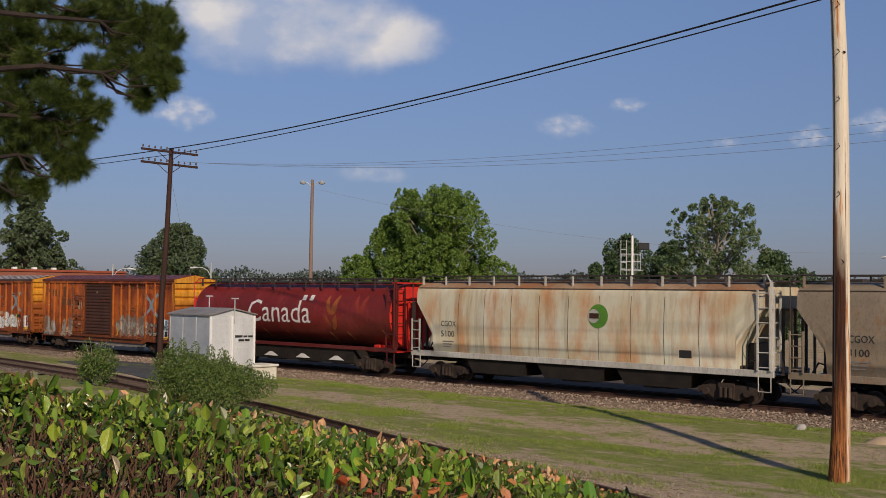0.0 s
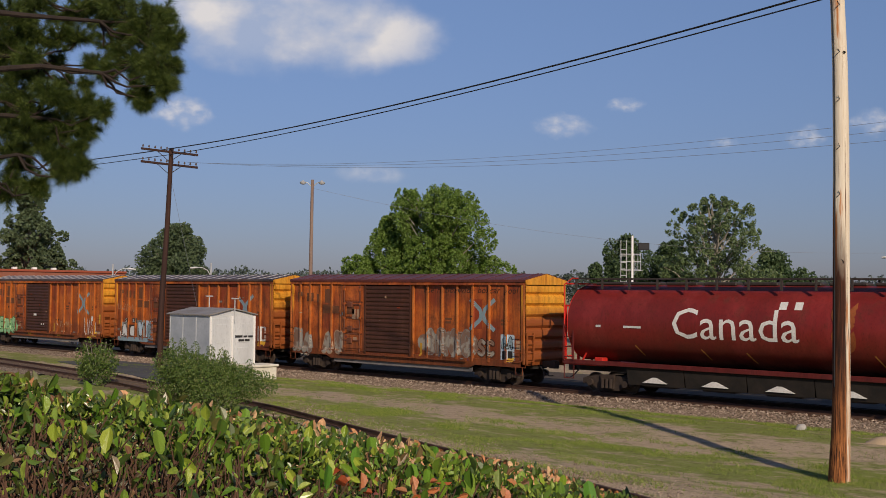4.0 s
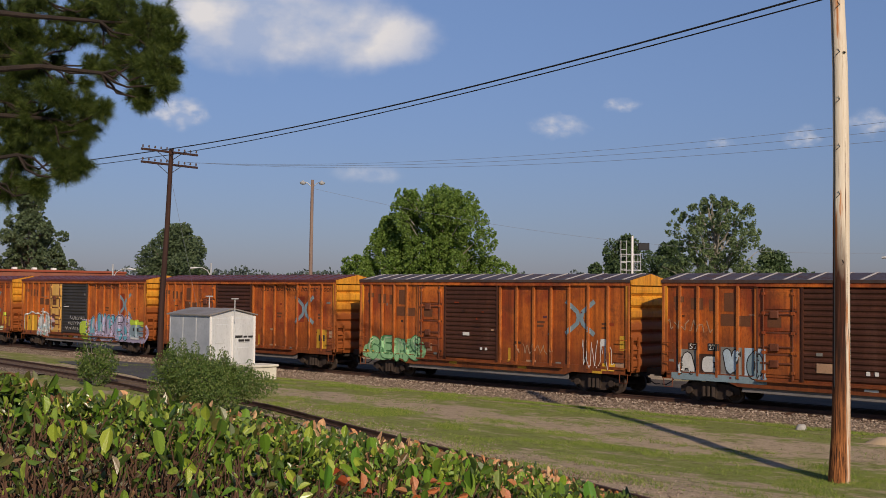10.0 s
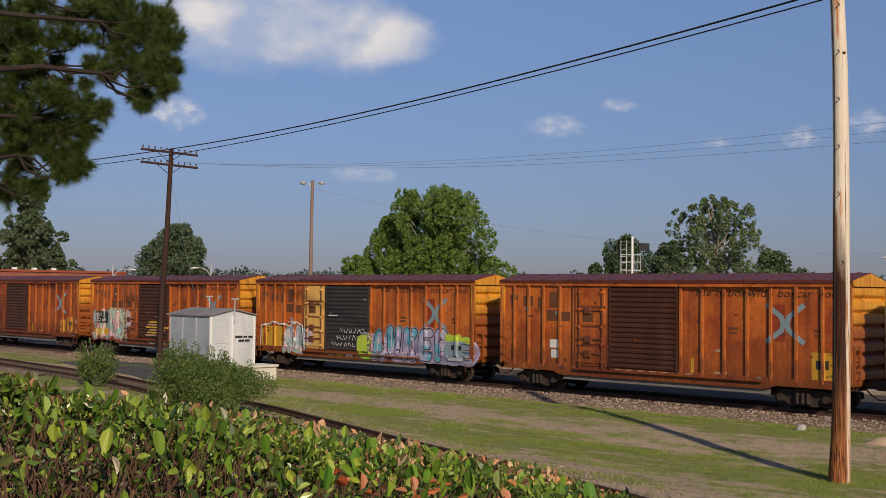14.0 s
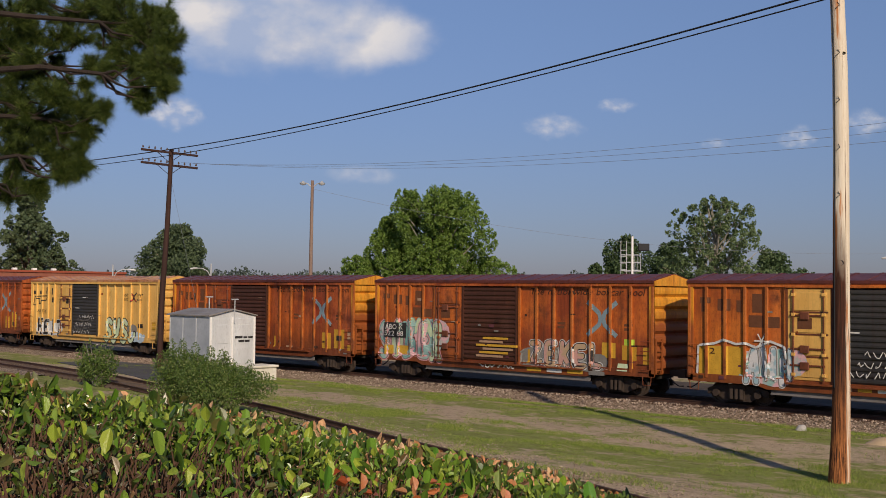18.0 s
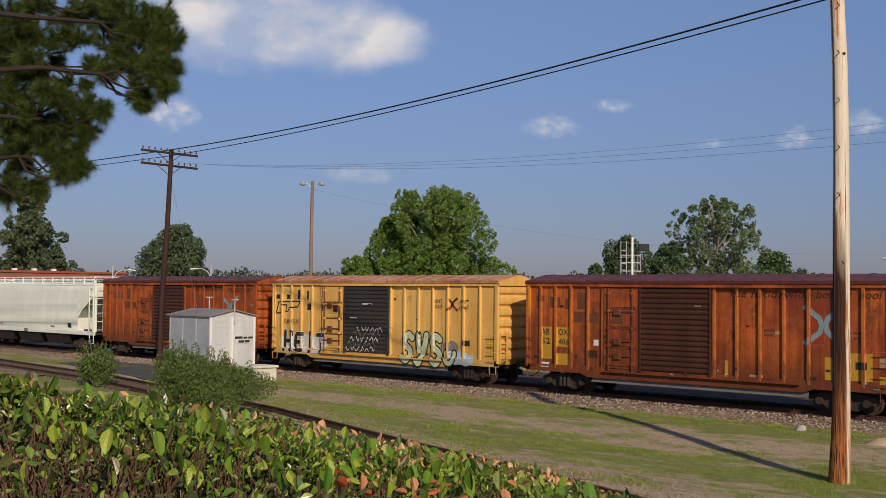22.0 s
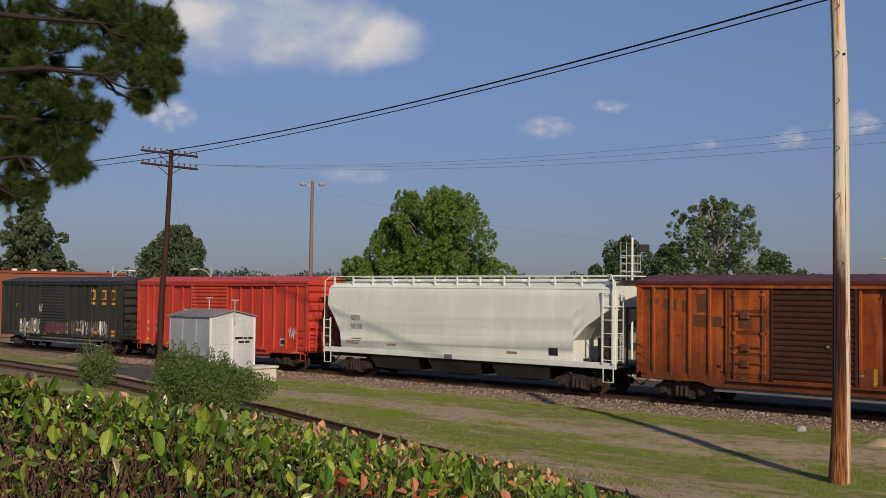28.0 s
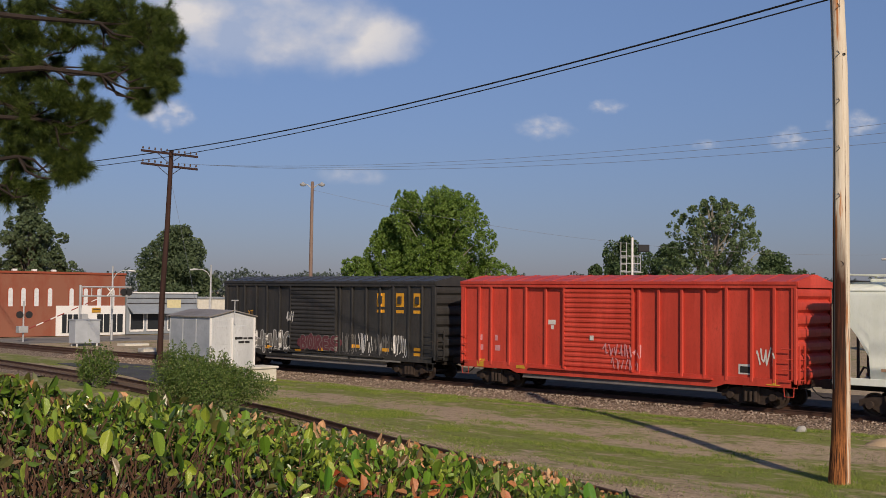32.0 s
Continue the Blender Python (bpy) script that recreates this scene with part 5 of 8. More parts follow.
for k in range(3):
    gs = Geo()
    a = 1.05 * k
    ribbon(gs, [(-4.95 - 0.3 * math.cos(a), 2.35 - 0.3 * math.sin(a)), (-4.95 + 0.3 * math.cos(a), 2.35 + 0.3 * math.sin(a))], 0.05, skin_of(q_car), 0.058)
    part("graffiti_star", gs, M_WHITEPAINT, q_car)
for k in range(4):
    patch(q_car, -2.0 + 0.7 * k, -1.5 + 0.7 * k, 0.72, 0.84, (S_TAN, S_YELLOW, M_WHITEPAINT, S_TAN)[k], "sill_mark")
# sixth
haze(r_car, -7.0, -3.7, 0.85, 2.75, S_TEALPINK, 51, 6, label="pink and teal sprayed backing")
graffiti(r_car, -7.85, -3.4, 0.75, 2.75, "SOBER", [S_TEALPINK, S_MINT, S_TEAL], S_GREY, 0.36, 0.07, 51, shine=S_WHITE, halo=S_PINK, label="pink, mint and teal graffiti letters")
graffiti(r_car, -5.7, -4.1, 1.9, 2.8, "VA", [S_MINT], S_TEAL, 0.42, 0.06, 54, label="pale mint graffiti letters")
patch(r_car, -7.42, -5.9, 1.82, 2.55, M_BLACKPAINT, "number_field", "black field with white lettering", 0.05)
lettering(r_car, "ABO X", -7.25, -6.05, 2.22, 2.46, M_WHITEPAINT, "lettering", y=SIDE - 0.068)
lettering(r_car, "522 68", -7.3, -6.0, 1.9, 2.14, M_WHITEPAINT, "lettering", y=SIDE - 0.068)
for x0, x1 in ((-7.3, -6.75), (-6.4, -5.7)):
    patch(r_car, x0, x1, 1.0, 1.45, S_YELLOW, "yellow_panel", "", 0.05)
for k in range(6):
    patch(r_car, -1.3 + 0.2 * (k % 3), 0.3 + 0.28 * (k % 4), 1.15 + 0.16 * k, 1.25 + 0.16 * k, S_YELLOW if k % 2 else S_TAN, "yellow_streak")
haze(r_car, 1.7, 5.3, 0.8, 1.75, S_GREY, 52, 5, label="grey sprayed backing")
graffiti(r_car, 1.65, 5.55, 0.85, 2.05, "ZEKEL", [S_TANPINK], S_BLACK, 0.31, 0.05, 52, halo=S_WHITE, label="white-edged tan and pink graffiti letters")
for x0, x1, z0, z1, m in ((5.5, 6.18, 1.4, 2.03, S_YELLOW), (6.5, 7.2, 1.35, 1.95, M_YELLOWTAG), (6.6, 7.1, 1.95, 2.2, S_LIME), (7.5, 7.95, 1.2, 1.9, M_YELLOWTAG), (6.3, 6.8, 0.9, 1.2, S_MINT)):
    patch(r_car, x0, x1, z0, z1, m, "data_panel")
scrawl(r_car, -1.2, 1.0, 0.68, 0.85, M_WHITEPAINT, 53, 4, 0.05)
for k in range(4):
    patch(r_car, 1.6 + 1.1 * k, 2.4 + 1.1 * k, 0.66, 0.82, (S_YELLOW, S_WHITE, S_YELLOW, S_GREY)[k], "sill_mark")
# seventh
for x0, x1, a, b in ((-7.38, -6.68, "AB", "52"), (-6.45, -5.69, "OX", "406")):
    lo = 1.24 if a == "AB" else 1.79
    patch(s_car, x0, x1, lo, 2.62, M_YELLOWTAG, "number_panel", "yellow panel with black lettering")
    lettering(s_car, a, x0 + 0.12, x1 - 0.12, 2.28, 2.54, M_BLACKPAINT, "lettering", y=SIDE + 0.07)
    lettering(s_car, b, x0 + 0.14, x1 - 0.1, 1.88, 2.14, M_BLACKPAINT, "lettering", y=SIDE + 0.07)
patch(s_car, -6.45, -5.69, 1.0, 1.5, M_YELLOWTAG, "number_panel")
patch(s_car, -7.3, -6.8, 0.9, 1.1, S_WHITE, "white_label")
for x0, x1, z0, z1, m in ((5.53, 6.24, 1.07, 1.88, M_YELLOWTAG), (6.47, 7.26, 1.1, 2.07, M_YELLOWTAG), (7.5, 7.95, 1.6, 1.95, S_TAN), (7.5, 7.95, 1.0, 1.3, M_YELLOWTAG), (-4.5, -4.25, 1.9, 2.15, M_WHITEPAINT), (-4.9, -4.3, 1.4, 1.7, S_FADED)):
    patch(s_car, x0, x1, z0, z1, m, "data_panel")
patch(s_car, 6.66, 7.06, 1.5, 1.76, M_BLACKPAINT, "data_inset", "", 0.012)
# eighth, behind the yellow one
for x0, x1, z0, z1, m in ((5.5, 6.2, 1.1, 1.95, M_YELLOWTAG), (6.47, 7.2, 1.2, 2.3, S_YELLOW), (7.5, 7.9, 1.7, 2.0, S_TAN)):
    patch(d_car, x0, x1, z0, z1, m, "data_panel")
patch(d_car, 6.6, 7.0, 1.3, 1.55, M_BLACKPAINT, "data_inset", "", 0.012)
# the yellow boxcar
Y = box_yellow
emblem(Y, S_BLACK, 5.2, 3.5, 0.42, 0.22)
emblem(Y, spray("red", (0.5, 0.05, 0.04)), 5.2, 3.5, 0.34, 0.16)
lettering(Y, "next", 3.95, 4.55, 3.55, 3.75, S_BLACK, "lettering", 0.2, y=SIDE + 0.07)
lettering(Y, "load", 4.0, 4.55, 3.3, 3.52, S_BLACK, "lettering", 0.2, y=SIDE + 0.07)
lettering(Y, "any", 5.75, 6.2, 3.52, 3.72, S_BLACK, "lettering", 0.2, y=SIDE - 0.02)
lettering(Y, "road", 5.72, 6.3, 3.3, 3.5, S_BLACK, "lettering", 0.2, y=SIDE - 0.02)
for x0, x1, z0, z1 in ((-7.8, -7.5, 3.62, 3.85), (-6.9, -6.45, 3.62, 3.85), (-6.0, -5.6, 3.6, 4.1), (-5.25, -5.1, 3.6, 4.05), (-5.2, -4.75, 3.05, 3.4), (-4.2, -3.8, 3.05, 3.35), (-3.0, -2.65, 3.0, 3.3)):
    patch(Y, x0, x1, z0, z1, S_BLACK, "sign_shape")
gl = Geo()
ribbon(gl, [(-7.8, 2.85), (-7.6, 3.45), (-5.8, 3.5), (-6.0, 3.2), (-6.7, 3.15), (-6.8, 2.95), (-7.0, 2.95), (-6.9, 3.3), (-7.3, 3.3), (-7.4, 2.85), (-7.8, 2.85)], 0.07, skin_of(Y), 0.008)
part("sign_outline", gl, S_BLACK, Y)
lettering(Y, "AB OX", -7.05, -5.75, 2.35, 2.56, S_FADED, "lettering", y=SIDE - 0.02)
haze(Y, -7.1, -3.8, 0.78, 1.75, S_WHITE, 60, 5, label="white sprayed backing")
graffiti(Y, -7.2, -3.6, 0.78, 2.0, "HEIT", [S_BLACK], S_WHITE, 0.26, 0.06, 61, label="black and white block graffiti letters")
graffiti(Y, 1.8, 4.65, 0.5, 2.25, "SYS", [S_MINT], S_BLACK, 0.36, 0.09, 62, shine=S_WHITE, label="pale mint graffiti letters with black outlines")
haze(Y, 5.2, 6.3, 0.68, 1.5, S_PALEBLUE, 63, 3, label="pale blue graffiti cloud")
haze(Y, 4.7, 5.3, 1.2, 1.9, S_GREY, 66, 2, label="grey sprayed smudge")
graffiti(Y, 4.6, 5.5, 0.6, 1.4, "U", [S_MINT], S_BLACK, 0.4, 0.10, 65)
for k in range(5):
    scrawl(Y, -2.0 + 0.2 * k, 0.2 + 0.15 * k, 1.05 + 0.25 * k, 1.3 + 0.25 * k, S_GREY if k % 2 else M_WHITEPAINT, 64 + k, 4, 0.04)
patch(Y, -0.8, -0.1, 3.4, 3.47, S_WHITE, "stencil_dot")
patch(Y, -1.7, -1.2, 2.7, 2.76, S_WHITE, "stencil_dot")
patch(Y, 7.3, 7.7, 1.5, 2.0, S_YELLOW, "data_panel")
patch(Y, 5.9, 6.3, 1.6, 1.85, S_BLACK, "data_panel", "", 0.02)
# red boxcar
scrawl(box_red, 6.6, 7.45, 1.5, 2.2, M_WHITEPAINT, 71, 3, 0.06)
scrawl(box_red, -0.2, 1.7, 1.5, 2.05, S_PINK, 72, 5, 0.05)
scrawl(box_red, 0.2, 1.5, 1.0, 1.5, S_PINK, 73, 4, 0.04)
patch(box_red, 5.83, 6.4, 1.12, 1.5, S_WHITE, "data_panel")
patch(box_red, 5.9, 6.33, 1.18, 1.42, M_BLACKPAINT, "data_inset", "", 0.012)
for x0, x1, z0, z1, m in ((-7.2, -6.8, 0.75, 1.1, S_YELLOW), (-4.9, -4.4, 0.78, 0.92, S_YELLOW), (7.0, 7.55, 0.78, 1.0, S_YELLOW), (-3.2, -2.8, 2.75, 2.95, M_WHITEPAINT), (-3.05, -2.9, 2.55, 2.72, M_WHITEPAINT), (-0.9, -0.7, 2.15, 2.35, M_WHITEPAINT), (-7.1, -6.95, 1.95, 2.2, S_PINK), (-6.2, -6.05, 1.95, 2.2, S_PINK), (-7.1, -6.9, 1.5, 1.75, S_PINK), (-6.2, -5.9, 1.5, 1.75, S_PINK)):
    patch(box_red, x0, x1, z0, z1, m, "small_label")
# black boxcar, its sign as plain yellow shapes
S_SIGN = spray("sign_yellow", (0.75, 0.36, 0.03))
for x in (4.2, 5.55, 6.75):
    sgn = patch(box_black, x, x + 0.55, 3.35, 4.02, S_SIGN, "sign_shape", "yellow sign shape")
    part("sign_gap", Geo().box(x + 0.2, x + 0.38, SIDE - 0.03, SIDE + 0.09, 3.5, 3.87), P_BLACKCAR, sgn)
    patch(box_black, x, x + 0.55, 3.05, 3.2, S_SIGN, "sign_underline")
graffiti(box_black, -5.6, -2.3, 0.72, 1.95, "WMWC", [S_GREY], S_WHITE, 0.26, 0.06, 81, label="silver graffiti letters on black")
haze(box_black, -1.4, 1.3, 1.0, 1.75, S_MAROON, 82, 5, label="dull maroon sprayed fill")
graffiti(box_black, -1.5, 1.5, 0.95, 1.85, "BORES", [S_MAROON], S_GREY, 0.3, 0.04, 82, label="dull maroon graffiti")
for k in range(4):
    scrawl(box_black, 1.7 + 1.2 * k, 2.8 + 1.2 * k, 0.9, 2.0, M_WHITEPAINT if k % 2 else S_GREY, 83 + k, 4, 0.05)
for x, z in ((-4.5, 0.95), (-1.9, 0.85), (0.0, 1.0), (2.5, 1.25), (4.6, 1.15), (6.8, 1.0), (6.8, 1.25)):
    patch(box_black, x, x + 0.5, z, z + 0.16, S_SIGN, "orange_label", "", 0.014)
patch(box_black, 5.5, 6.1, 1.55, 1.95, S_GREY, "data_panel", "", 0.014)
scrawl(box_black, -2.8, -1.9, 2.4, 3.0, M_WHITEPAINT, 88, 3, 0.06)
patch(box_black, -2.2, 2.2, 0.66, 0.8, S_GREY, "sill_scrape")
patch(box_black, 2.4, 6.0, 0.66, 0.74, S_GREY, "sill_scrape")
lettering(box_black, "XT", -6.1, -5.6, 2.7, 3.0, S_SIGN, "lettering", y=SIDE - 0.02)
# hoppers
C = hopper_red
lettering(C, "Canada", -3.06, 2.2, 2.3, 3.5, M_WHITEPAINT, "country_name", proud=0.012)
for x in (1.35, 1.95):
    patch(C, x, x + 0.3, 3.5, 3.78, M_WHITEPAINT, "flag_bar", "", 0.012)
S_STRIP = spray("strip", (0.50, 0.22, 0.05))
S_WHEAT = spray("wheat", (0.28, 0.075, 0.02))
S_WHEATDIM = spray("dim_wheat", (0.23, 0.028, 0.018))


def wheat(car, x, z, k, mat):
    """Two pairs of pointed grains about a bare stalk."""
    skin = skin_of(car)
    for s in (-1, 1):
        for dz, tall, out in ((0.0, 1.05, 0.62), (-0.75, 0.8, 0.58)):
            g = Geo()
            n = 8
            edge = []
            for i in range(n + 1):
                u = i / n
                px = x + s * k * (0.06 + out * 0.55 * u)
                bow = math.sin(math.pi * u) ** 0.8 * 0.20 * k
                edge.append((px, z + k * (dz + tall * u * u * 0.5 + tall * 0.5 * u), bow))
            g.v = [(px + d * b, skin(px, pz) - 0.01, pz - s * d * b * 0.35 * s) for px, pz, b in edge for d in (-1, 1)]
            g.f = [(2 * i, 2 * i + 1, 2 * i + 3, 2 * i + 2) for i in range(n)]
            part("wheat_grain", g, mat, car, "dull ochre wheat emblem")


wheat(C, 3.85, 2.75, 1.0, S_WHEAT)
wheat(C, 6.0, 2.85, 0.9, S_WHEATDIM)
for x, z in ((-4.9, 1.95), (-1.9, 1.9), (-0.0, 1.85), (3.55, 1.9), (4.9, 1.95), (7.55, 2.1)):
    gg = Geo()
    ribbon(gg, [(x, z), (x + 0.14, z - 0.2), (x + 0.26, z - 0.42)], 0.06, skin_of(C), 0.012)
    part("reflective_strip", gg, S_STRIP, C)
for x0, x1 in ((-6.7, -6.45), (-5.35, -4.5)):
    patch(C, x0, x1, 2.64, 2.73, S_WHITE, "stencil_bar", "", 0.012)
T = hopper_tan
lettering(T, "CGOX", -7.34, -6.4, 2.42, 2.68, M_BLACKPAINT, proud=0.015)
lettering(T, "5100", -7.33, -6.5, 1.94, 2.22, M_BLACKPAINT, proud=0.015)
lettering(hopper_lead, "CGOX", -7.06, -6.12, 2.4, 2.66, M_BLACKPAINT, proud=0.015)
lettering(hopper_lead, "3100", -7.07, -6.3, 1.92, 2.18, M_BLACKPAINT, proud=0.015)
lettering(hopper_white, "ADMX", -6.92, -6.2, 2.65, 2.91, M_BLACKPAINT, proud=0.015)
lettering(hopper_white, "50158", -6.88, -6.1, 2.2, 2.46, M_BLACKPAINT, proud=0.015)
for c, x0 in ((T, -7.3), (hopper_lead, -7.0), (hopper_white, -6.9)):
    for k in range(3):
        patch(c, x0 + 0.05, x0 + 0.75 - 0.1 * k, 1.7 - 0.12 * k, 1.75 - 0.12 * k, S_GREY, "small_stencil", "", 0.012)


def disc(car, x, z, r, mat, name, proud, label=""):
    g, skin = Geo(), skin_of(car)
    rings = [(0.0, 1)] + [(r * k / 5, 24) for k in range(1, 6)]
    g.v = [(x, skin(x, z) - proud, z)]
    for rad, n in rings[1:]:
        g.v += [(x + rad * math.cos(2 * math.pi * i / n), skin(x, z + rad * math.sin(2 * math.pi * i / n)) - proud, z + rad * math.sin(2 * math.pi * i / n)) for i in range(n)]
    g.f = [(0, 1 + i, 1 + (i + 1) % 24) for i in range(24)]
    for k in range(4):
        a, b = 1 + 24 * k, 25 + 24 * k
        g.f += [(a + i, b + i, b + (i + 1) % 24, a + (i + 1) % 24) for i in range(24)]
    part(name, g, mat, car, label)


disc(T, 1.55, 3.08, 0.5, spray("disc_green", (0.09, 0.24, 0.03)), "green_disc", 0.012, "round green emblem")
disc(T, 1.33, 3.08, 0.29, spray("disc_grey", (0.42, 0.42, 0.38)), "emblem_centre", 0.018)
patch(T, 1.12, 1.6, 2.98, 3.2, S_FADED, "emblem_bar", "", 0.022)
patch(T, 5.4, 5.95, 1.55, 1.85, M_BLACKPAINT, "data_panel", "", 0.012)
patch(hopper_white, 5.65, 6.15, 1.42, 1.75, M_BLACKPAINT, "data_panel", "", 0.012)
patch(hopper_white, -0.5, 0.0, 1.0, 1.2, S_GREY, "sill_plate", "", 0.012)
for x, z in ((-4.3, 1.45), (3.3, 1.4), (-7.3, 1.5)):
    patch(hopper_white, x, x + 0.6, z, z + 0.1, S_TAN, "small_label", "", 0.012)


def scuffs(car, seed, n=26):
    """Small scrapes, paint chips and stickers that age has left on a boxcar's side."""
    rnd = random.Random(seed)
    for k in range(n):
        x, z = rnd.uniform(-7.8, 7.4), 0.8 + 2.9 * rnd.random() ** 1.6
        wd, ht = rnd.uniform(0.04, 0.3), rnd.uniform(0.03, 0.14)
        patch(car, x, x + wd, z, z + ht, rnd.choice((S_TAN, S_FADED, S_MAROON, S_RUSTRED, S_FADED, S_GREY)), "paint_scuff", "", 0.011)


for k, c in enumerate(box_orange):
    scuffs(c, 200 + k)
scuffs(box_yellow, 220, 16)


# ---- greenery ----
def leaf_material(name, a, b, c=None, trans=0.25, rough=0.5):
    """Leaves that differ in tone from one to the next and let some light through."""
    mat, nt, ln, bs = nodes_of(name)
    geo = nt.new("ShaderNodeNewGeometry")
    stops = [(0.0, a), (0.7, b)] + ([(0.92, c)] if c else [])
    col = ramp(nt, ln, geo.outputs["Random Per Island"], stops)
    grain = noise_at(nt, ln, 30, 3)
    col2 = mix(nt, ln, mask(nt, ln, grain, 0.4, 0.9), col, tuple(x * 0.6 for x in a))
    ln.new(col2, bs.inputs["Base Color"])
    bs.inputs["Roughness"].default_value = rough
    bs.inputs["Specular IOR Level"].default_value = 0.35
    tr, add, out = nt.new("ShaderNodeBsdfTranslucent"), nt.new("ShaderNodeMixShader"), nt["Material Output"]
    ln.new(col2, tr.inputs["Color"])
    add.inputs[0].default_value = trans
    ln.new(bs.outputs[0], add.inputs[1])
    ln.new(tr.outputs[0], add.inputs[2])
    ln.new(add.outputs[0], out.inputs["Surface"])
    return mat


M_LEAF = leaf_material("tree_leaves", (0.14, 0.235, 0.04), (0.26, 0.38, 0.085), trans=0.5)
M_LEAFDARK = leaf_material("dark_leaves", (0.06, 0.105, 0.042), (0.115, 0.175, 0.07), trans=0.35)
M_LEAFPALE = leaf_material("pale_leaves", (0.11, 0.17, 0.065), (0.20, 0.27, 0.115), trans=0.4)
# far trees: air haze mixed into the leaf colour, paler and greyer
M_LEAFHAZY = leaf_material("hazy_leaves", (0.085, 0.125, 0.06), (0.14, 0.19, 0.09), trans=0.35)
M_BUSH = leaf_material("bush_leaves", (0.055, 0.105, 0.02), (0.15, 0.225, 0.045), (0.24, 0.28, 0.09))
# horizon woods: the same haze in the colour, greyer still
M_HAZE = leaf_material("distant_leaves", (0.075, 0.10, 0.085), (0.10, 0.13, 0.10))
M_BARK = surface("grey_bark", (0.18, 0.15, 0.12), (0.34, 0.31, 0.27), 2.0, 25.0, 0.9, relief=0.02, stretch=(3, 3, 0.6))
M_PALEBARK = surface("pale_bark", (0.24, 0.22, 0.17), (0.38, 0.35, 0.29), 2.0, 25.0, 0.85, relief=0.01, stretch=(3, 3, 0.6))
M_PINEBARK = surface("pine_bark", (0.018, 0.013, 0.011), (0.04, 0.028, 0.022), 3.0, 25.0, 0.95, relief=0.02, stretch=(2, 2, 0.6))


def leaf_mesh(name, centres, size, mat, rng, long=1.6, up=0.0):
    """One small folded leaf at each centre, turned at random."""
    n = len(centres)
    c = np.asarray(centres)
    a = rng.normal(size=(n, 3))
    a[:, 2] += up
    a /= np.linalg.norm(a, axis=1)[:, None]
    b = rng.normal(size=(n, 3))
    b -= (b * a).sum(1)[:, None] * a
    b /= np.linalg.norm(b, axis=1)[:, None]
    nrm = np.cross(a, b)
    s = size * rng.uniform(0.6, 1.3, n)[:, None]
    v = np.stack([c - a * s * long / 2, c + b * s / 2 + nrm * s * 0.12, c + a * s * long / 2, c - b * s / 2 + nrm * s * 0.12], 1).reshape(-1, 3)
    me = bpy.data.meshes.new(name)
    f = np.arange(4 * n).reshape(-1, 4)
    me.from_pydata(v.tolist(), [], f.tolist())
    me.materials.append(mat)
    return me


def blob_points(blobs, n, rng, shell=0.55, clump=0.0):
    """Points in the outer part of some ellipsoids (x, y, z, rx, ry, rz), drawn together into clumps."""
    w = np.array([b[3] * b[4] + b[4] * b[5] for b in blobs])
    pick = rng.choice(len(blobs), n, p=w / w.sum())
    d = rng.normal(size=(n, 3))
    d /= np.linalg.norm(d, axis=1)[:, None]
    r = rng.uniform(shell ** 3, 1.0, n) ** (1 / 3)
    B = np.array(blobs)[pick]
    p = B[:, :3] + d * r[:, None] * B[:, 3:]
    if clump:
        k = max(8, n // 45)
        seeds = p[rng.choice(n, k, replace=False)]
        near = np.array([np.argmin(((seeds - q) ** 2).sum(1)) for q in p])
        p = p + (seeds[near] - p) * clump
    return p


def tree(name, label, x, y, z0, top, width, mat, seed, leaves=4500, size=0.42, blobs=14, low=0.25, dense=0.55, bark=M_BARK, clump=0.3, cone=False, depth=0.8, tall=0.88, peak=0.58, lobe=1.0):
    """A tapered trunk that forks into limbs, and a crown of many leaves on uneven lobes with gaps."""
    rnd, rng = random.Random(seed), np.random.default_rng(seed)
    t = thing(name, label, "tree", pose(x, y, z0))
    H, R = top - z0, width / 2
    lobes = []
    for i in range(blobs):
        u = low + (1 - low) * (i + 0.5) / blobs
        env = math.sqrt(max(0.05, 1 - ((u - peak) / (0.48 if u > peak else 0.62)) ** 2)) if not cone else 1.03 - u ** 1.7
        a = i * 2.4 + rnd.uniform(-0.4, 0.4)
        rr = R * env * rnd.uniform(0.2, 0.82)
        s = R * lobe * rnd.uniform(0.26, 0.42) * (0.6 + 0.5 * env)
        zc = min(H * u, H - s * tall * rnd.uniform(0.95, 1.25))
        lobes.append((rr * math.cos(a), rr * depth * math.sin(a), zc, s, s, s * tall * rnd.uniform(0.8, 1.15)))
    g = Geo()
    r0 = max(0.12, H * 0.022)
    pts = [(0, 0, -0.2), (0.05, 0, H * 0.2), (0.1 * rnd.uniform(-1, 1), 0.1, H * 0.45), (0.2 * rnd.uniform(-1, 1), 0, H * 0.82)]
    g.tube(pts, [r0 * 1.25, r0, r0 * 0.7, r0 * 0.2], 8)
    part("trunk", g, bark, t, smooth=True)
    for lx, ly, lz, s, _, _ in lobes:
        b = max(0.18, min(0.75, lz / H - 0.22))
        q = (0.3 * lx, 0.3 * ly, H * b + 0.3 * (lz - H * b))
        part("limb", Geo().tube([(0, 0, H * b), q, (lx * 0.8, ly * 0.8, lz), (lx * 1.05, ly * 1.05, lz + s * 0.6)], [r0 * 0.3, r0 * 0.2, r0 * 0.1, r0 * 0.03], 6), bark, t, smooth=True)
    p = blob_points(lobes, leaves, rng, dense, clump)
    tagged(part("crown", leaf_mesh("crown", p, size, mat, rng), None, t), kind="stuff")
    return t


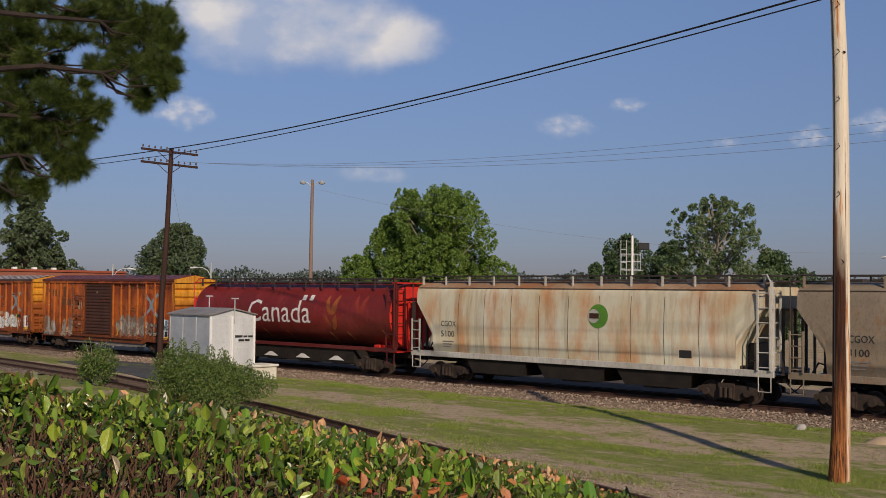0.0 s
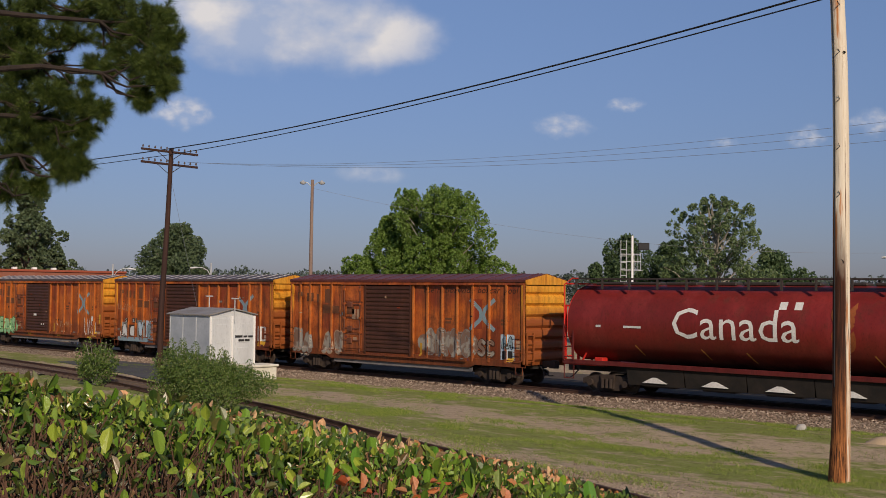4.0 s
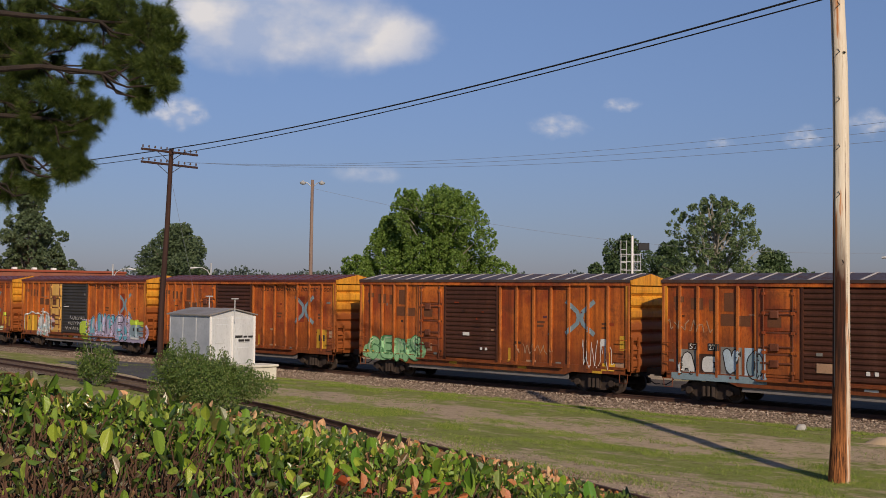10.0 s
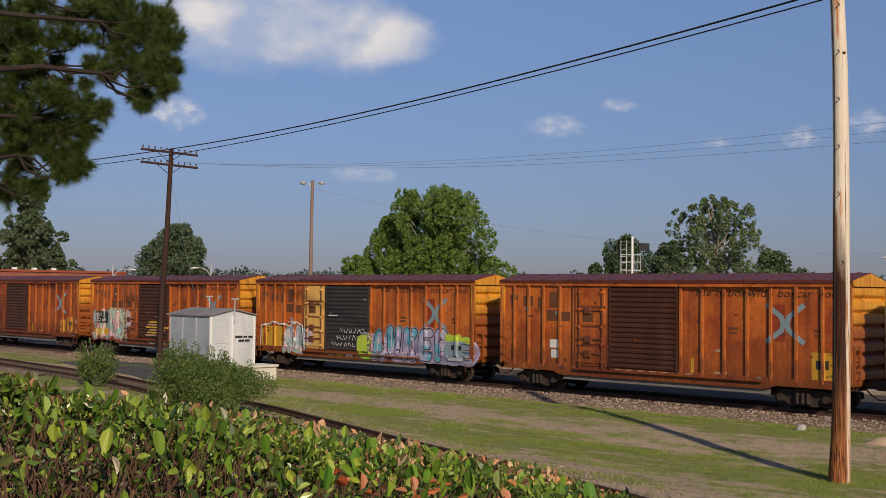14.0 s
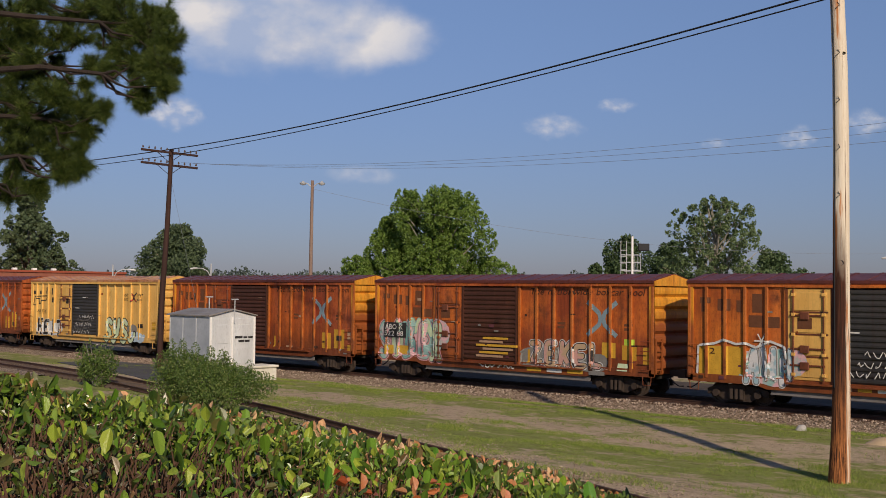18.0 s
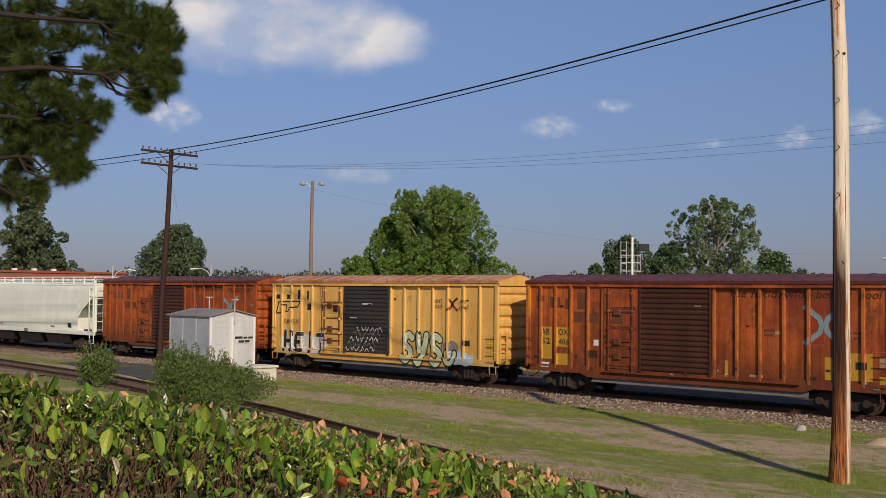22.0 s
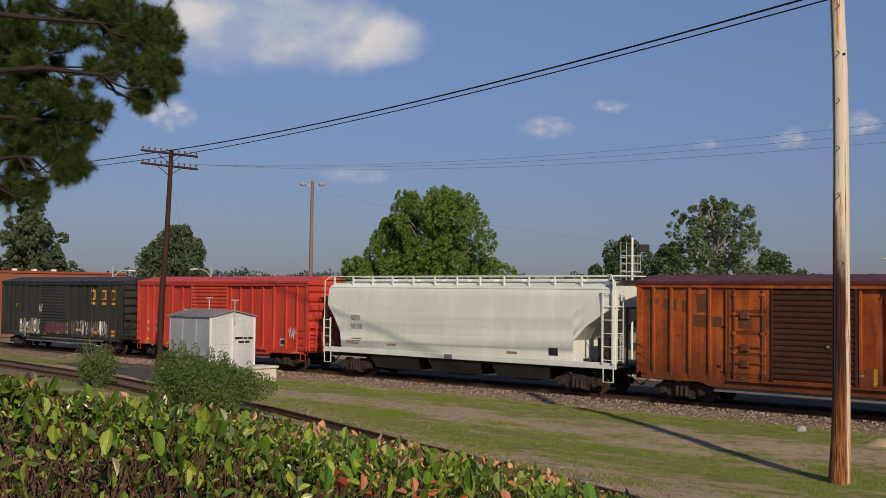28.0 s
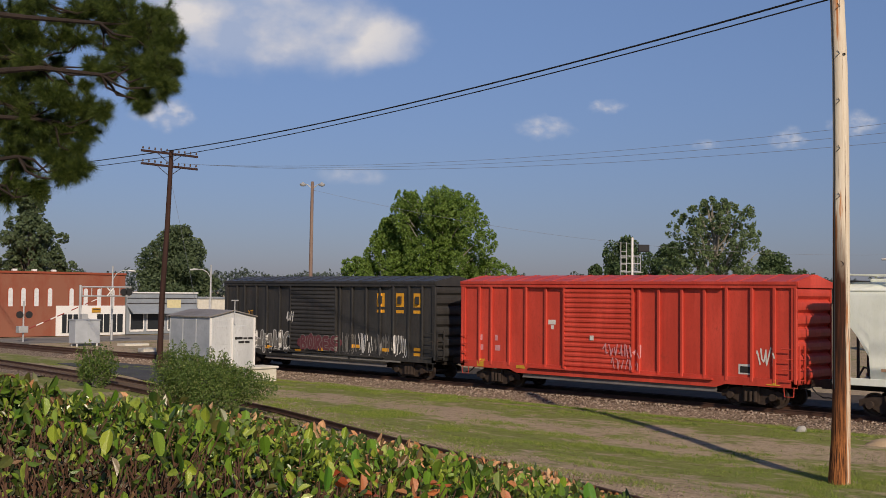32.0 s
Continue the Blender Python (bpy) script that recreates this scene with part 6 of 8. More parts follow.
tree("broadleaf_tree", "tall bright green broadleaf tree with upright plumes", -57.7, 60.9, -0.3, 11.9, 10.6, M_LEAF, 21, 62000, 0.13, 90, 0.22, 0.25, bark=M_PALEBARK, clump=0.3, tall=1.7, peak=0.66, lobe=0.42)
tree("broadleaf_tree", "green side tree grown into the tall one", -61.4, 59.6, -0.3, 9.9, 6.4, M_LEAF, 22, 22000, 0.13, 40, 0.15, 0.15, bark=M_PALEBARK, clump=0.12, tall=1.9, peak=0.4, lobe=0.5)
tree("broadleaf_tree", "low green tree at the foot of the tall one", -54.9, 63.6, -0.3, 6.9, 4.6, M_LEAF, 29, 9000, 0.13, 18, 0.2)
tree("broadleaf_tree", "low green sapling beside the tall tree", -63.6, 58.7, -0.3, 6.9, 4.4, M_LEAF, 37, 11000, 0.13, 26, 0.2)
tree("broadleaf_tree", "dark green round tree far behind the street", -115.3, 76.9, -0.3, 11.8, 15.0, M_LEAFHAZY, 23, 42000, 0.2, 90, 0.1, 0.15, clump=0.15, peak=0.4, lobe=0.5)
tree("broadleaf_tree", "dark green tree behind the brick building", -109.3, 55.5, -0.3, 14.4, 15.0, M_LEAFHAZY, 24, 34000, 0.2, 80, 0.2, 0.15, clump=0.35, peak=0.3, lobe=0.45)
tree("sparse_tree", "open thin-leaved tree with pale branches showing", -41.9, 74.0, -0.3, 11.3, 10.6, M_LEAFPALE, 25, 26000, 0.13, 80, 0.15, 0.2, bark=M_PALEBARK, clump=0.4, tall=1.0, peak=0.5, lobe=0.45)
tree("cedar_tree", "dark conifer behind the signal mast", -52.9, 79.0, -0.3, 9.1, 5.6, M_LEAFDARK, 26, 18000, 0.15, 26, 0.2, 0.3, clump=0.1, tall=1.3, peak=0.45)
tree("cedar_tree", "dark low conifer beside the sparse tree", -50.0, 80.8, -0.3, 8.5, 6.0, M_LEAFDARK, 27, 16000, 0.15, 22, 0.2, 0.3, clump=0.1, peak=0.4)
tree("broadleaf_tree", "dark low tree beyond the track", -42.8, 84.9, -0.3, 7.7, 8.0, M_LEAFDARK, 28, 14000, 0.18, 26, 0.2, 0.3, clump=0.1, peak=0.35)
tree("broadleaf_tree", "dark small tree beyond the track", -29.6, 88.9, -0.3, 8.0, 4.6, M_LEAFDARK, 33, 6000, 0.22, 12, 0.2)
tree("broadleaf_tree", "low dark shrub tree beyond the track", -54.8, 77.8, -0.3, 6.7, 3.6, M_LEAFDARK, 30, 5000, 0.2, 10, 0.2)


def far_woods():
    rng = np.random.default_rng(5)
    pts = []
    for i in range(230):
        u = -240 + i * 2.35
        d = 420 + 18 * math.sin(i * 0.35)
        h = 11.2 + 1.5 * math.sin(i * 0.6) * math.sin(i * 0.15) + rng.uniform(-0.8, 0.8)
        pts.append((-0.683 * d + 0.731 * u, 0.731 * d + 0.683 * u, h * 0.5 - 0.3, 3.4, 3.4, h * 0.5))
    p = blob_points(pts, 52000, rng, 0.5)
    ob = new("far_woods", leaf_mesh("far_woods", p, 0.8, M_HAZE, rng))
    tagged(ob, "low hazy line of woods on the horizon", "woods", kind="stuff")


far_woods()


def bush(name, label, x, y, r, h, seed, n, size, slant=0.0):
    rng = np.random.default_rng(seed)
    t = thing(name, label, "bush", pose(x, y, -0.38))
    rnd = random.Random(seed)
    lobes = [(rnd.uniform(-0.6, 0.6) * r, rnd.uniform(-0.5, 0.5) * r, h * rnd.uniform(0.25, 0.66), r * rnd.uniform(0.3, 0.5), r * 0.45, h * rnd.uniform(0.22, 0.34)) for _ in range(16)]
    lobes = [(a, b, c * (1 - slant * max(0.0, 0.731 * a + 0.683 * b) / r), d, e, f * (1 - 0.7 * slant * max(0.0, 0.731 * a + 0.683 * b) / r)) for a, b, c, d, e, f in lobes]
    lobes += [(a + rnd.uniform(-0.2, 0.2) * r, b, c + f * rnd.uniform(0.7, 1.15), 0.09 * r, 0.09 * r, h * rnd.uniform(0.1, 0.2)) for a, b, c, d, e, f in lobes]
    for lx, ly, lz, s, _, _ in lobes:
        part("stem", Geo().tube([(lx * 0.2, ly * 0.2, 0), (lx * 0.6, ly * 0.6, lz * 0.6), (lx, ly, lz + 0.08 * h)], [0.03, 0.02, 0.006], 5), M_BARK, t)
    tagged(part("foliage", leaf_mesh("foliage", blob_points(lobes, n, rng, 0.2), size, M_BUSH, rng, 2.2, 0.6), None, t), kind="stuff")


bush("wild_bush", "leggy green weed bush beside the siding", -32.95, 23.5, 2.05, 2.7, 31, 34000, 0.042, 0.5)
bush("wild_bush", "small upright weed bush by the siding", -46.6, 27.0, 0.95, 2.2, 32, 3600, 0.06)

# ---- poles and wires ----


def pole_material():
    """Sun-bleached wood: long grain, dark checks, rusty stains that run down, and a lower part that is dark brown on
    one side and redder at the foot.
    """
    mat, nt, ln, bs = nodes_of("weathered_pole")
    grain = noise_at(nt, ln, 5.0, 8, (6, 6, 0.16), 1.0, 0.75)
    check = noise_at(nt, ln, 5.0, 5, (5, 5, 0.07), 4.0, 0.6)
    stain = noise_at(nt, ln, 2.2, 6, (2.5, 2.5, 0.16), 7.0, 0.6)
    blotch = noise_at(nt, ln, 1.0, 6, (2.5, 2.5, 0.35), 12.0, 0.65)
    tc, sep = nt.new("ShaderNodeTexCoord"), nt.new("ShaderNodeSeparateXYZ")
    ln.new(tc.outputs["Object"], sep.inputs[0])

    def plus(a, k, b):
        m = nt.new("ShaderNodeMath")
        m.operation = "MULTIPLY_ADD"
        m.inputs[1].default_value = k
        ln.new(a, m.inputs[0])
        ln.new(b, m.inputs[2])
        return m.outputs[0]

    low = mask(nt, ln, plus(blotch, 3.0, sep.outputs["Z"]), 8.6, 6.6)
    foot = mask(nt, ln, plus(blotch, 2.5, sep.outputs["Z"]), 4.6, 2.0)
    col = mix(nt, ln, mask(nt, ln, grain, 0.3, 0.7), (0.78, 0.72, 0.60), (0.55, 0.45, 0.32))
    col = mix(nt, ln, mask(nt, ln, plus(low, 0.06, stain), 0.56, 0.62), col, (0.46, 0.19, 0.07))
    # dark brown on one side of the lower shaft
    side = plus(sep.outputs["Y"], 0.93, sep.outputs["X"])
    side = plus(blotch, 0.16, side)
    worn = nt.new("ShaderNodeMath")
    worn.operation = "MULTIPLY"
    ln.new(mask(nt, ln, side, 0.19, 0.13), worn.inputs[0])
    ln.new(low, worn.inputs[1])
    low_dark_side = worn.outputs[0]
    col = mix(nt, ln, low_dark_side, col, mix(nt, ln, mask(nt, ln, grain, 0.4, 0.65), (0.03, 0.016, 0.012), (0.10, 0.036, 0.02)))
    warm = nt.new("ShaderNodeMath")
    warm.operation = "MULTIPLY"
    ln.new(foot, warm.inputs[0])
    ln.new(mask(nt, ln, grain, 0.42, 0.6), warm.inputs[1])
    col = mix(nt, ln, warm.outputs[0], col, (0.42, 0.16, 0.05))
    col = mix(nt, ln, mask(nt, ln, check, 0.62, 0.68), col, (0.08, 0.035, 0.02))
    ln.new(col, bs.inputs["Base Color"])
    bs.inputs["Roughness"].default_value = 0.9
    bs.inputs["Specular IOR Level"].default_value = 0.15
    bump(nt, ln, bs, check, 0.8, 0.02)
    return mat


M_POLE = pole_material()
M_POLEDARK = surface("creosote_pole", (0.03, 0.014, 0.011), (0.055, 0.027, 0.02), 1.2, 12.0, 0.85, relief=0.01, stretch=(5, 5, 0.25))
M_POLERED = surface("brown_pole", (0.13, 0.075, 0.055), (0.30, 0.22, 0.175), 1.2, 12.0, 0.85, relief=0.01, stretch=(5, 5, 0.25))
M_WIRE = plain("black_cable", (0.02, 0.02, 0.022), 0.6)
M_THINWIRE = plain("grey_wire", (0.2, 0.22, 0.26), 0.6)
M_GLASSY = plain("brown_insulator", (0.12, 0.08, 0.06), 0.25)

near_pole = thing("utility_pole", "bare weathered wooden utility pole", "utility pole", pose(-12.05, 27.47, -0.62))
RIGHT = Vector((0.731, 0.683, 0))
POLE = [(-0.3, -0.07, 0.275), (0.25, -0.06, 0.26), (1.2, -0.02, 0.23), (2.4, 0.0, 0.213), (5.0, 0.005, 0.205), (8.5, 0.01, 0.195), (10.4, -0.01, 0.185), (12.6, -0.09, 0.17)]
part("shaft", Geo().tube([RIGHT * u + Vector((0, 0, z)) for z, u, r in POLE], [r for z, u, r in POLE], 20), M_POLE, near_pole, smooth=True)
part("ground_wire", Geo().tube([RIGHT * (u - r * 0.93) + Vector((0.683, -0.731, 0)) * r * 0.36 + Vector((0, 0, z)) for z, u, r in POLE if z > 2.0], 0.02, 6), M_WIRE, near_pole, "black cable stapled down the pole")
for k in range(5):
    z = 7.2 + 1.19 * k
    c = RIGHT * -0.08 + Vector((0.683, -0.731, 0)) * 0.175 + Vector((0, 0, z))
    part("cable_staple", Geo().rod(c, c + RIGHT * -0.1 + Vector((0, 0, -0.09)), 0.009, n=5).rod(c, c + RIGHT * -0.05 + Vector((0, 0, 0.08)), 0.007, n=5), M_WIRE, near_pole)
part("bolt_end", Geo().lathe([(0.0, 0.03), (0.03, 0.025), (0.03, -0.03)], RIGHT * 0.03 + Vector((0.683, -0.731, 0)) * 0.19 + Vector((0, 0, 10.75)), "y", 8), M_WIRE, near_pole)
part("knot", Geo().lathe([(0.0, 0.02), (0.05, 0.012), (0.07, -0.01)], RIGHT * -0.06 + Vector((0.683, -0.731, 0)) * 0.19 + Vector((0, 0, 5.5)), "y", 10), M_POLERED, near_pole)
cross_pole = thing("telegraph_pole", "dark leaning telegraph pole with two crossarms", "utility pole", pose(-54.0, 35.05, -0.4))
part("shaft", Geo().tube([(0, 0, -0.3), (0.05, 0.06, 4), (0.22, 0.2, 8), (0.33, 0.3, 12.2)], [0.17, 0.155, 0.14, 0.12], 14), M_POLEDARK, cross_pole, smooth=True)
for z in (12.0, 11.3):
    arm = part("crossarm", Geo().box(-1.7, 1.7, -0.05, 0.05, -0.06, 0.06, 0.01), M_POLEDARK, cross_pole, m=pose(0.31, 0.22, z, 0, 1.5, 83.0))
    for k in range(10):
        u = -1.6 + 3.2 * k / 9
        if abs(u) > 0.15:
            part("insulator", Geo().lathe([(0.012, -0.02), (0.012, 0.05), (0.05, 0.06), (0.055, 0.11), (0.03, 0.13), (0.045, 0.17), (0.0, 0.19)], (u, 0, 0.06), "z", 8), M_GLASSY, arm)
    part("arm_brace", Geo().rod((0.31, -0.6, z - 0.02), (0.31, 0.2, z - 0.55), 0.02, n=5).rod((0.31, 1.0, z - 0.02), (0.31, 0.2, z - 0.55), 0.02, n=5), M_STEEL, cross_pole)


def wire(name, a, b, sag, r, mat, label):
    a, b = Vector(a), Vector(b)
    pts = [a.lerp(b, i / 24) - Vector((0, 0, 4 * sag * (i / 24) * (1 - i / 24))) for i in range(25)]
    solid(name, Geo().tube(pts, r, 6), mat, label, "cable", smooth=True)


CABLES = ((11.77, 11.86, 0.417, 0.028, 12.95), (11.44, 11.67, 0.346, 0.02, 12.58))
for za, zb, sag, r, zc in CABLES:
    wire("power_cable", (-53.7, 35.25, za), (-12.1, 27.6, zb), sag, r, M_WIRE, "thick black cable hung between two poles")
    wire("power_cable", (-96.0, 39.0, zc), (-53.7, 35.25, za), 0.12, r, M_WIRE, "thick black cable hung between two poles")
for k in range(3):
    wire("telegraph_wire", (-53.69 + 0.122 * (0.7 + 0.35 * k), 35.97 + 0.355 * k, 11.11), (14.0, 38.0 + k, 10.7 + 0.75 * k), 1.75, 0.007, M_THINWIRE, "thin grey telegraph wire")

wire("service_wire", (-57.15, 48.5, 10.75), (-30.1, 75.8, 6.9), 1.2, 0.009, M_THINWIRE, "thin grey service wire from the lamp pole")
wire("guy_wire", (-53.75, 35.3, 10.6), (-55.0, 39.0, -0.3), 0.0, 0.008, M_THINWIRE, "thin grey guy wire of the telegraph pole")

lamp_pole = thing("floodlight_pole", "brown wooden pole with two lamp heads", "lamp pole", pose(-57.2, 48.5, -0.3))
part("shaft", Geo().tube([(0, 0, 0), (0, 0, 6), (0.05, 0, 11.6)], [0.14, 0.125, 0.10], 12), M_POLERED, lamp_pole, smooth=True)
for s in (-1, 1):
    a = Vector((0.731, 0.683, 0)) * s
    part("arm", Geo().tube([Vector((0.05, 0, 11.1)), a * 0.3 + Vector((0.05, 0, 11.38)), a * 0.6 + Vector((0.05, 0, 11.48))], 0.035, 6), M_GALV, lamp_pole)
    c = a * 0.62 + Vector((0.05, 0, 11.4))
    part("lamp_head", Geo().lathe([(0.05, 0.16), (0.1, 0.1), (0.22, 0.04), (0.22, 0.0), (0.15, -0.1), (0.0, -0.13)], c, "z", 12), M_GALV, lamp_pole, smooth=True)


# ---- equipment by the crossing ----
M_SILVER = surface("aluminium_sheet", (0.52, 0.54, 0.55), (0.64, 0.66, 0.66), 0.9, 14.0, 0.5, 0.15, stretch=(1, 1, 0.4))
M_CONCRETE = surface("pale_concrete", (0.56, 0.53, 0.44), (0.70, 0.67, 0.58), 2.5, 25.0, 0.9)
M_WHITEWALL = surface("white_wall", (0.74, 0.73, 0.70), (0.80, 0.79, 0.76), 0.7, 12.0, 0.8)
M_GREYWALL = surface("grey_boards", (0.22, 0.25, 0.28), (0.28, 0.31, 0.34), 0.8, 12.0, 0.8)
M_GREYBOX = surface("grey_cabinet_paint", (0.36, 0.39, 0.42), (0.44, 0.47, 0.50), 1.5, 15.0, 0.6)
M_DARKGLASS = plain("dark_window", (0.03, 0.035, 0.04), 0.1)
M_WINDOWBLIND = plain("boarded_white_window", (0.75, 0.76, 0.76), 0.6)

# darker copy of the hut's metal: shade of the left wall put into colour
M_SHADEDSIDE = surface("shaded_side_panel", (0.33, 0.36, 0.39), (0.47, 0.50, 0.53), 0.8, 8.0, 0.55, 0.25)
M_ROOFTIN = surface("weathered_tin_roof", (0.20, 0.18, 0.16), (0.32, 0.30, 0.28), 1.0, 12.0, 0.6, 0.2)
hut = thing("signal_bungalow", "silver aluminium railway signal bungalow with a low gable roof", "equipment hut", pose(-47.2, 33.5, -0.42))
part("wall", Geo().prism([(0, 0.1), (2.8, 0.1), (2.8, 3.15), (1.4, 3.42), (0, 3.15)], -3.5, 0.0, "x"), M_SILVER, hut)
for k in range(3):
    part("side_panel", Geo().box(-3.42 + 1.16 * k, -2.32 + 1.16 * k, -0.02, 0.0, 0.2, 3.05, 0.005), M_SHADEDSIDE, hut, "side panel in darker grey for the shaded side")
part("base", Geo().box(-3.55, 0.05, -0.05, 2.85, 0, 0.12), M_CONCRETE, hut)
for y in (0.0, 1.4):
    part("roof_panel", Geo().add([(-3.65, -0.12, 3.13), (0.12, -0.12, 3.13), (0.12, 1.4, 3.45), (-3.65, 1.4, 3.45), (-3.65, -0.12, 3.19), (0.12, -0.12, 3.19), (0.12, 1.4, 3.51), (-3.65, 1.4, 3.51)] if y == 0 else
                                 [(-3.65, 2.92, 3.13), (0.12, 2.92, 3.13), (0.12, 1.4, 3.45), (-3.65, 1.4, 3.45), (-3.65, 2.92, 3.19), (0.12, 2.92, 3.19), (0.12, 1.4, 3.51), (-3.65, 1.4, 3.51)],
                                 [(0, 1, 2, 3), (4, 5, 6, 7), (0, 1, 5, 4), (1, 2, 6, 5), (2, 3, 7, 6), (3, 0, 4, 7)]), M_ROOFTIN, hut)
for y in (0.0, 1.32, 2.72):
    part("corner_post", Geo().box(-0.02, 0.05, y, y + 0.1, 0.12, 3.1), M_WHITEWALL, hut)
for y0 in (0.2, 1.55):
    d = part("door", Geo().box(0.0, 0.03, y0, y0 + 1.05, 0.3, 3.0, 0.01), M_SILVER, hut)
    for z in (0.55, 1.75):
        part("door_panel", Geo().box(0.03, 0.05, y0 + 0.15, y0 + 0.9, z, z + 0.95, 0.01), M_SILVER, d)
for k in range(4):
    part("wall_seam", Geo().box(-3.47 + 1.16 * k, -3.43 + 1.16 * k, -0.035, 0.0, 0.12, 3.1), M_SILVER, hut)
part("mast_stub", Geo().rod((0.1, 1.45, 2.8), (0.1, 1.45, 4.0), 0.03, n=8).box(0.05, 0.15, 1.25, 1.65, 3.96, 4.02), M_GALV, hut)
part("vent_pipe", Geo().rod((-2.6, 1.8, 3.3), (-2.6, 1.8, 4.1), 0.03, n=8).box(-2.65, -2.55, 1.6, 2.0, 4.06, 4.12), M_GALV, hut)
part("stencil_bar", Geo().box(0.03, 0.054, 1.55, 2.0, 2.0, 2.12).box(0.03, 0.054, 2.06, 2.3, 2.0, 2.1).box(0.03, 0.054, 2.36, 2.65, 2.0, 2.1).box(0.03, 0.054, 1.75, 2.1, 1.8, 1.92).box(0.03, 0.054, 2.14, 2.45, 1.8, 1.92), M_BLACKPAINT, hut)
box = thing("battery_box", "low weathered white concrete battery box with a lid", "utility box", pose(-45.05, 34.1, -0.42))
part("body", Geo().box(-0.6, 0.6, -0.1, 1.5, 0, 0.66, 0.03), M_CONCRETE, box)
part("lid", Geo().box(-0.68, 0.68, -0.18, 1.58, 0.66, 0.78, 0.03), M_CONCRETE, box)

# ---- the street beyond the track ----


def brick_material():
    mat, nt, ln, bs = nodes_of("red_brick_wall")
    tc, mp, br = nt.new("ShaderNodeTexCoord"), nt.new("ShaderNodeMapping"), nt.new("ShaderNodeTexBrick")
    mp.inputs["Rotation"].default_value = (radians(90), 0, radians(90))
    ln.new(tc.outputs["Object"], mp.inputs["Vector"])
    ln.new(mp.outputs["Vector"], br.inputs["Vector"])
    br.inputs["Scale"].default_value = 1.0
    br.inputs["Brick Width"].default_value, br.inputs["Row Height"].default_value, br.inputs["Mortar Size"].default_value = 0.22, 0.075, 0.006
    br.inputs["Color1"].default_value, br.inputs["Color2"].default_value, br.inputs["Mortar"].default_value = (0.38, 0.088, 0.036, 1), (0.28, 0.06, 0.028, 1), (0.26, 0.10, 0.06, 1)
    stain = noise_at(nt, ln, 0.5, 7, (1, 1, 0.5), 3.0, 0.65)
    ln.new(mix(nt, ln, mask(nt, ln, stain, 0.45, 0.7), br.outputs["Color"], (0.24, 0.058, 0.030)), bs.inputs["Base Color"])
    bs.inputs["Roughness"].default_value = 0.9
    return mat


M_BRICK = brick_material()
# two-storey brick block; its front looks along +x down the street
block = thing("brick_building", "two-storey red brick building with arched windows and white shop front", "building", pose(-98, 59.6, -0.3))
part("wall", Geo().box(-14, 0, -15.5, 0, 0, 5.75), M_BRICK, block)
part("parapet", Geo().box(-14.1, 0.12, -15.6, 0.06, 5.75, 5.95, 0.02), M_BRICK, block)
for k in range(4):
    y = -13.2 + 1.9 * k
    part("chimney_cap", Geo().box(-0.6, -0.2, y, y + 0.4, 5.95, 6.15, 0.03), M_WHITEWALL, block)
arch = [(-0.21, 0), (0.21, 0), (0.21, 1.6), (0.15, 1.75), (0.0, 1.82), (-0.15, 1.75), (-0.21, 1.6)]
for y in (-14.1, -12.86, -11.63, -10.41, -9.16, -7.84, -5.68, -4.23, -2.82, -1.4):
    w = part("window", Geo().prism([(y + a * 1.35, 2.70 + b * 0.99) for a, b in arch], 0.0, 0.05, "x"), M_BRICK, block)
    part("window_board", Geo().prism([(y + a, 2.76 + b * 0.92) for a, b in arch], 0.02, 0.08, "x"), M_WINDOWBLIND, w, "white boarded arched window")
shop = part("shop_front", Geo().box(0.0, 0.12, -7.2, 0.0, 0, 2.8, 0.01), M_WHITEWALL, block, "white painted shop front")
for y0, y1 in ((-6.7, -5.0), (-3.1, -0.25)):
    wd = part("shop_window", Geo().box(0.12, 0.16, y0, y1, 0.25, 2.0), M_DARKGLASS, shop, "dark shop window")
    n = 3 if y1 - y0 < 2 else 4
    for k in range(n + 1):
        yy = y0 + (y1 - y0) * k / n
        part("mullion", Geo().box(0.16, 0.2, yy - 0.04, yy + 0.04, 0.25, 2.0), M_WHITEWALL, wd)
part("shop_sign", Geo().box(0.12, 0.2, -3.6, -2.7, 2.15, 2.6), M_YELLOWTAG, shop, "small yellow sign")
part("sign_bar", Geo().box(0.2, 0.21, -3.5, -2.8, 2.42, 2.5), M_BLACKPAINT, shop)
grey = thing("grey_store", "low grey boarded store with an awning and shop windows", "building", pose(-98.2, 59.9, -0.3))
part("wall", Geo().box(-12, 0, 0, 8.2, 0, 4.0), M_GREYWALL, grey)
part("cornice", Geo().box(-0.1, 0.15, -0.02, 8.25, 4.0, 4.14, 0.02), M_WHITEWALL, grey)
for z in (3.0, 3.5):
    part("board_line", Geo().box(0.0, 0.06, 0.1, 8.1, z, z + 0.06), M_STEEL, grey)
part("awning", Geo().prism([(0.0, 2.85), (0.0, 2.7), (1.1, 2.0), (1.1, 2.1)], 0.1, 8.0, "y"), M_GREYWALL, grey)
for y0, y1 in ((0.4, 1.9), (2.3, 4.2), (4.7, 6.2), (6.5, 7.9)):
    wd = part("shop_window", Geo().box(0.0, 0.05, y0, y1, 0.35, 1.95), M_DARKGLASS, grey, "dark shop window")
    part("window_frame", Geo().box(0.05, 0.09, y0 - 0.06, y0 + 0.04, 0.3, 2.0).box(0.05, 0.09, y1 - 0.04, y1 + 0.06, 0.3, 2.0).box(0.05, 0.09, y0, y1, 0.25, 0.45), M_WHITEWALL, wd)
part("side_sign", Geo().box(0.3, 0.4, 4.4, 6.0, 2.2, 3.4, 0.02), plain("cream_panel", (0.7, 0.62, 0.35)), grey, "cream sign panel")
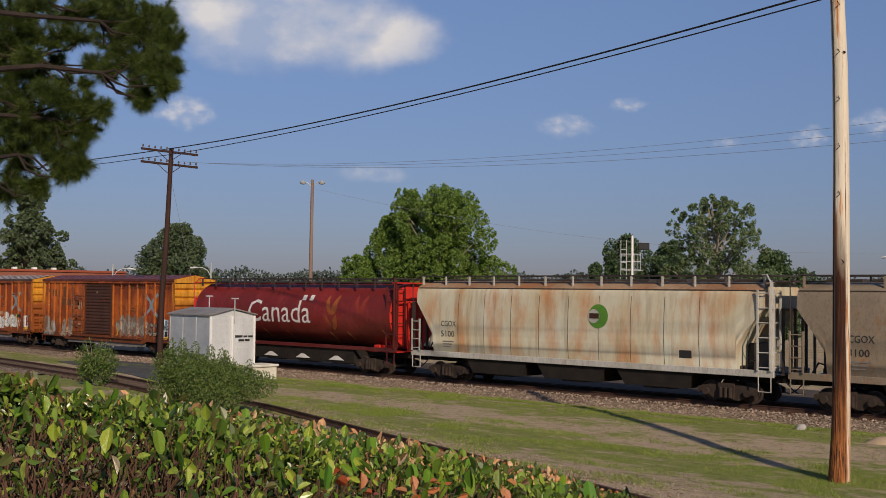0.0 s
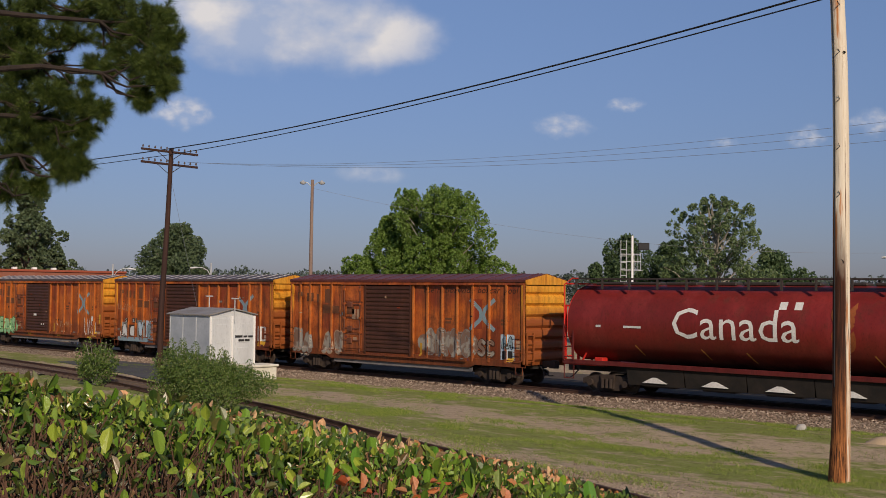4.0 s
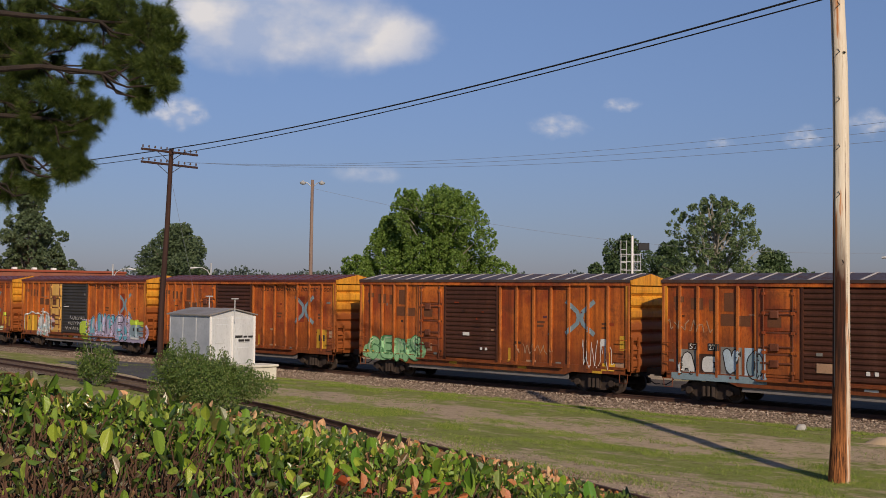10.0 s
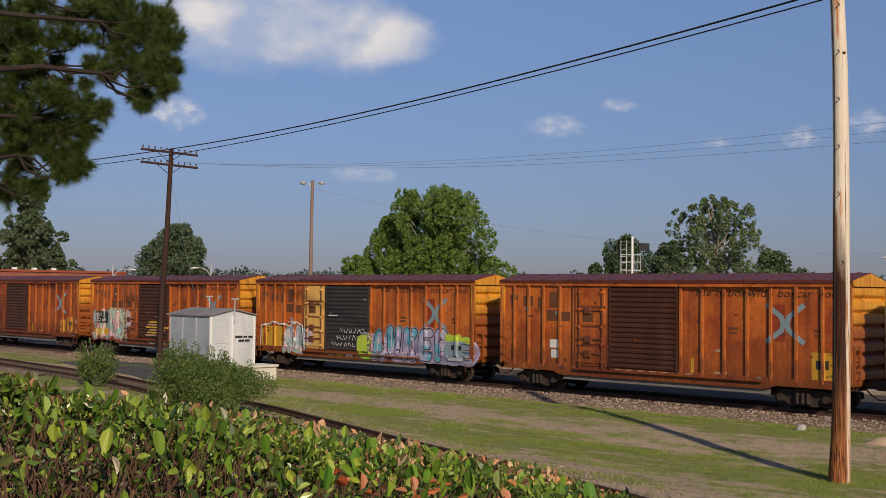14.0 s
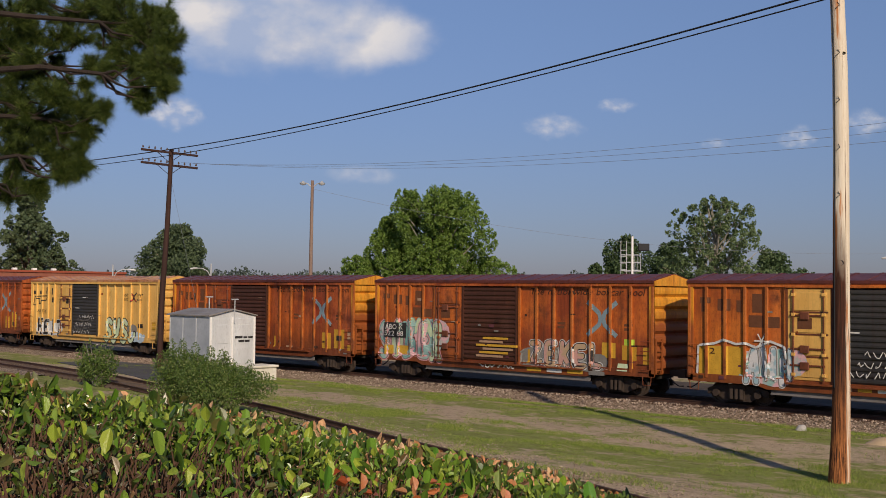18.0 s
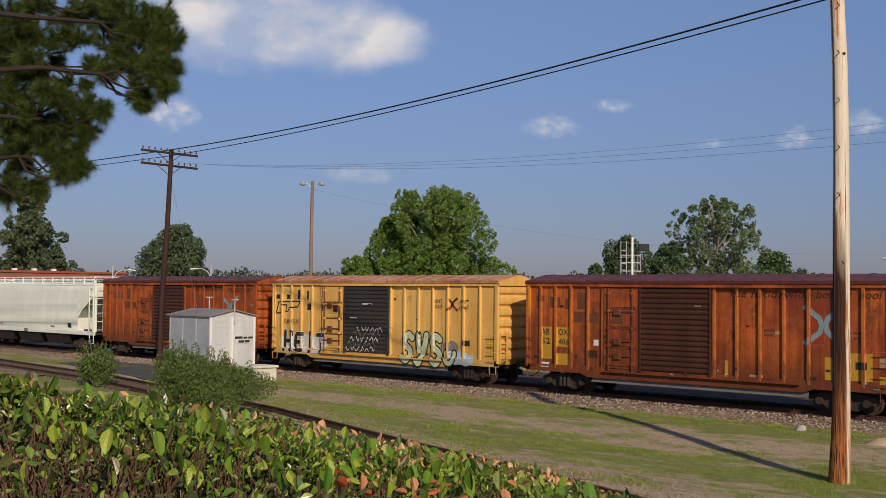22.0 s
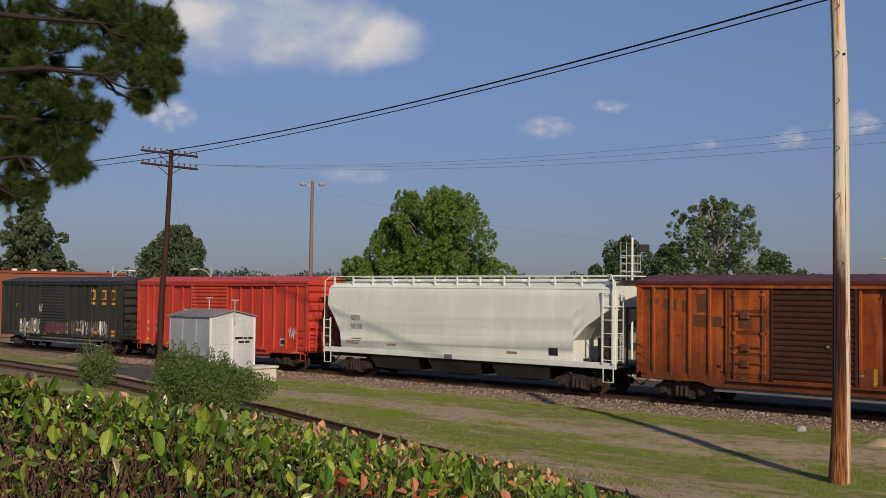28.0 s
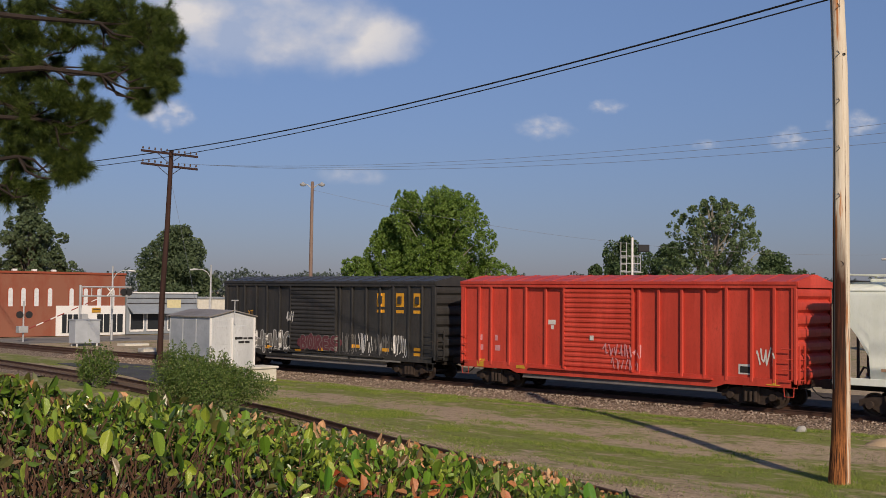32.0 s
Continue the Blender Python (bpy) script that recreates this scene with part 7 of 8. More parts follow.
rear = thing("low_store", "low grey flat-roofed store", "building", pose(-98.4, 68.3, -0.3))
part("wall", Geo().box(-12, 0, 0, 9, 0, 3.5), M_CONCRETE, rear)
part("cornice", Geo().box(-0.1, 0.15, -0.02, 9.05, 3.5, 3.7, 0.02), M_GREYWALL, rear)
part("shop_window", Geo().box(0.0, 0.05, 0.6, 8.2, 0.5, 2.2), M_DARKGLASS, rear)


def street_lamp(x, y, h, ax, ay, reach):
    lamp = thing("street_lamp", "white steel street lamp with a curved arm", "street lamp", pose(x, y, -0.3), "street lamps")
    part("pole", Geo().tube([(0, 0, 0), (0, 0, h * 0.6), (0, 0, h)], [0.11, 0.09, 0.06], 10), M_GALV, lamp, smooth=True)
    part("arm", Geo().tube([(0, 0, h - 1.2), (ax * 0.25 * reach, ay * 0.25 * reach, h - 0.65), (ax * 0.6 * reach, ay * 0.6 * reach, h - 0.42), (ax * reach, ay * reach, h - 0.4)], 0.04, 6), M_GALV, lamp, smooth=True)
    part("lamp_head", Geo().tube([(ax * reach * 0.95, ay * reach * 0.95, h - 0.4), (ax * (reach + 0.25), ay * (reach + 0.25), h - 0.42), (ax * (reach + 0.6), ay * (reach + 0.6), h - 0.46)], [0.05, 0.09, 0.06], 8), M_GALV, lamp, smooth=True)


street_lamp(-87.2, 51.8, 6.4, 0.55, 0.83, 1.3)
street_lamp(-82.5, 58.6, 6.6, -0.62, -0.78, 1.2)
street_lamp(-23.9, 66.2, 7.0, -0.8, -0.4, 2.2)

# crossing gear beyond the main track
gantry = thing("crossing_gantry", "galvanised cantilever crossing signal with a truss arm", "crossing signal", pose(-84.5, 47.3, -0.35))
part("mast", Geo().rod((0, 0, 0), (0, 0, 4.75), 0.11, n=10), M_GALV, gantry, smooth=True)
for z in (3.85, 4.6):
    part("arm_chord", Geo().rod((0, -0.1, z), (0.6, 4.3, z + 0.02), 0.06, n=8), M_GALV, gantry)
for k in range(6):
    part("arm_strut", Geo().rod((0.1 * k, 0.15 + 0.8 * k, 3.85), (0.1 * k, 0.15 + 0.8 * k, 4.6), 0.035, n=6), M_GALV, gantry)
for s in (-1, 1):
    part("crossbuck", Geo().rod((0.32, 2.55 - 0.35 * s, 3.85), (0.32, 2.55 + 0.35 * s, 4.6), 0.05, n=4), M_WHITEWALL, gantry)
for y in (3.6, 4.1):
    part("signal_hood", Geo().lathe([(0.0, 0.1), (0.3, 0.1), (0.3, 0.0), (0.14, -0.02), (0.12, -0.25), (0.0, -0.05)], (0.55, y, 4.2), "x", 14), M_BLACKPAINT, gantry, "black signal lamp hood")
part("control_box", Geo().box(0.1, 0.5, -0.1, 0.45, 1.7, 2.4, 0.02), M_GALV, gantry)
part("counterweight", Geo().rod((0.1, 0.2, 2.4), (0.4, 1.6, 1.2), 0.05, n=6), M_GALV, gantry)
cab = thing("relay_cabinet", "grey steel relay cabinet on short legs", "equipment cabinet", pose(-80.8, 44.7, -0.38))
part("body", Geo().box(-0.5, 0.5, -0.1, 2.0, 0.25, 2.0, 0.02), M_GREYBOX, cab)
part("roof", Geo().box(-0.56, 0.56, -0.16, 2.06, 2.0, 2.08, 0.02), M_GREYBOX, cab)
for k in range(4):
    part("leg", Geo().rod((0.4 if k % 2 else -0.4, 0.1 + 1.7 * (k // 2), 0), (0.4 if k % 2 else -0.4, 0.1 + 1.7 * (k // 2), 0.26), 0.06, n=8), M_WHITEWALL, cab)
for k in (0, 1):
    part("door_seam", Geo().box(0.5, 0.52, 0.0 + 1.0 * k, 0.92 + 1.0 * k, 0.35, 1.9, 0.005), M_GREYBOX, cab)
sig = thing("crossing_signal", "flashing-light crossing signal with a striped gate arm", "crossing signal", pose(-89.5, 45.0, -0.35))
part("mast", Geo().rod((0, 0, 0), (0, 0, 3.4), 0.07, n=8), M_GALV, sig)
for y in (-0.4, 0.4):
    part("signal_hood", Geo().lathe([(0.0, 0.1), (0.3, 0.1), (0.3, 0.0), (0.13, -0.02), (0.12, -0.22), (0.0, -0.05)], (0.1, y, 2.25), "x", 14), M_BLACKPAINT, sig, "black signal lamp hood")
part("gate_motor", Geo().box(-0.3, 0.3, -0.5, 0.3, 0.75, 1.3, 0.03), M_GALV, sig)
for k in range(10):
    a, b = Vector((0.2, 0.4, 1.1)), Vector((1.0, 6.2, 3.6))
    part("gate_stripe", Geo().rod(a.lerp(b, k / 10), a.lerp(b, (k + 1) / 10), 0.055 - 0.002 * k, n=6), M_WHITEWALL if k % 2 else plain("gate_red_%s" % "abcdefghij"[k], (0.3, 0.05, 0.04)), sig)
solid("concrete_slab", Geo().box(-80.0, -78.8, 48.0, 50.2, -0.4, -0.2, 0.02), M_CONCRETE, "pale concrete slab lying by the street", "slab")
solid("concrete_slab", Geo().box(-71.5, -70.7, 44.6, 45.6, -0.4, -0.1, 0.02), M_CONCRETE, "pale concrete slab lying by the track", "slab")

# railway signal with its service cage behind the train
sigm = thing("railway_signal", "white railway signal mast with a ladder and service cage", "railway signal", pose(-34.3, 51.7, -0.35))
part("mast", Geo().rod((0, 0, 0), (0, 0, 7.5), 0.065, n=10), M_WHITEWALL, sigm, smooth=True)
ux, uy = 0.731, 0.683
ladder_g = Geo()
for s in (-0.62, -0.32):
    ladder_g.rod((ux * s, uy * s, 0.5), (ux * s, uy * s, 7.25), 0.022, n=6)
for k in range(18):
    ladder_g.rod((ux * -0.62, uy * -0.62, 0.8 + 0.35 * k), (ux * -0.32, uy * -0.32, 0.8 + 0.35 * k), 0.018, n=5)
part("ladder", ladder_g, M_GALV, sigm)
for z in (5.65, 6.1, 6.5):
    part("cage_rail", Geo().tube([(ux * -0.6, uy * -0.6, z), (ux * -0.6 - 0.5 * uy, uy * -0.6 + 0.5 * ux, z), (ux * 0.45 - 0.5 * uy, uy * 0.45 + 0.5 * ux, z), (ux * 0.45, uy * 0.45, z), (ux * -0.6, uy * -0.6, z)], 0.022, 6), M_GALV, sigm)
for u in (-0.6, -0.3, 0.1, 0.3, 0.45):
    part("cage_bar", Geo().rod((ux * u, uy * u, 5.65), (ux * u, uy * u, 6.55), 0.017, n=6), M_GALV, sigm)
part("cage_floor", Geo().box(-0.5, 0.4, -0.02, 0.4, 5.6, 5.63), M_GALV, sigm)
part("signal_back", Geo().box(-0.3, 0.3, -0.06, 0.06, 6.72, 7.12, 0.03), M_WIRE, sigm, "black signal head", m=pose(ux * 0.62, uy * 0.62, 0, 0, 0, 43))

clouds = []


# ---- the clipped hedge before the camera ----
def hedge_material(name, stops, trans=0.3, rough=0.28, random_socket="Random Per Island"):
    mat, nt, ln, bs = nodes_of(name)
    if random_socket == "Random Per Island":
        src = nt.new("ShaderNodeNewGeometry").outputs["Random Per Island"]
    else:
        src = nt.new("ShaderNodeObjectInfo").outputs["Random"]
    col = ramp(nt, ln, src, stops)
    vein = noise_at(nt, ln, 60, 4)
    col = mix(nt, ln, mask(nt, ln, vein, 0.45, 0.9), col, (0.10, 0.09, 0.02))
    ln.new(col, bs.inputs["Base Color"])
    bs.inputs["Roughness"].default_value = rough
    tr, mx = nt.new("ShaderNodeBsdfTranslucent"), nt.new("ShaderNodeMixShader")
    ln.new(col, tr.inputs["Color"])
    mx.inputs[0].default_value = trans
    ln.new(bs.outputs[0], mx.inputs[1])
    ln.new(tr.outputs[0], mx.inputs[2])
    ln.new(mx.outputs[0], nt["Material Output"].inputs["Surface"])
    bump(nt, ln, bs, vein, 0.3, 0.002)
    return mat


GREENS = [(0.0, (0.035, 0.07, 0.016)), (0.25, (0.085, 0.16, 0.022)), (0.5, (0.19, 0.31, 0.035)), (0.74, (0.42, 0.51, 0.085)), (0.82, (0.08, 0.15, 0.03)), (0.93, (0.15, 0.14, 0.04)), (0.97, (0.24, 0.11, 0.06)), (1.0, (0.36, 0.22, 0.13))]
DRY = [(0.0, (0.05, 0.10, 0.018)), (0.3, (0.12, 0.19, 0.03)), (0.48, (0.045, 0.08, 0.015)), (0.56, (0.22, 0.10, 0.04)), (0.66, (0.70, 0.40, 0.19)), (0.80, (0.55, 0.20, 0.07)), (0.90, (0.76, 0.50, 0.28))]
M_HEDGE = hedge_material("hedge_leaves", GREENS)
M_HEDGEONE = hedge_material("hedge_leaf_near", [(0.0, (0.05, 0.12, 0.014)), (0.35, (0.12, 0.26, 0.02)), (0.65, (0.28, 0.42, 0.03)), (1.0, (0.48, 0.56, 0.07))], 0.35, 0.28, "Random")
M_HEDGEDRY = hedge_material("hedge_dry_leaves", DRY, 0.15, 0.6)
# near-black leaf greens: the shade within and down the hedge is in the colour
M_HEDGESHADE = hedge_material("hedge_shaded_leaves", [(0.0, (0.012, 0.022, 0.005)), (0.6, (0.035, 0.055, 0.011)), (1.0, (0.07, 0.035, 0.018))], 0.2, 0.5)
M_TWIG = surface("hedge_twig", (0.07, 0.035, 0.022), (0.13, 0.07, 0.042), 5.0, 60.0, 0.85)


def hedge_top(x, y):
    """Height of the clipped top: it falls away with the slope, rounds off at its far edge and its end."""
    z = 3.765 - 0.095 * (x + 3.78) - 0.185 * (y - 1.83) - 0.03 * max(0.0, y - 2.6)
    edge = min(1.0, max(0.0, (x + 3.78 + 0.10 * max(0.0, y - 3.2) ** 1.6 * -1.0) / 0.35))
    return z - 0.10 * (1 - edge) ** 2 + 0.035 * noise.noise((x * 2.5, y * 2.5, 3.0)) + 0.02 * noise.noise((x * 7, y * 7, 1.0))


def far_edge(y):
    return -3.82


def hedge_end(x):
    """Where the hedge stops; its corner is cut off."""
    return 4.28 - 0.6 * max(0.0, x + 3.3) + 0.12 * noise.noise((x * 3.0, 0.0, 4.0))


LEAF_V = np.array([(0, 0, 0), (-0.15, 0.22, 0.05), (-0.25, 0.55, 0.10), (-0.19, 0.83, 0.02), (0, 1.0, -0.16), (0.19, 0.83, 0.02), (0.25, 0.55, 0.10), (0.15, 0.22, 0.05)])


def hedge_leaves(name, places, sizes, rng, mat, up):
    """Pointed folded leaves; each grows from its place, mostly upwards and outwards."""
    n = len(places)
    d = rng.normal(size=(n, 3)) * 0.75
    d[:, 2] += up
    d /= np.linalg.norm(d, axis=1)[:, None]
    s = rng.normal(size=(n, 3))
    s -= (s * d).sum(1)[:, None] * d
    s /= np.linalg.norm(s, axis=1)[:, None]
    u = np.cross(s, d)
    k = np.asarray(sizes)[:, None, None]
    w = rng.uniform(0.8, 1.25, n)[:, None, None]
    v = np.asarray(places)[:, None, :] + k * (LEAF_V[None, :, 0:1] * s[:, None, :] * w + LEAF_V[None, :, 1:2] * d[:, None, :] + LEAF_V[None, :, 2:3] * u[:, None, :])
    f = (np.arange(n)[:, None, None] * 8 + np.array([[0, 4, 3, 2, 1], [0, 7, 6, 5, 4]])[None]).reshape(-1, 5)
    me = bpy.data.meshes.new(name)
    me.from_pydata(v.reshape(-1, 3).tolist(), [], f.tolist())
    me.materials.append(mat)
    return me


def hedge():
    rng, rnd = np.random.default_rng(77), random.Random(77)
    h = thing("hedge", "clipped broadleaf hedge with green, red and dry tan leaves", "hedge")
    # body of twigs and inner leaves under the clipped top
    g = Geo()
    for i in range(2800):
        y = rnd.uniform(-1.0, 4.6)
        x = rnd.uniform(far_edge(y) + 0.15, -1.35)
        y = min(y, hedge_end(x) - 0.1)
        z = hedge_top(x, y)
        q = (x + rnd.uniform(-0.18, 0.18), y + rnd.uniform(-0.18, 0.18), z - rnd.uniform(0.0, 0.08))
        g.tube([(x, y, z - rnd.uniform(0.3, 0.55)), ((x + q[0]) / 2 + rnd.uniform(-0.03, 0.03), (y + q[1]) / 2, z - 0.18), q], [0.004, 0.003, 0.0015], 4)
    tagged(part("twig_tangle", g, M_TWIG, h), kind="stuff")
    for i in range(26):
        y = -0.8 + 0.19 * i
        x = rnd.uniform(far_edge(y) + 0.5, -1.8)
        z = hedge_top(x, y)
        part("stem", Geo().tube([(x, y, 1.7), (x + rnd.uniform(-0.1, 0.1), y + rnd.uniform(-0.1, 0.1), 2.6), (x + rnd.uniform(-0.3, 0.3), y + rnd.uniform(-0.3, 0.3), z - 0.2)], [0.03, 0.022, 0.01], 6), M_TWIG, h)

    def scatter(n, depth, near=1.0):
        out = []
        while len(out) < n:
            y = rnd.uniform(-0.9, 4.7)
            fx = far_edge(y)
            if fx > -1.5:
                continue
            x = rnd.uniform(fx, -1.25)
            if y > hedge_end(x):
                continue
            # the side next to the path is thin and twiggy
            if (x > -2.75 and y < 2.9 or x > -3.35 and y < 1.9) and rnd.random() > near:
                continue
            out.append((x, y, hedge_top(x, y) - abs(rnd.gauss(0, depth))))
        return np.array(out)

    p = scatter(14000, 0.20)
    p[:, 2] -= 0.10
    tagged(part("inner_leaves", hedge_leaves("inner_leaves", p, rng.uniform(0.02, 0.042, len(p)), rng, M_HEDGESHADE, 0.2), None, h), kind="stuff")
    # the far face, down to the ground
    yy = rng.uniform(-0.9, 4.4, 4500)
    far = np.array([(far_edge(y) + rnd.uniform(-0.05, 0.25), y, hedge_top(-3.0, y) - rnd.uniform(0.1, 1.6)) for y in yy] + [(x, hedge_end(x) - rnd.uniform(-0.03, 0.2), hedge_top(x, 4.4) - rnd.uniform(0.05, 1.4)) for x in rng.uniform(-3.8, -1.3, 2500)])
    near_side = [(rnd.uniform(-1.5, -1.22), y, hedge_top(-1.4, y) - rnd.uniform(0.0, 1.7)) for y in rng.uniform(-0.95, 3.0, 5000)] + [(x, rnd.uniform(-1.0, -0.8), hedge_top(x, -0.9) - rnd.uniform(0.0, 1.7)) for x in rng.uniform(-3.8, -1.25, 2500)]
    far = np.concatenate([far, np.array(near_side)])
    tagged(part("face_leaves", hedge_leaves("face_leaves", far, rng.uniform(0.035, 0.06, len(far)), rng, M_HEDGESHADE, 0.3), None, h), kind="stuff")
    p = scatter(58000, 0.085, near=0.06)
    dry = (p[:, 1] - 2.2) * 0.5 + (-p[:, 0] - 2.9) * 0.55 + rng.normal(size=len(p)) * 0.26 > 0.46
    sz = np.minimum(0.07, 0.0225 * np.exp(rng.normal(size=len(p)) * 0.45))
    sz *= np.where(p[:, 0] > -2.1, 0.72, 1.0)
    tagged(part("green_leaves", hedge_leaves("green_leaves", p[~dry], sz[~dry], rng, M_HEDGE, 0.7), None, h), kind="stuff")
    tagged(part("dry_leaves", hedge_leaves("dry_leaves", p[dry], sz[dry], rng, M_HEDGEDRY, 0.35), None, h), kind="stuff")
    # the nearest leaves, one by one
    ones = [hedge_leaves("leaf", [(0, 0, 0)], [1.0], np.random.default_rng(s), M_HEDGEONE, 0.8) for s in range(6)]
    for i in range(300):
        y = rnd.uniform(1.2, 3.6)
        x = rnd.uniform(-3.3, -1.95)
        ob = part("leaf", ones[i % 6], None, h, m=pose(x, y, hedge_top(x, y) - rnd.uniform(-0.015, 0.05), 0, 0, rnd.uniform(0, 360)))
        ob.scale = (0.022 + 0.042 * rnd.random() ** 2.5,) * 3
    # a few red and orange leaves close by
    red = hedge_material("hedge_red_leaf", [(0.0, (0.42, 0.06, 0.02)), (0.5, (0.55, 0.16, 0.05)), (1.0, (0.62, 0.30, 0.14))], 0.25, 0.4, "Random")
    reds = [hedge_leaves("leaf", [(0, 0, 0)], [1.0], np.random.default_rng(90 + k), red, 0.9) for k in range(4)]
    for i in range(34):
        cx, cy = ((-2.09, 2.03), (-2.14, 2.27), (-2.25, 2.45))[i % 3]
        x, y = cx + rnd.gauss(0, 0.12), cy + rnd.gauss(0, 0.14)
        ob = part("leaf", reds[i % 4], None, h, "red-orange leaf", m=pose(x, y, hedge_top(x, y) - rnd.uniform(0.0, 0.03), 0, 0, rnd.uniform(0, 360)))
        ob.scale = (rnd.uniform(0.03, 0.055),) * 3
    # tall pale shoots
    shoots = [(rnd.uniform(-3.3, -2.1), rnd.uniform(1.9, 3.7), rnd.uniform(0.05, 0.075)) for _ in range(26)]
    for x, y, s in ((-3.79, 1.97, 0.13), (-3.69, 2.1, 0.12), (-2.6, 2.4, 0.085), (-2.3, 2.6, 0.08), (-2.75, 3.1, 0.08), (-2.45, 1.6, 0.07), (-2.9, 2.75, 0.09), (-2.35, 3.3, 0.1), (-2.0, 1.75, 0.06), (-3.3, 2.5, 0.07), *shoots):
        ob = part("shoot_leaf", shoot, None, h, m=pose(x, y, hedge_top(x, y) - 0.03, rnd.uniform(-12, 12), rnd.uniform(-12, 12), 43 + rnd.uniform(-50, 50)))
        ob.scale = (s, s, s)


g = Geo().add([(0, 0, 0), (-0.15, 0.03, 0.2), (-0.23, 0.06, 0.55), (-0.17, 0.04, 0.88), (0, -0.02, 1.0), (0.17, 0.04, 0.88), (0.23, 0.06, 0.55), (0.15, 0.03, 0.2)], [(0, 4, 3, 2, 1), (0, 7, 6, 5, 4)])
shoot = g.mesh("shoot_leaf", hedge_material("hedge_shoot", [(0.0, (0.34, 0.47, 0.07)), (0.5, (0.20, 0.40, 0.04)), (1.0, (0.07, 0.26, 0.025))], 0.35, 0.35, "Random"))
hedge()

# ---- the pine whose branch hangs into the view ----
M_NEEDLE = leaf_material("pine_needles", (0.03, 0.055, 0.010), (0.085, 0.13, 0.022), (0.20, 0.24, 0.045), 0.28, 0.6)


def pine():
    rng, rnd = np.random.default_rng(9), random.Random(9)
    base = Vector((-10.4, 3.2, 0.4))
    t = thing("pine_tree", "tall pine with dark limbs and long needle tufts", "tree", Matrix.Translation(base))
    part("trunk", Geo().tube([(0, 0, -0.3), (0.05, 0, 3.0), (0.0, 0.05, 6.0), (0.1, 0.0, 9.5)], [0.24, 0.2, 0.16, 0.08], 12), M_PINEBARK, t, smooth=True)
    tufts = []

    def bend(p, q, k):
        return [p.lerp(q, u) + Vector((rnd.uniform(-k, k), rnd.uniform(-k, k), rnd.uniform(-k, k) - 1.5 * k * math.sin(3.1 * u))) for u in (0.25, 0.5, 0.75)]

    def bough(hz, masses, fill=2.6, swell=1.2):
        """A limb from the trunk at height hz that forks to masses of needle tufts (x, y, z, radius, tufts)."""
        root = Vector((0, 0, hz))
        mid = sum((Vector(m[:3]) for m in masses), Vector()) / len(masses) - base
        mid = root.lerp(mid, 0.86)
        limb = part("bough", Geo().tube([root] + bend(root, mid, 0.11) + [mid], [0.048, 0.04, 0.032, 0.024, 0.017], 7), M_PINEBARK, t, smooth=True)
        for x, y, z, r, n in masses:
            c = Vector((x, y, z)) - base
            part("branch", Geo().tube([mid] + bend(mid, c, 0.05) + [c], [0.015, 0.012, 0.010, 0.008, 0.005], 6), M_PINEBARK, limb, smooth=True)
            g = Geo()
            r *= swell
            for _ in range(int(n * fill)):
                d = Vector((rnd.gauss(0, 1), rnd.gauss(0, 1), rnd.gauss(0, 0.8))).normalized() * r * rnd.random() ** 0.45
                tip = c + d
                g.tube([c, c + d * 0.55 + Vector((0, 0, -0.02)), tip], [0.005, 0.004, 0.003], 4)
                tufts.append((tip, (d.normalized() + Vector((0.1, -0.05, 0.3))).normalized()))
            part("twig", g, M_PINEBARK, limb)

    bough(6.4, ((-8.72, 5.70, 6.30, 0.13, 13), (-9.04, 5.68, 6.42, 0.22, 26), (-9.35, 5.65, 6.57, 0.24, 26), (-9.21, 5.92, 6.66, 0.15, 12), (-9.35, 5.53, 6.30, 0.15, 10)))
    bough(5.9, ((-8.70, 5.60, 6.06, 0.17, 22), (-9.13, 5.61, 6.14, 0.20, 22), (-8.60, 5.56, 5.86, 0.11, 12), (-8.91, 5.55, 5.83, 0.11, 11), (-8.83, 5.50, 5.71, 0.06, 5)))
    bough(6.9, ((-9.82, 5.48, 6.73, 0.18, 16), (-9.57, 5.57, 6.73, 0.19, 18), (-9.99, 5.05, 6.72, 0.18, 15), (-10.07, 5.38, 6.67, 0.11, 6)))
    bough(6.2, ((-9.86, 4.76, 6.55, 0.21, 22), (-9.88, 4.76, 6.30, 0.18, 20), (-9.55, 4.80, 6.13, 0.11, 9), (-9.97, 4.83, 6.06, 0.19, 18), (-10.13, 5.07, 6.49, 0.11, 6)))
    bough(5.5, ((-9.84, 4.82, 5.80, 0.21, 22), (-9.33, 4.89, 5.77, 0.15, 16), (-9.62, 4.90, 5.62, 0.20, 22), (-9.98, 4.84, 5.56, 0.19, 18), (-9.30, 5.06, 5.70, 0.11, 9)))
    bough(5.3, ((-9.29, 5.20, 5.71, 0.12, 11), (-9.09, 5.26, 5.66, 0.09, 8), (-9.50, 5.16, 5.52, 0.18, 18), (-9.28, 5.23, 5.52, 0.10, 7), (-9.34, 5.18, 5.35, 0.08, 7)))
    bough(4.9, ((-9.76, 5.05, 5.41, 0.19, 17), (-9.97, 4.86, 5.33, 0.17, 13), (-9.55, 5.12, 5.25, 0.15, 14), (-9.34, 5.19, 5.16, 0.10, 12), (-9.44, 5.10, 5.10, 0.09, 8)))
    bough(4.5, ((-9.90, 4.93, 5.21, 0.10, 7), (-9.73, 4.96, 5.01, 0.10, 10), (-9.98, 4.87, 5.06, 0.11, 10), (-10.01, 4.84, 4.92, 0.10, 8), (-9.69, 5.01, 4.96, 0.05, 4)))
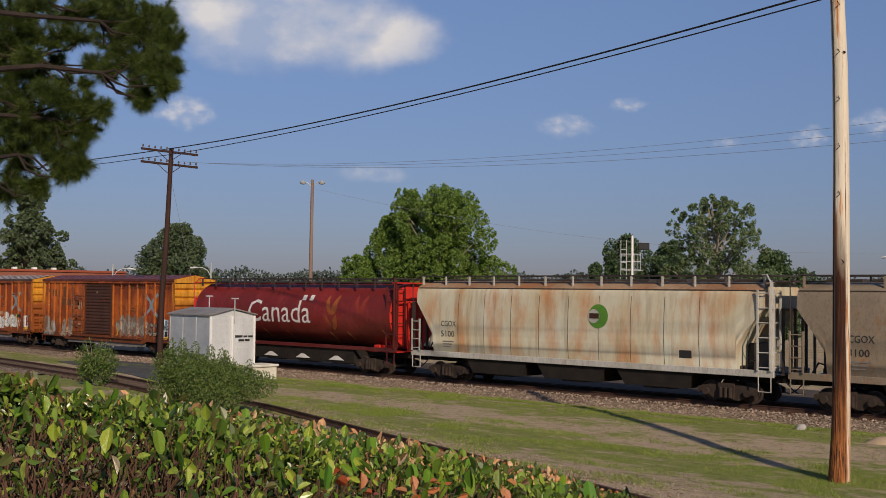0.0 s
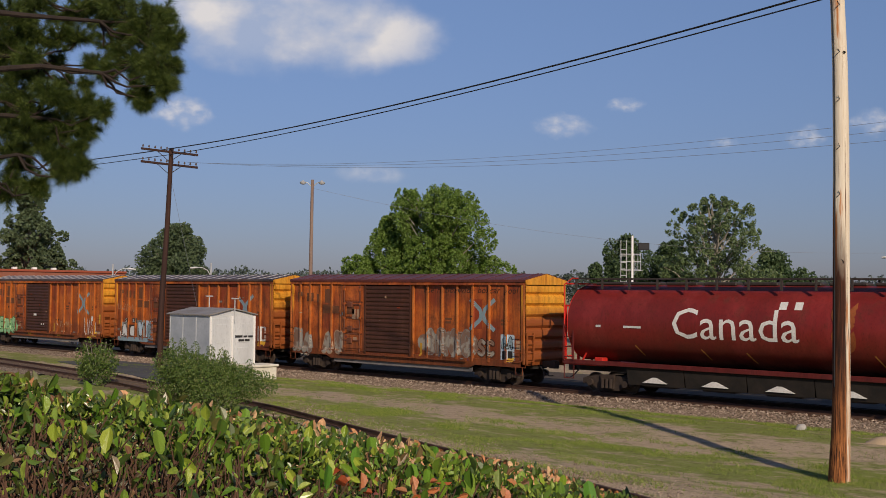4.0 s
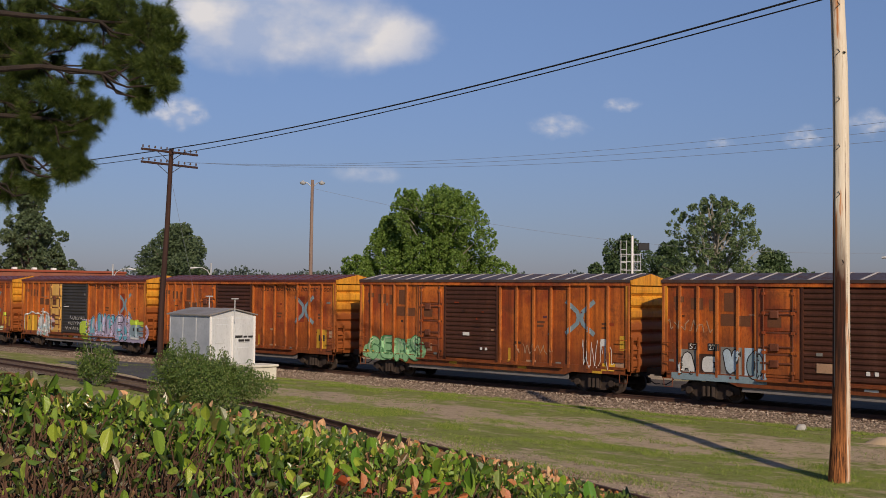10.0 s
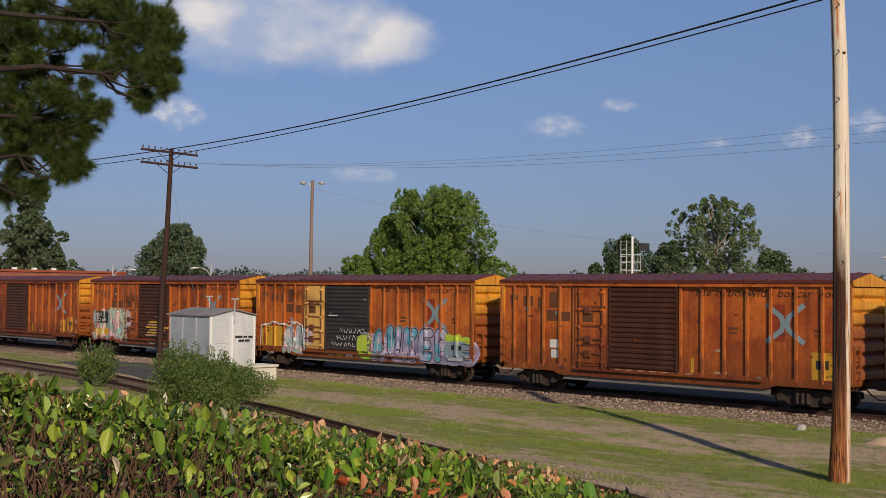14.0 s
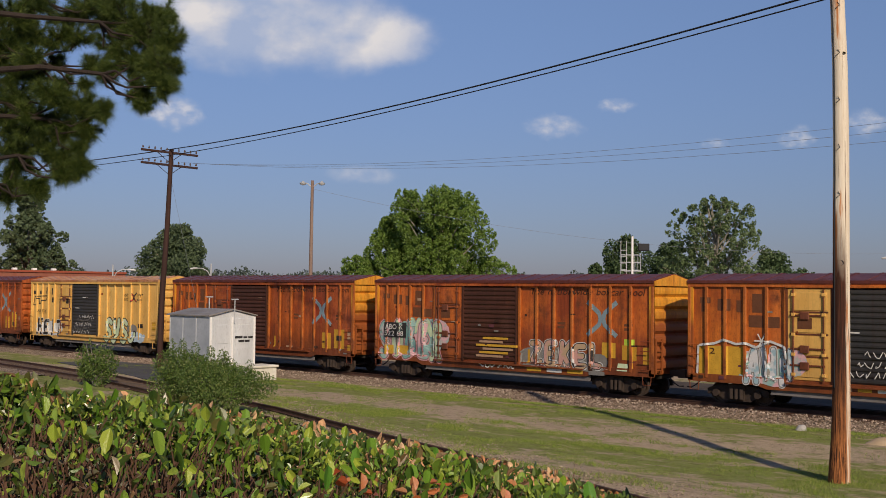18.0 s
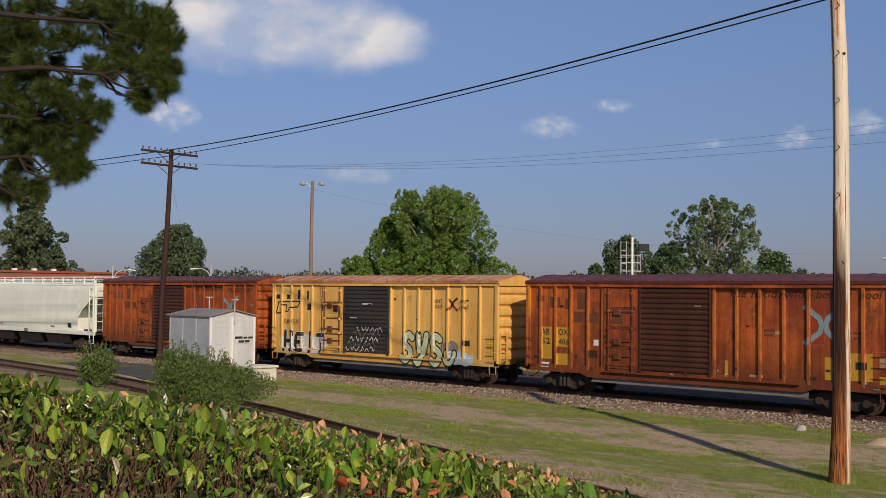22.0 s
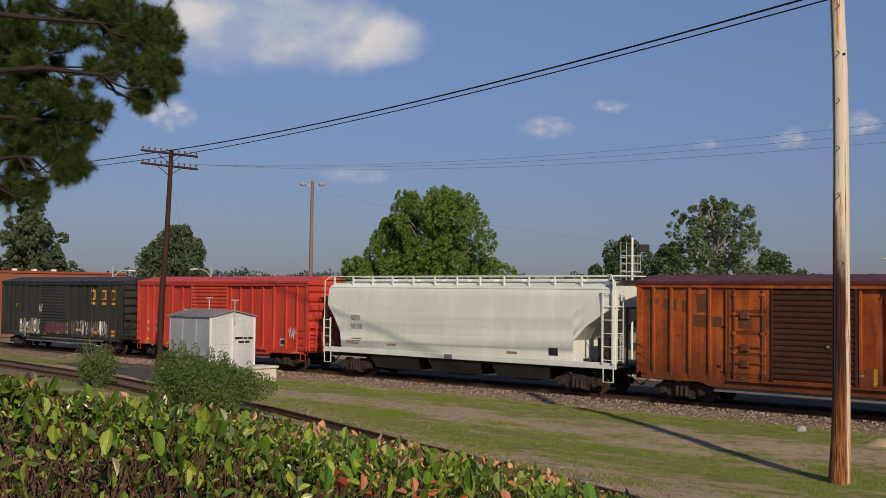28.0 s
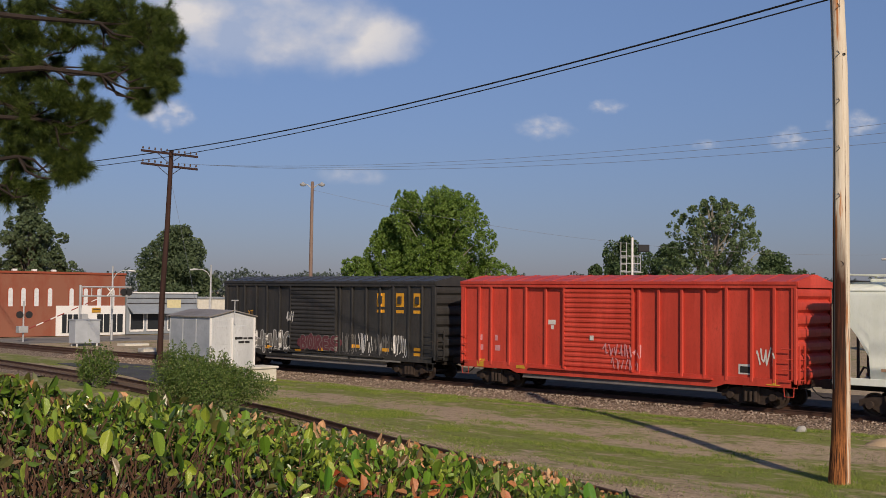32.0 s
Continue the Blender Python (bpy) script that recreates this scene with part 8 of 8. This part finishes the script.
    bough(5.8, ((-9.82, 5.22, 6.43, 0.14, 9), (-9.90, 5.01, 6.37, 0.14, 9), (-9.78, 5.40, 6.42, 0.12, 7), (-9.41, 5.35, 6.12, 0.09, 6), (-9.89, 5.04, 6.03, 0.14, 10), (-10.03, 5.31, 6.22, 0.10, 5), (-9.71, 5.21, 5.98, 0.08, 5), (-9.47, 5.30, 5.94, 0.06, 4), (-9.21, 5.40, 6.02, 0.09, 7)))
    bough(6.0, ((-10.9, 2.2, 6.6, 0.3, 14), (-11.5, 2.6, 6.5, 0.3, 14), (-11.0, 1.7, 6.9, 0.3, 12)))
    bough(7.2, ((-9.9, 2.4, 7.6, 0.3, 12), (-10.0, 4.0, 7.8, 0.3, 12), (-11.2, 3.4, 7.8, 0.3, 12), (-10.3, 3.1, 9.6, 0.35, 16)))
    # sprays of needles, longest at the twig's end
    n = 200
    c = np.repeat(np.array([p[:] for p, _ in tufts]), n, axis=0)
    way = np.repeat(np.array([d[:] for _, d in tufts]), n, axis=0)
    c = c - way * (rng.uniform(0, 1, len(c)) ** 1.5 * 0.09)[:, None]
    d = way * 0.75 + rng.normal(size=c.shape) * 0.62
    d /= np.linalg.norm(d, axis=1)[:, None]
    s = np.cross(d, rng.normal(size=c.shape))
    s /= np.linalg.norm(s, axis=1)[:, None]
    far = c + d * rng.uniform(0.06, 0.115, len(c))[:, None] + np.array([0, 0, -0.012])
    v = np.stack([c - s * 0.0016, c + s * 0.0016, far], 1).reshape(-1, 3)
    me = bpy.data.meshes.new("needles")
    me.from_pydata(v.tolist(), [], np.arange(len(c) * 3).reshape(-1, 3).tolist())
    me.materials.append(M_NEEDLE)
    tagged(part("needles", me, None, t), kind="stuff")


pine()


# ---- clouds ----
def cloud(x, y, z, w, h, seed, thick, drift=55.0, soft=0.0):
    """A far fair-weather cloud: a sheet of sky backdrop whose edge frays by a fractal."""
    mat = bpy.data.materials.new("cloud")
    mat.use_nodes = True
    nt, ln = mat.node_tree.nodes, mat.node_tree.links
    nt.remove(nt["Principled BSDF"])
    tc, sep = nt.new("ShaderNodeTexCoord"), nt.new("ShaderNodeMapping")
    sep.inputs["Scale"].default_value = (1 / w, 1 / h, 1)
    ln.new(tc.outputs["Object"], sep.inputs["Vector"])
    vl = nt.new("ShaderNodeVectorMath")
    vl.operation = "LENGTH"
    ln.new(sep.outputs[0], vl.inputs[0])
    billow = noise_at(nt, ln, 2.0 / w, 8, (1, 1.3, 1), seed * 90, 0.5)
    wisp = noise_at(nt, ln, 3.0 / w, 5, (1, 1.4, 1), seed * 70 + 40, 0.48)
    a = nt.new("ShaderNodeMath")
    a.operation = "MULTIPLY_ADD"
    a.inputs[1].default_value = -1.3
    ln.new(vl.outputs["Value"], a.inputs[0])
    body = nt.new("ShaderNodeMapRange")
    body.inputs["From Min"].default_value, body.inputs["From Max"].default_value = 0.32, 0.68
    body.inputs["To Min"].default_value, body.inputs["To Max"].default_value = 0.76, 1.18
    ln.new(billow, body.inputs["Value"])
    ln.new(body.outputs["Result"], a.inputs[2])
    al = nt.new("ShaderNodeMapRange")
    al.interpolation_type = "SMOOTHSTEP"
    al.inputs["From Min"].default_value, al.inputs["From Max"].default_value = 0.0, 0.40 + soft
    al.inputs["To Max"].default_value = thick
    ln.new(a.outputs[0], al.inputs["Value"])
    sy = nt.new("ShaderNodeSeparateXYZ")
    ln.new(sep.outputs[0], sy.inputs[0])
    tone = nt.new("ShaderNodeMath")
    tone.operation = "MULTIPLY_ADD"
    tone.inputs[1].default_value = 0.16
    ln.new(sy.outputs["X"], tone.inputs[0])
    ln.new(mask(nt, ln, wisp, 0.33, 0.67), tone.inputs[2])
    em, trn, mx = nt.new("ShaderNodeEmission"), nt.new("ShaderNodeBsdfTransparent"), nt.new("ShaderNodeMixShader")
    ln.new(ramp(nt, ln, tone.outputs[0], [(0.15, (0.36, 0.43, 0.60)), (0.5, (0.52, 0.54, 0.63)), (0.85, (0.74, 0.70, 0.69))]), em.inputs["Color"])
    ln.new(al.outputs["Result"], mx.inputs[0])
    ln.new(trn.outputs[0], mx.inputs[1])
    ln.new(em.outputs[0], mx.inputs[2])
    ln.new(mx.outputs[0], nt["Material Output"].inputs["Surface"])
    me = bpy.data.meshes.new("cloud")
    me.from_pydata([(-w, -h, 0), (w, -h, 0), (w, h, 0), (-w, h, 0)], [], [(0, 1, 2, 3)])
    me.materials.append(mat)
    ob = tagged(new("cloud", me), "soft white fair-weather cloud in the blue sky", "cloud", "clouds", "structure")
    m = look((x, y, z), (2 * x, 2 * y, 2 * z))
    ob.matrix_basis = m
    ob.visible_shadow = False
    clouds.append((ob, m, tuple(Vector((-0.731, -0.683, 0.0)) * drift)))


cloud(-2335, 1890, 708, 550, 205, 1.0, 0.97, soft=0.12)
cloud(-2542, 1710, 470, 120, 66, 2.0, 0.62, soft=0.2)
cloud(-1805, 2400, 442, 115, 52, 3.0, 0.5, soft=0.3)
cloud(-1683, 2510, 501, 75, 32, 4.0, 0.42, soft=0.3)
cloud(-1338, 2837, 419, 75, 48, 5.0, 0.42, soft=0.3)
cloud(-1204, 2961, 461, 95, 52, 6.0, 0.5, soft=0.3)
cloud(-1494, 2693, 402, 60, 22, 7.0, 0.3, soft=0.3)
cloud(-2179, 2057, 313, 165, 38, 8.0, 0.30, soft=0.35)


# ---- what moves ----
def car_x(x16, t):
    s = t - 16.0
    return x16 + 6.80 * s + 0.00103 * s * s


def motions():
    times = [2.0 * i for i in range(17)]
    for car, x16 in cars:
        walk(car, [(t, pose(car_x(x16, t), TRACK_Y, 0)) for t in times])
    turns = [i / 15 for i in range(481)]
    for w, x in wheelsets:
        walk(w, [(t, pose(x, 0, WHEEL_R, 0, math.degrees((car_x(0, t) - car_x(0, 0)) / WHEEL_R), 0)) for t in turns])
    for cloud, m, drift in clouds:
        walk(cloud, [(0.0, m), (32.0, Matrix.Translation(Vector(drift)) @ m)])


motions()
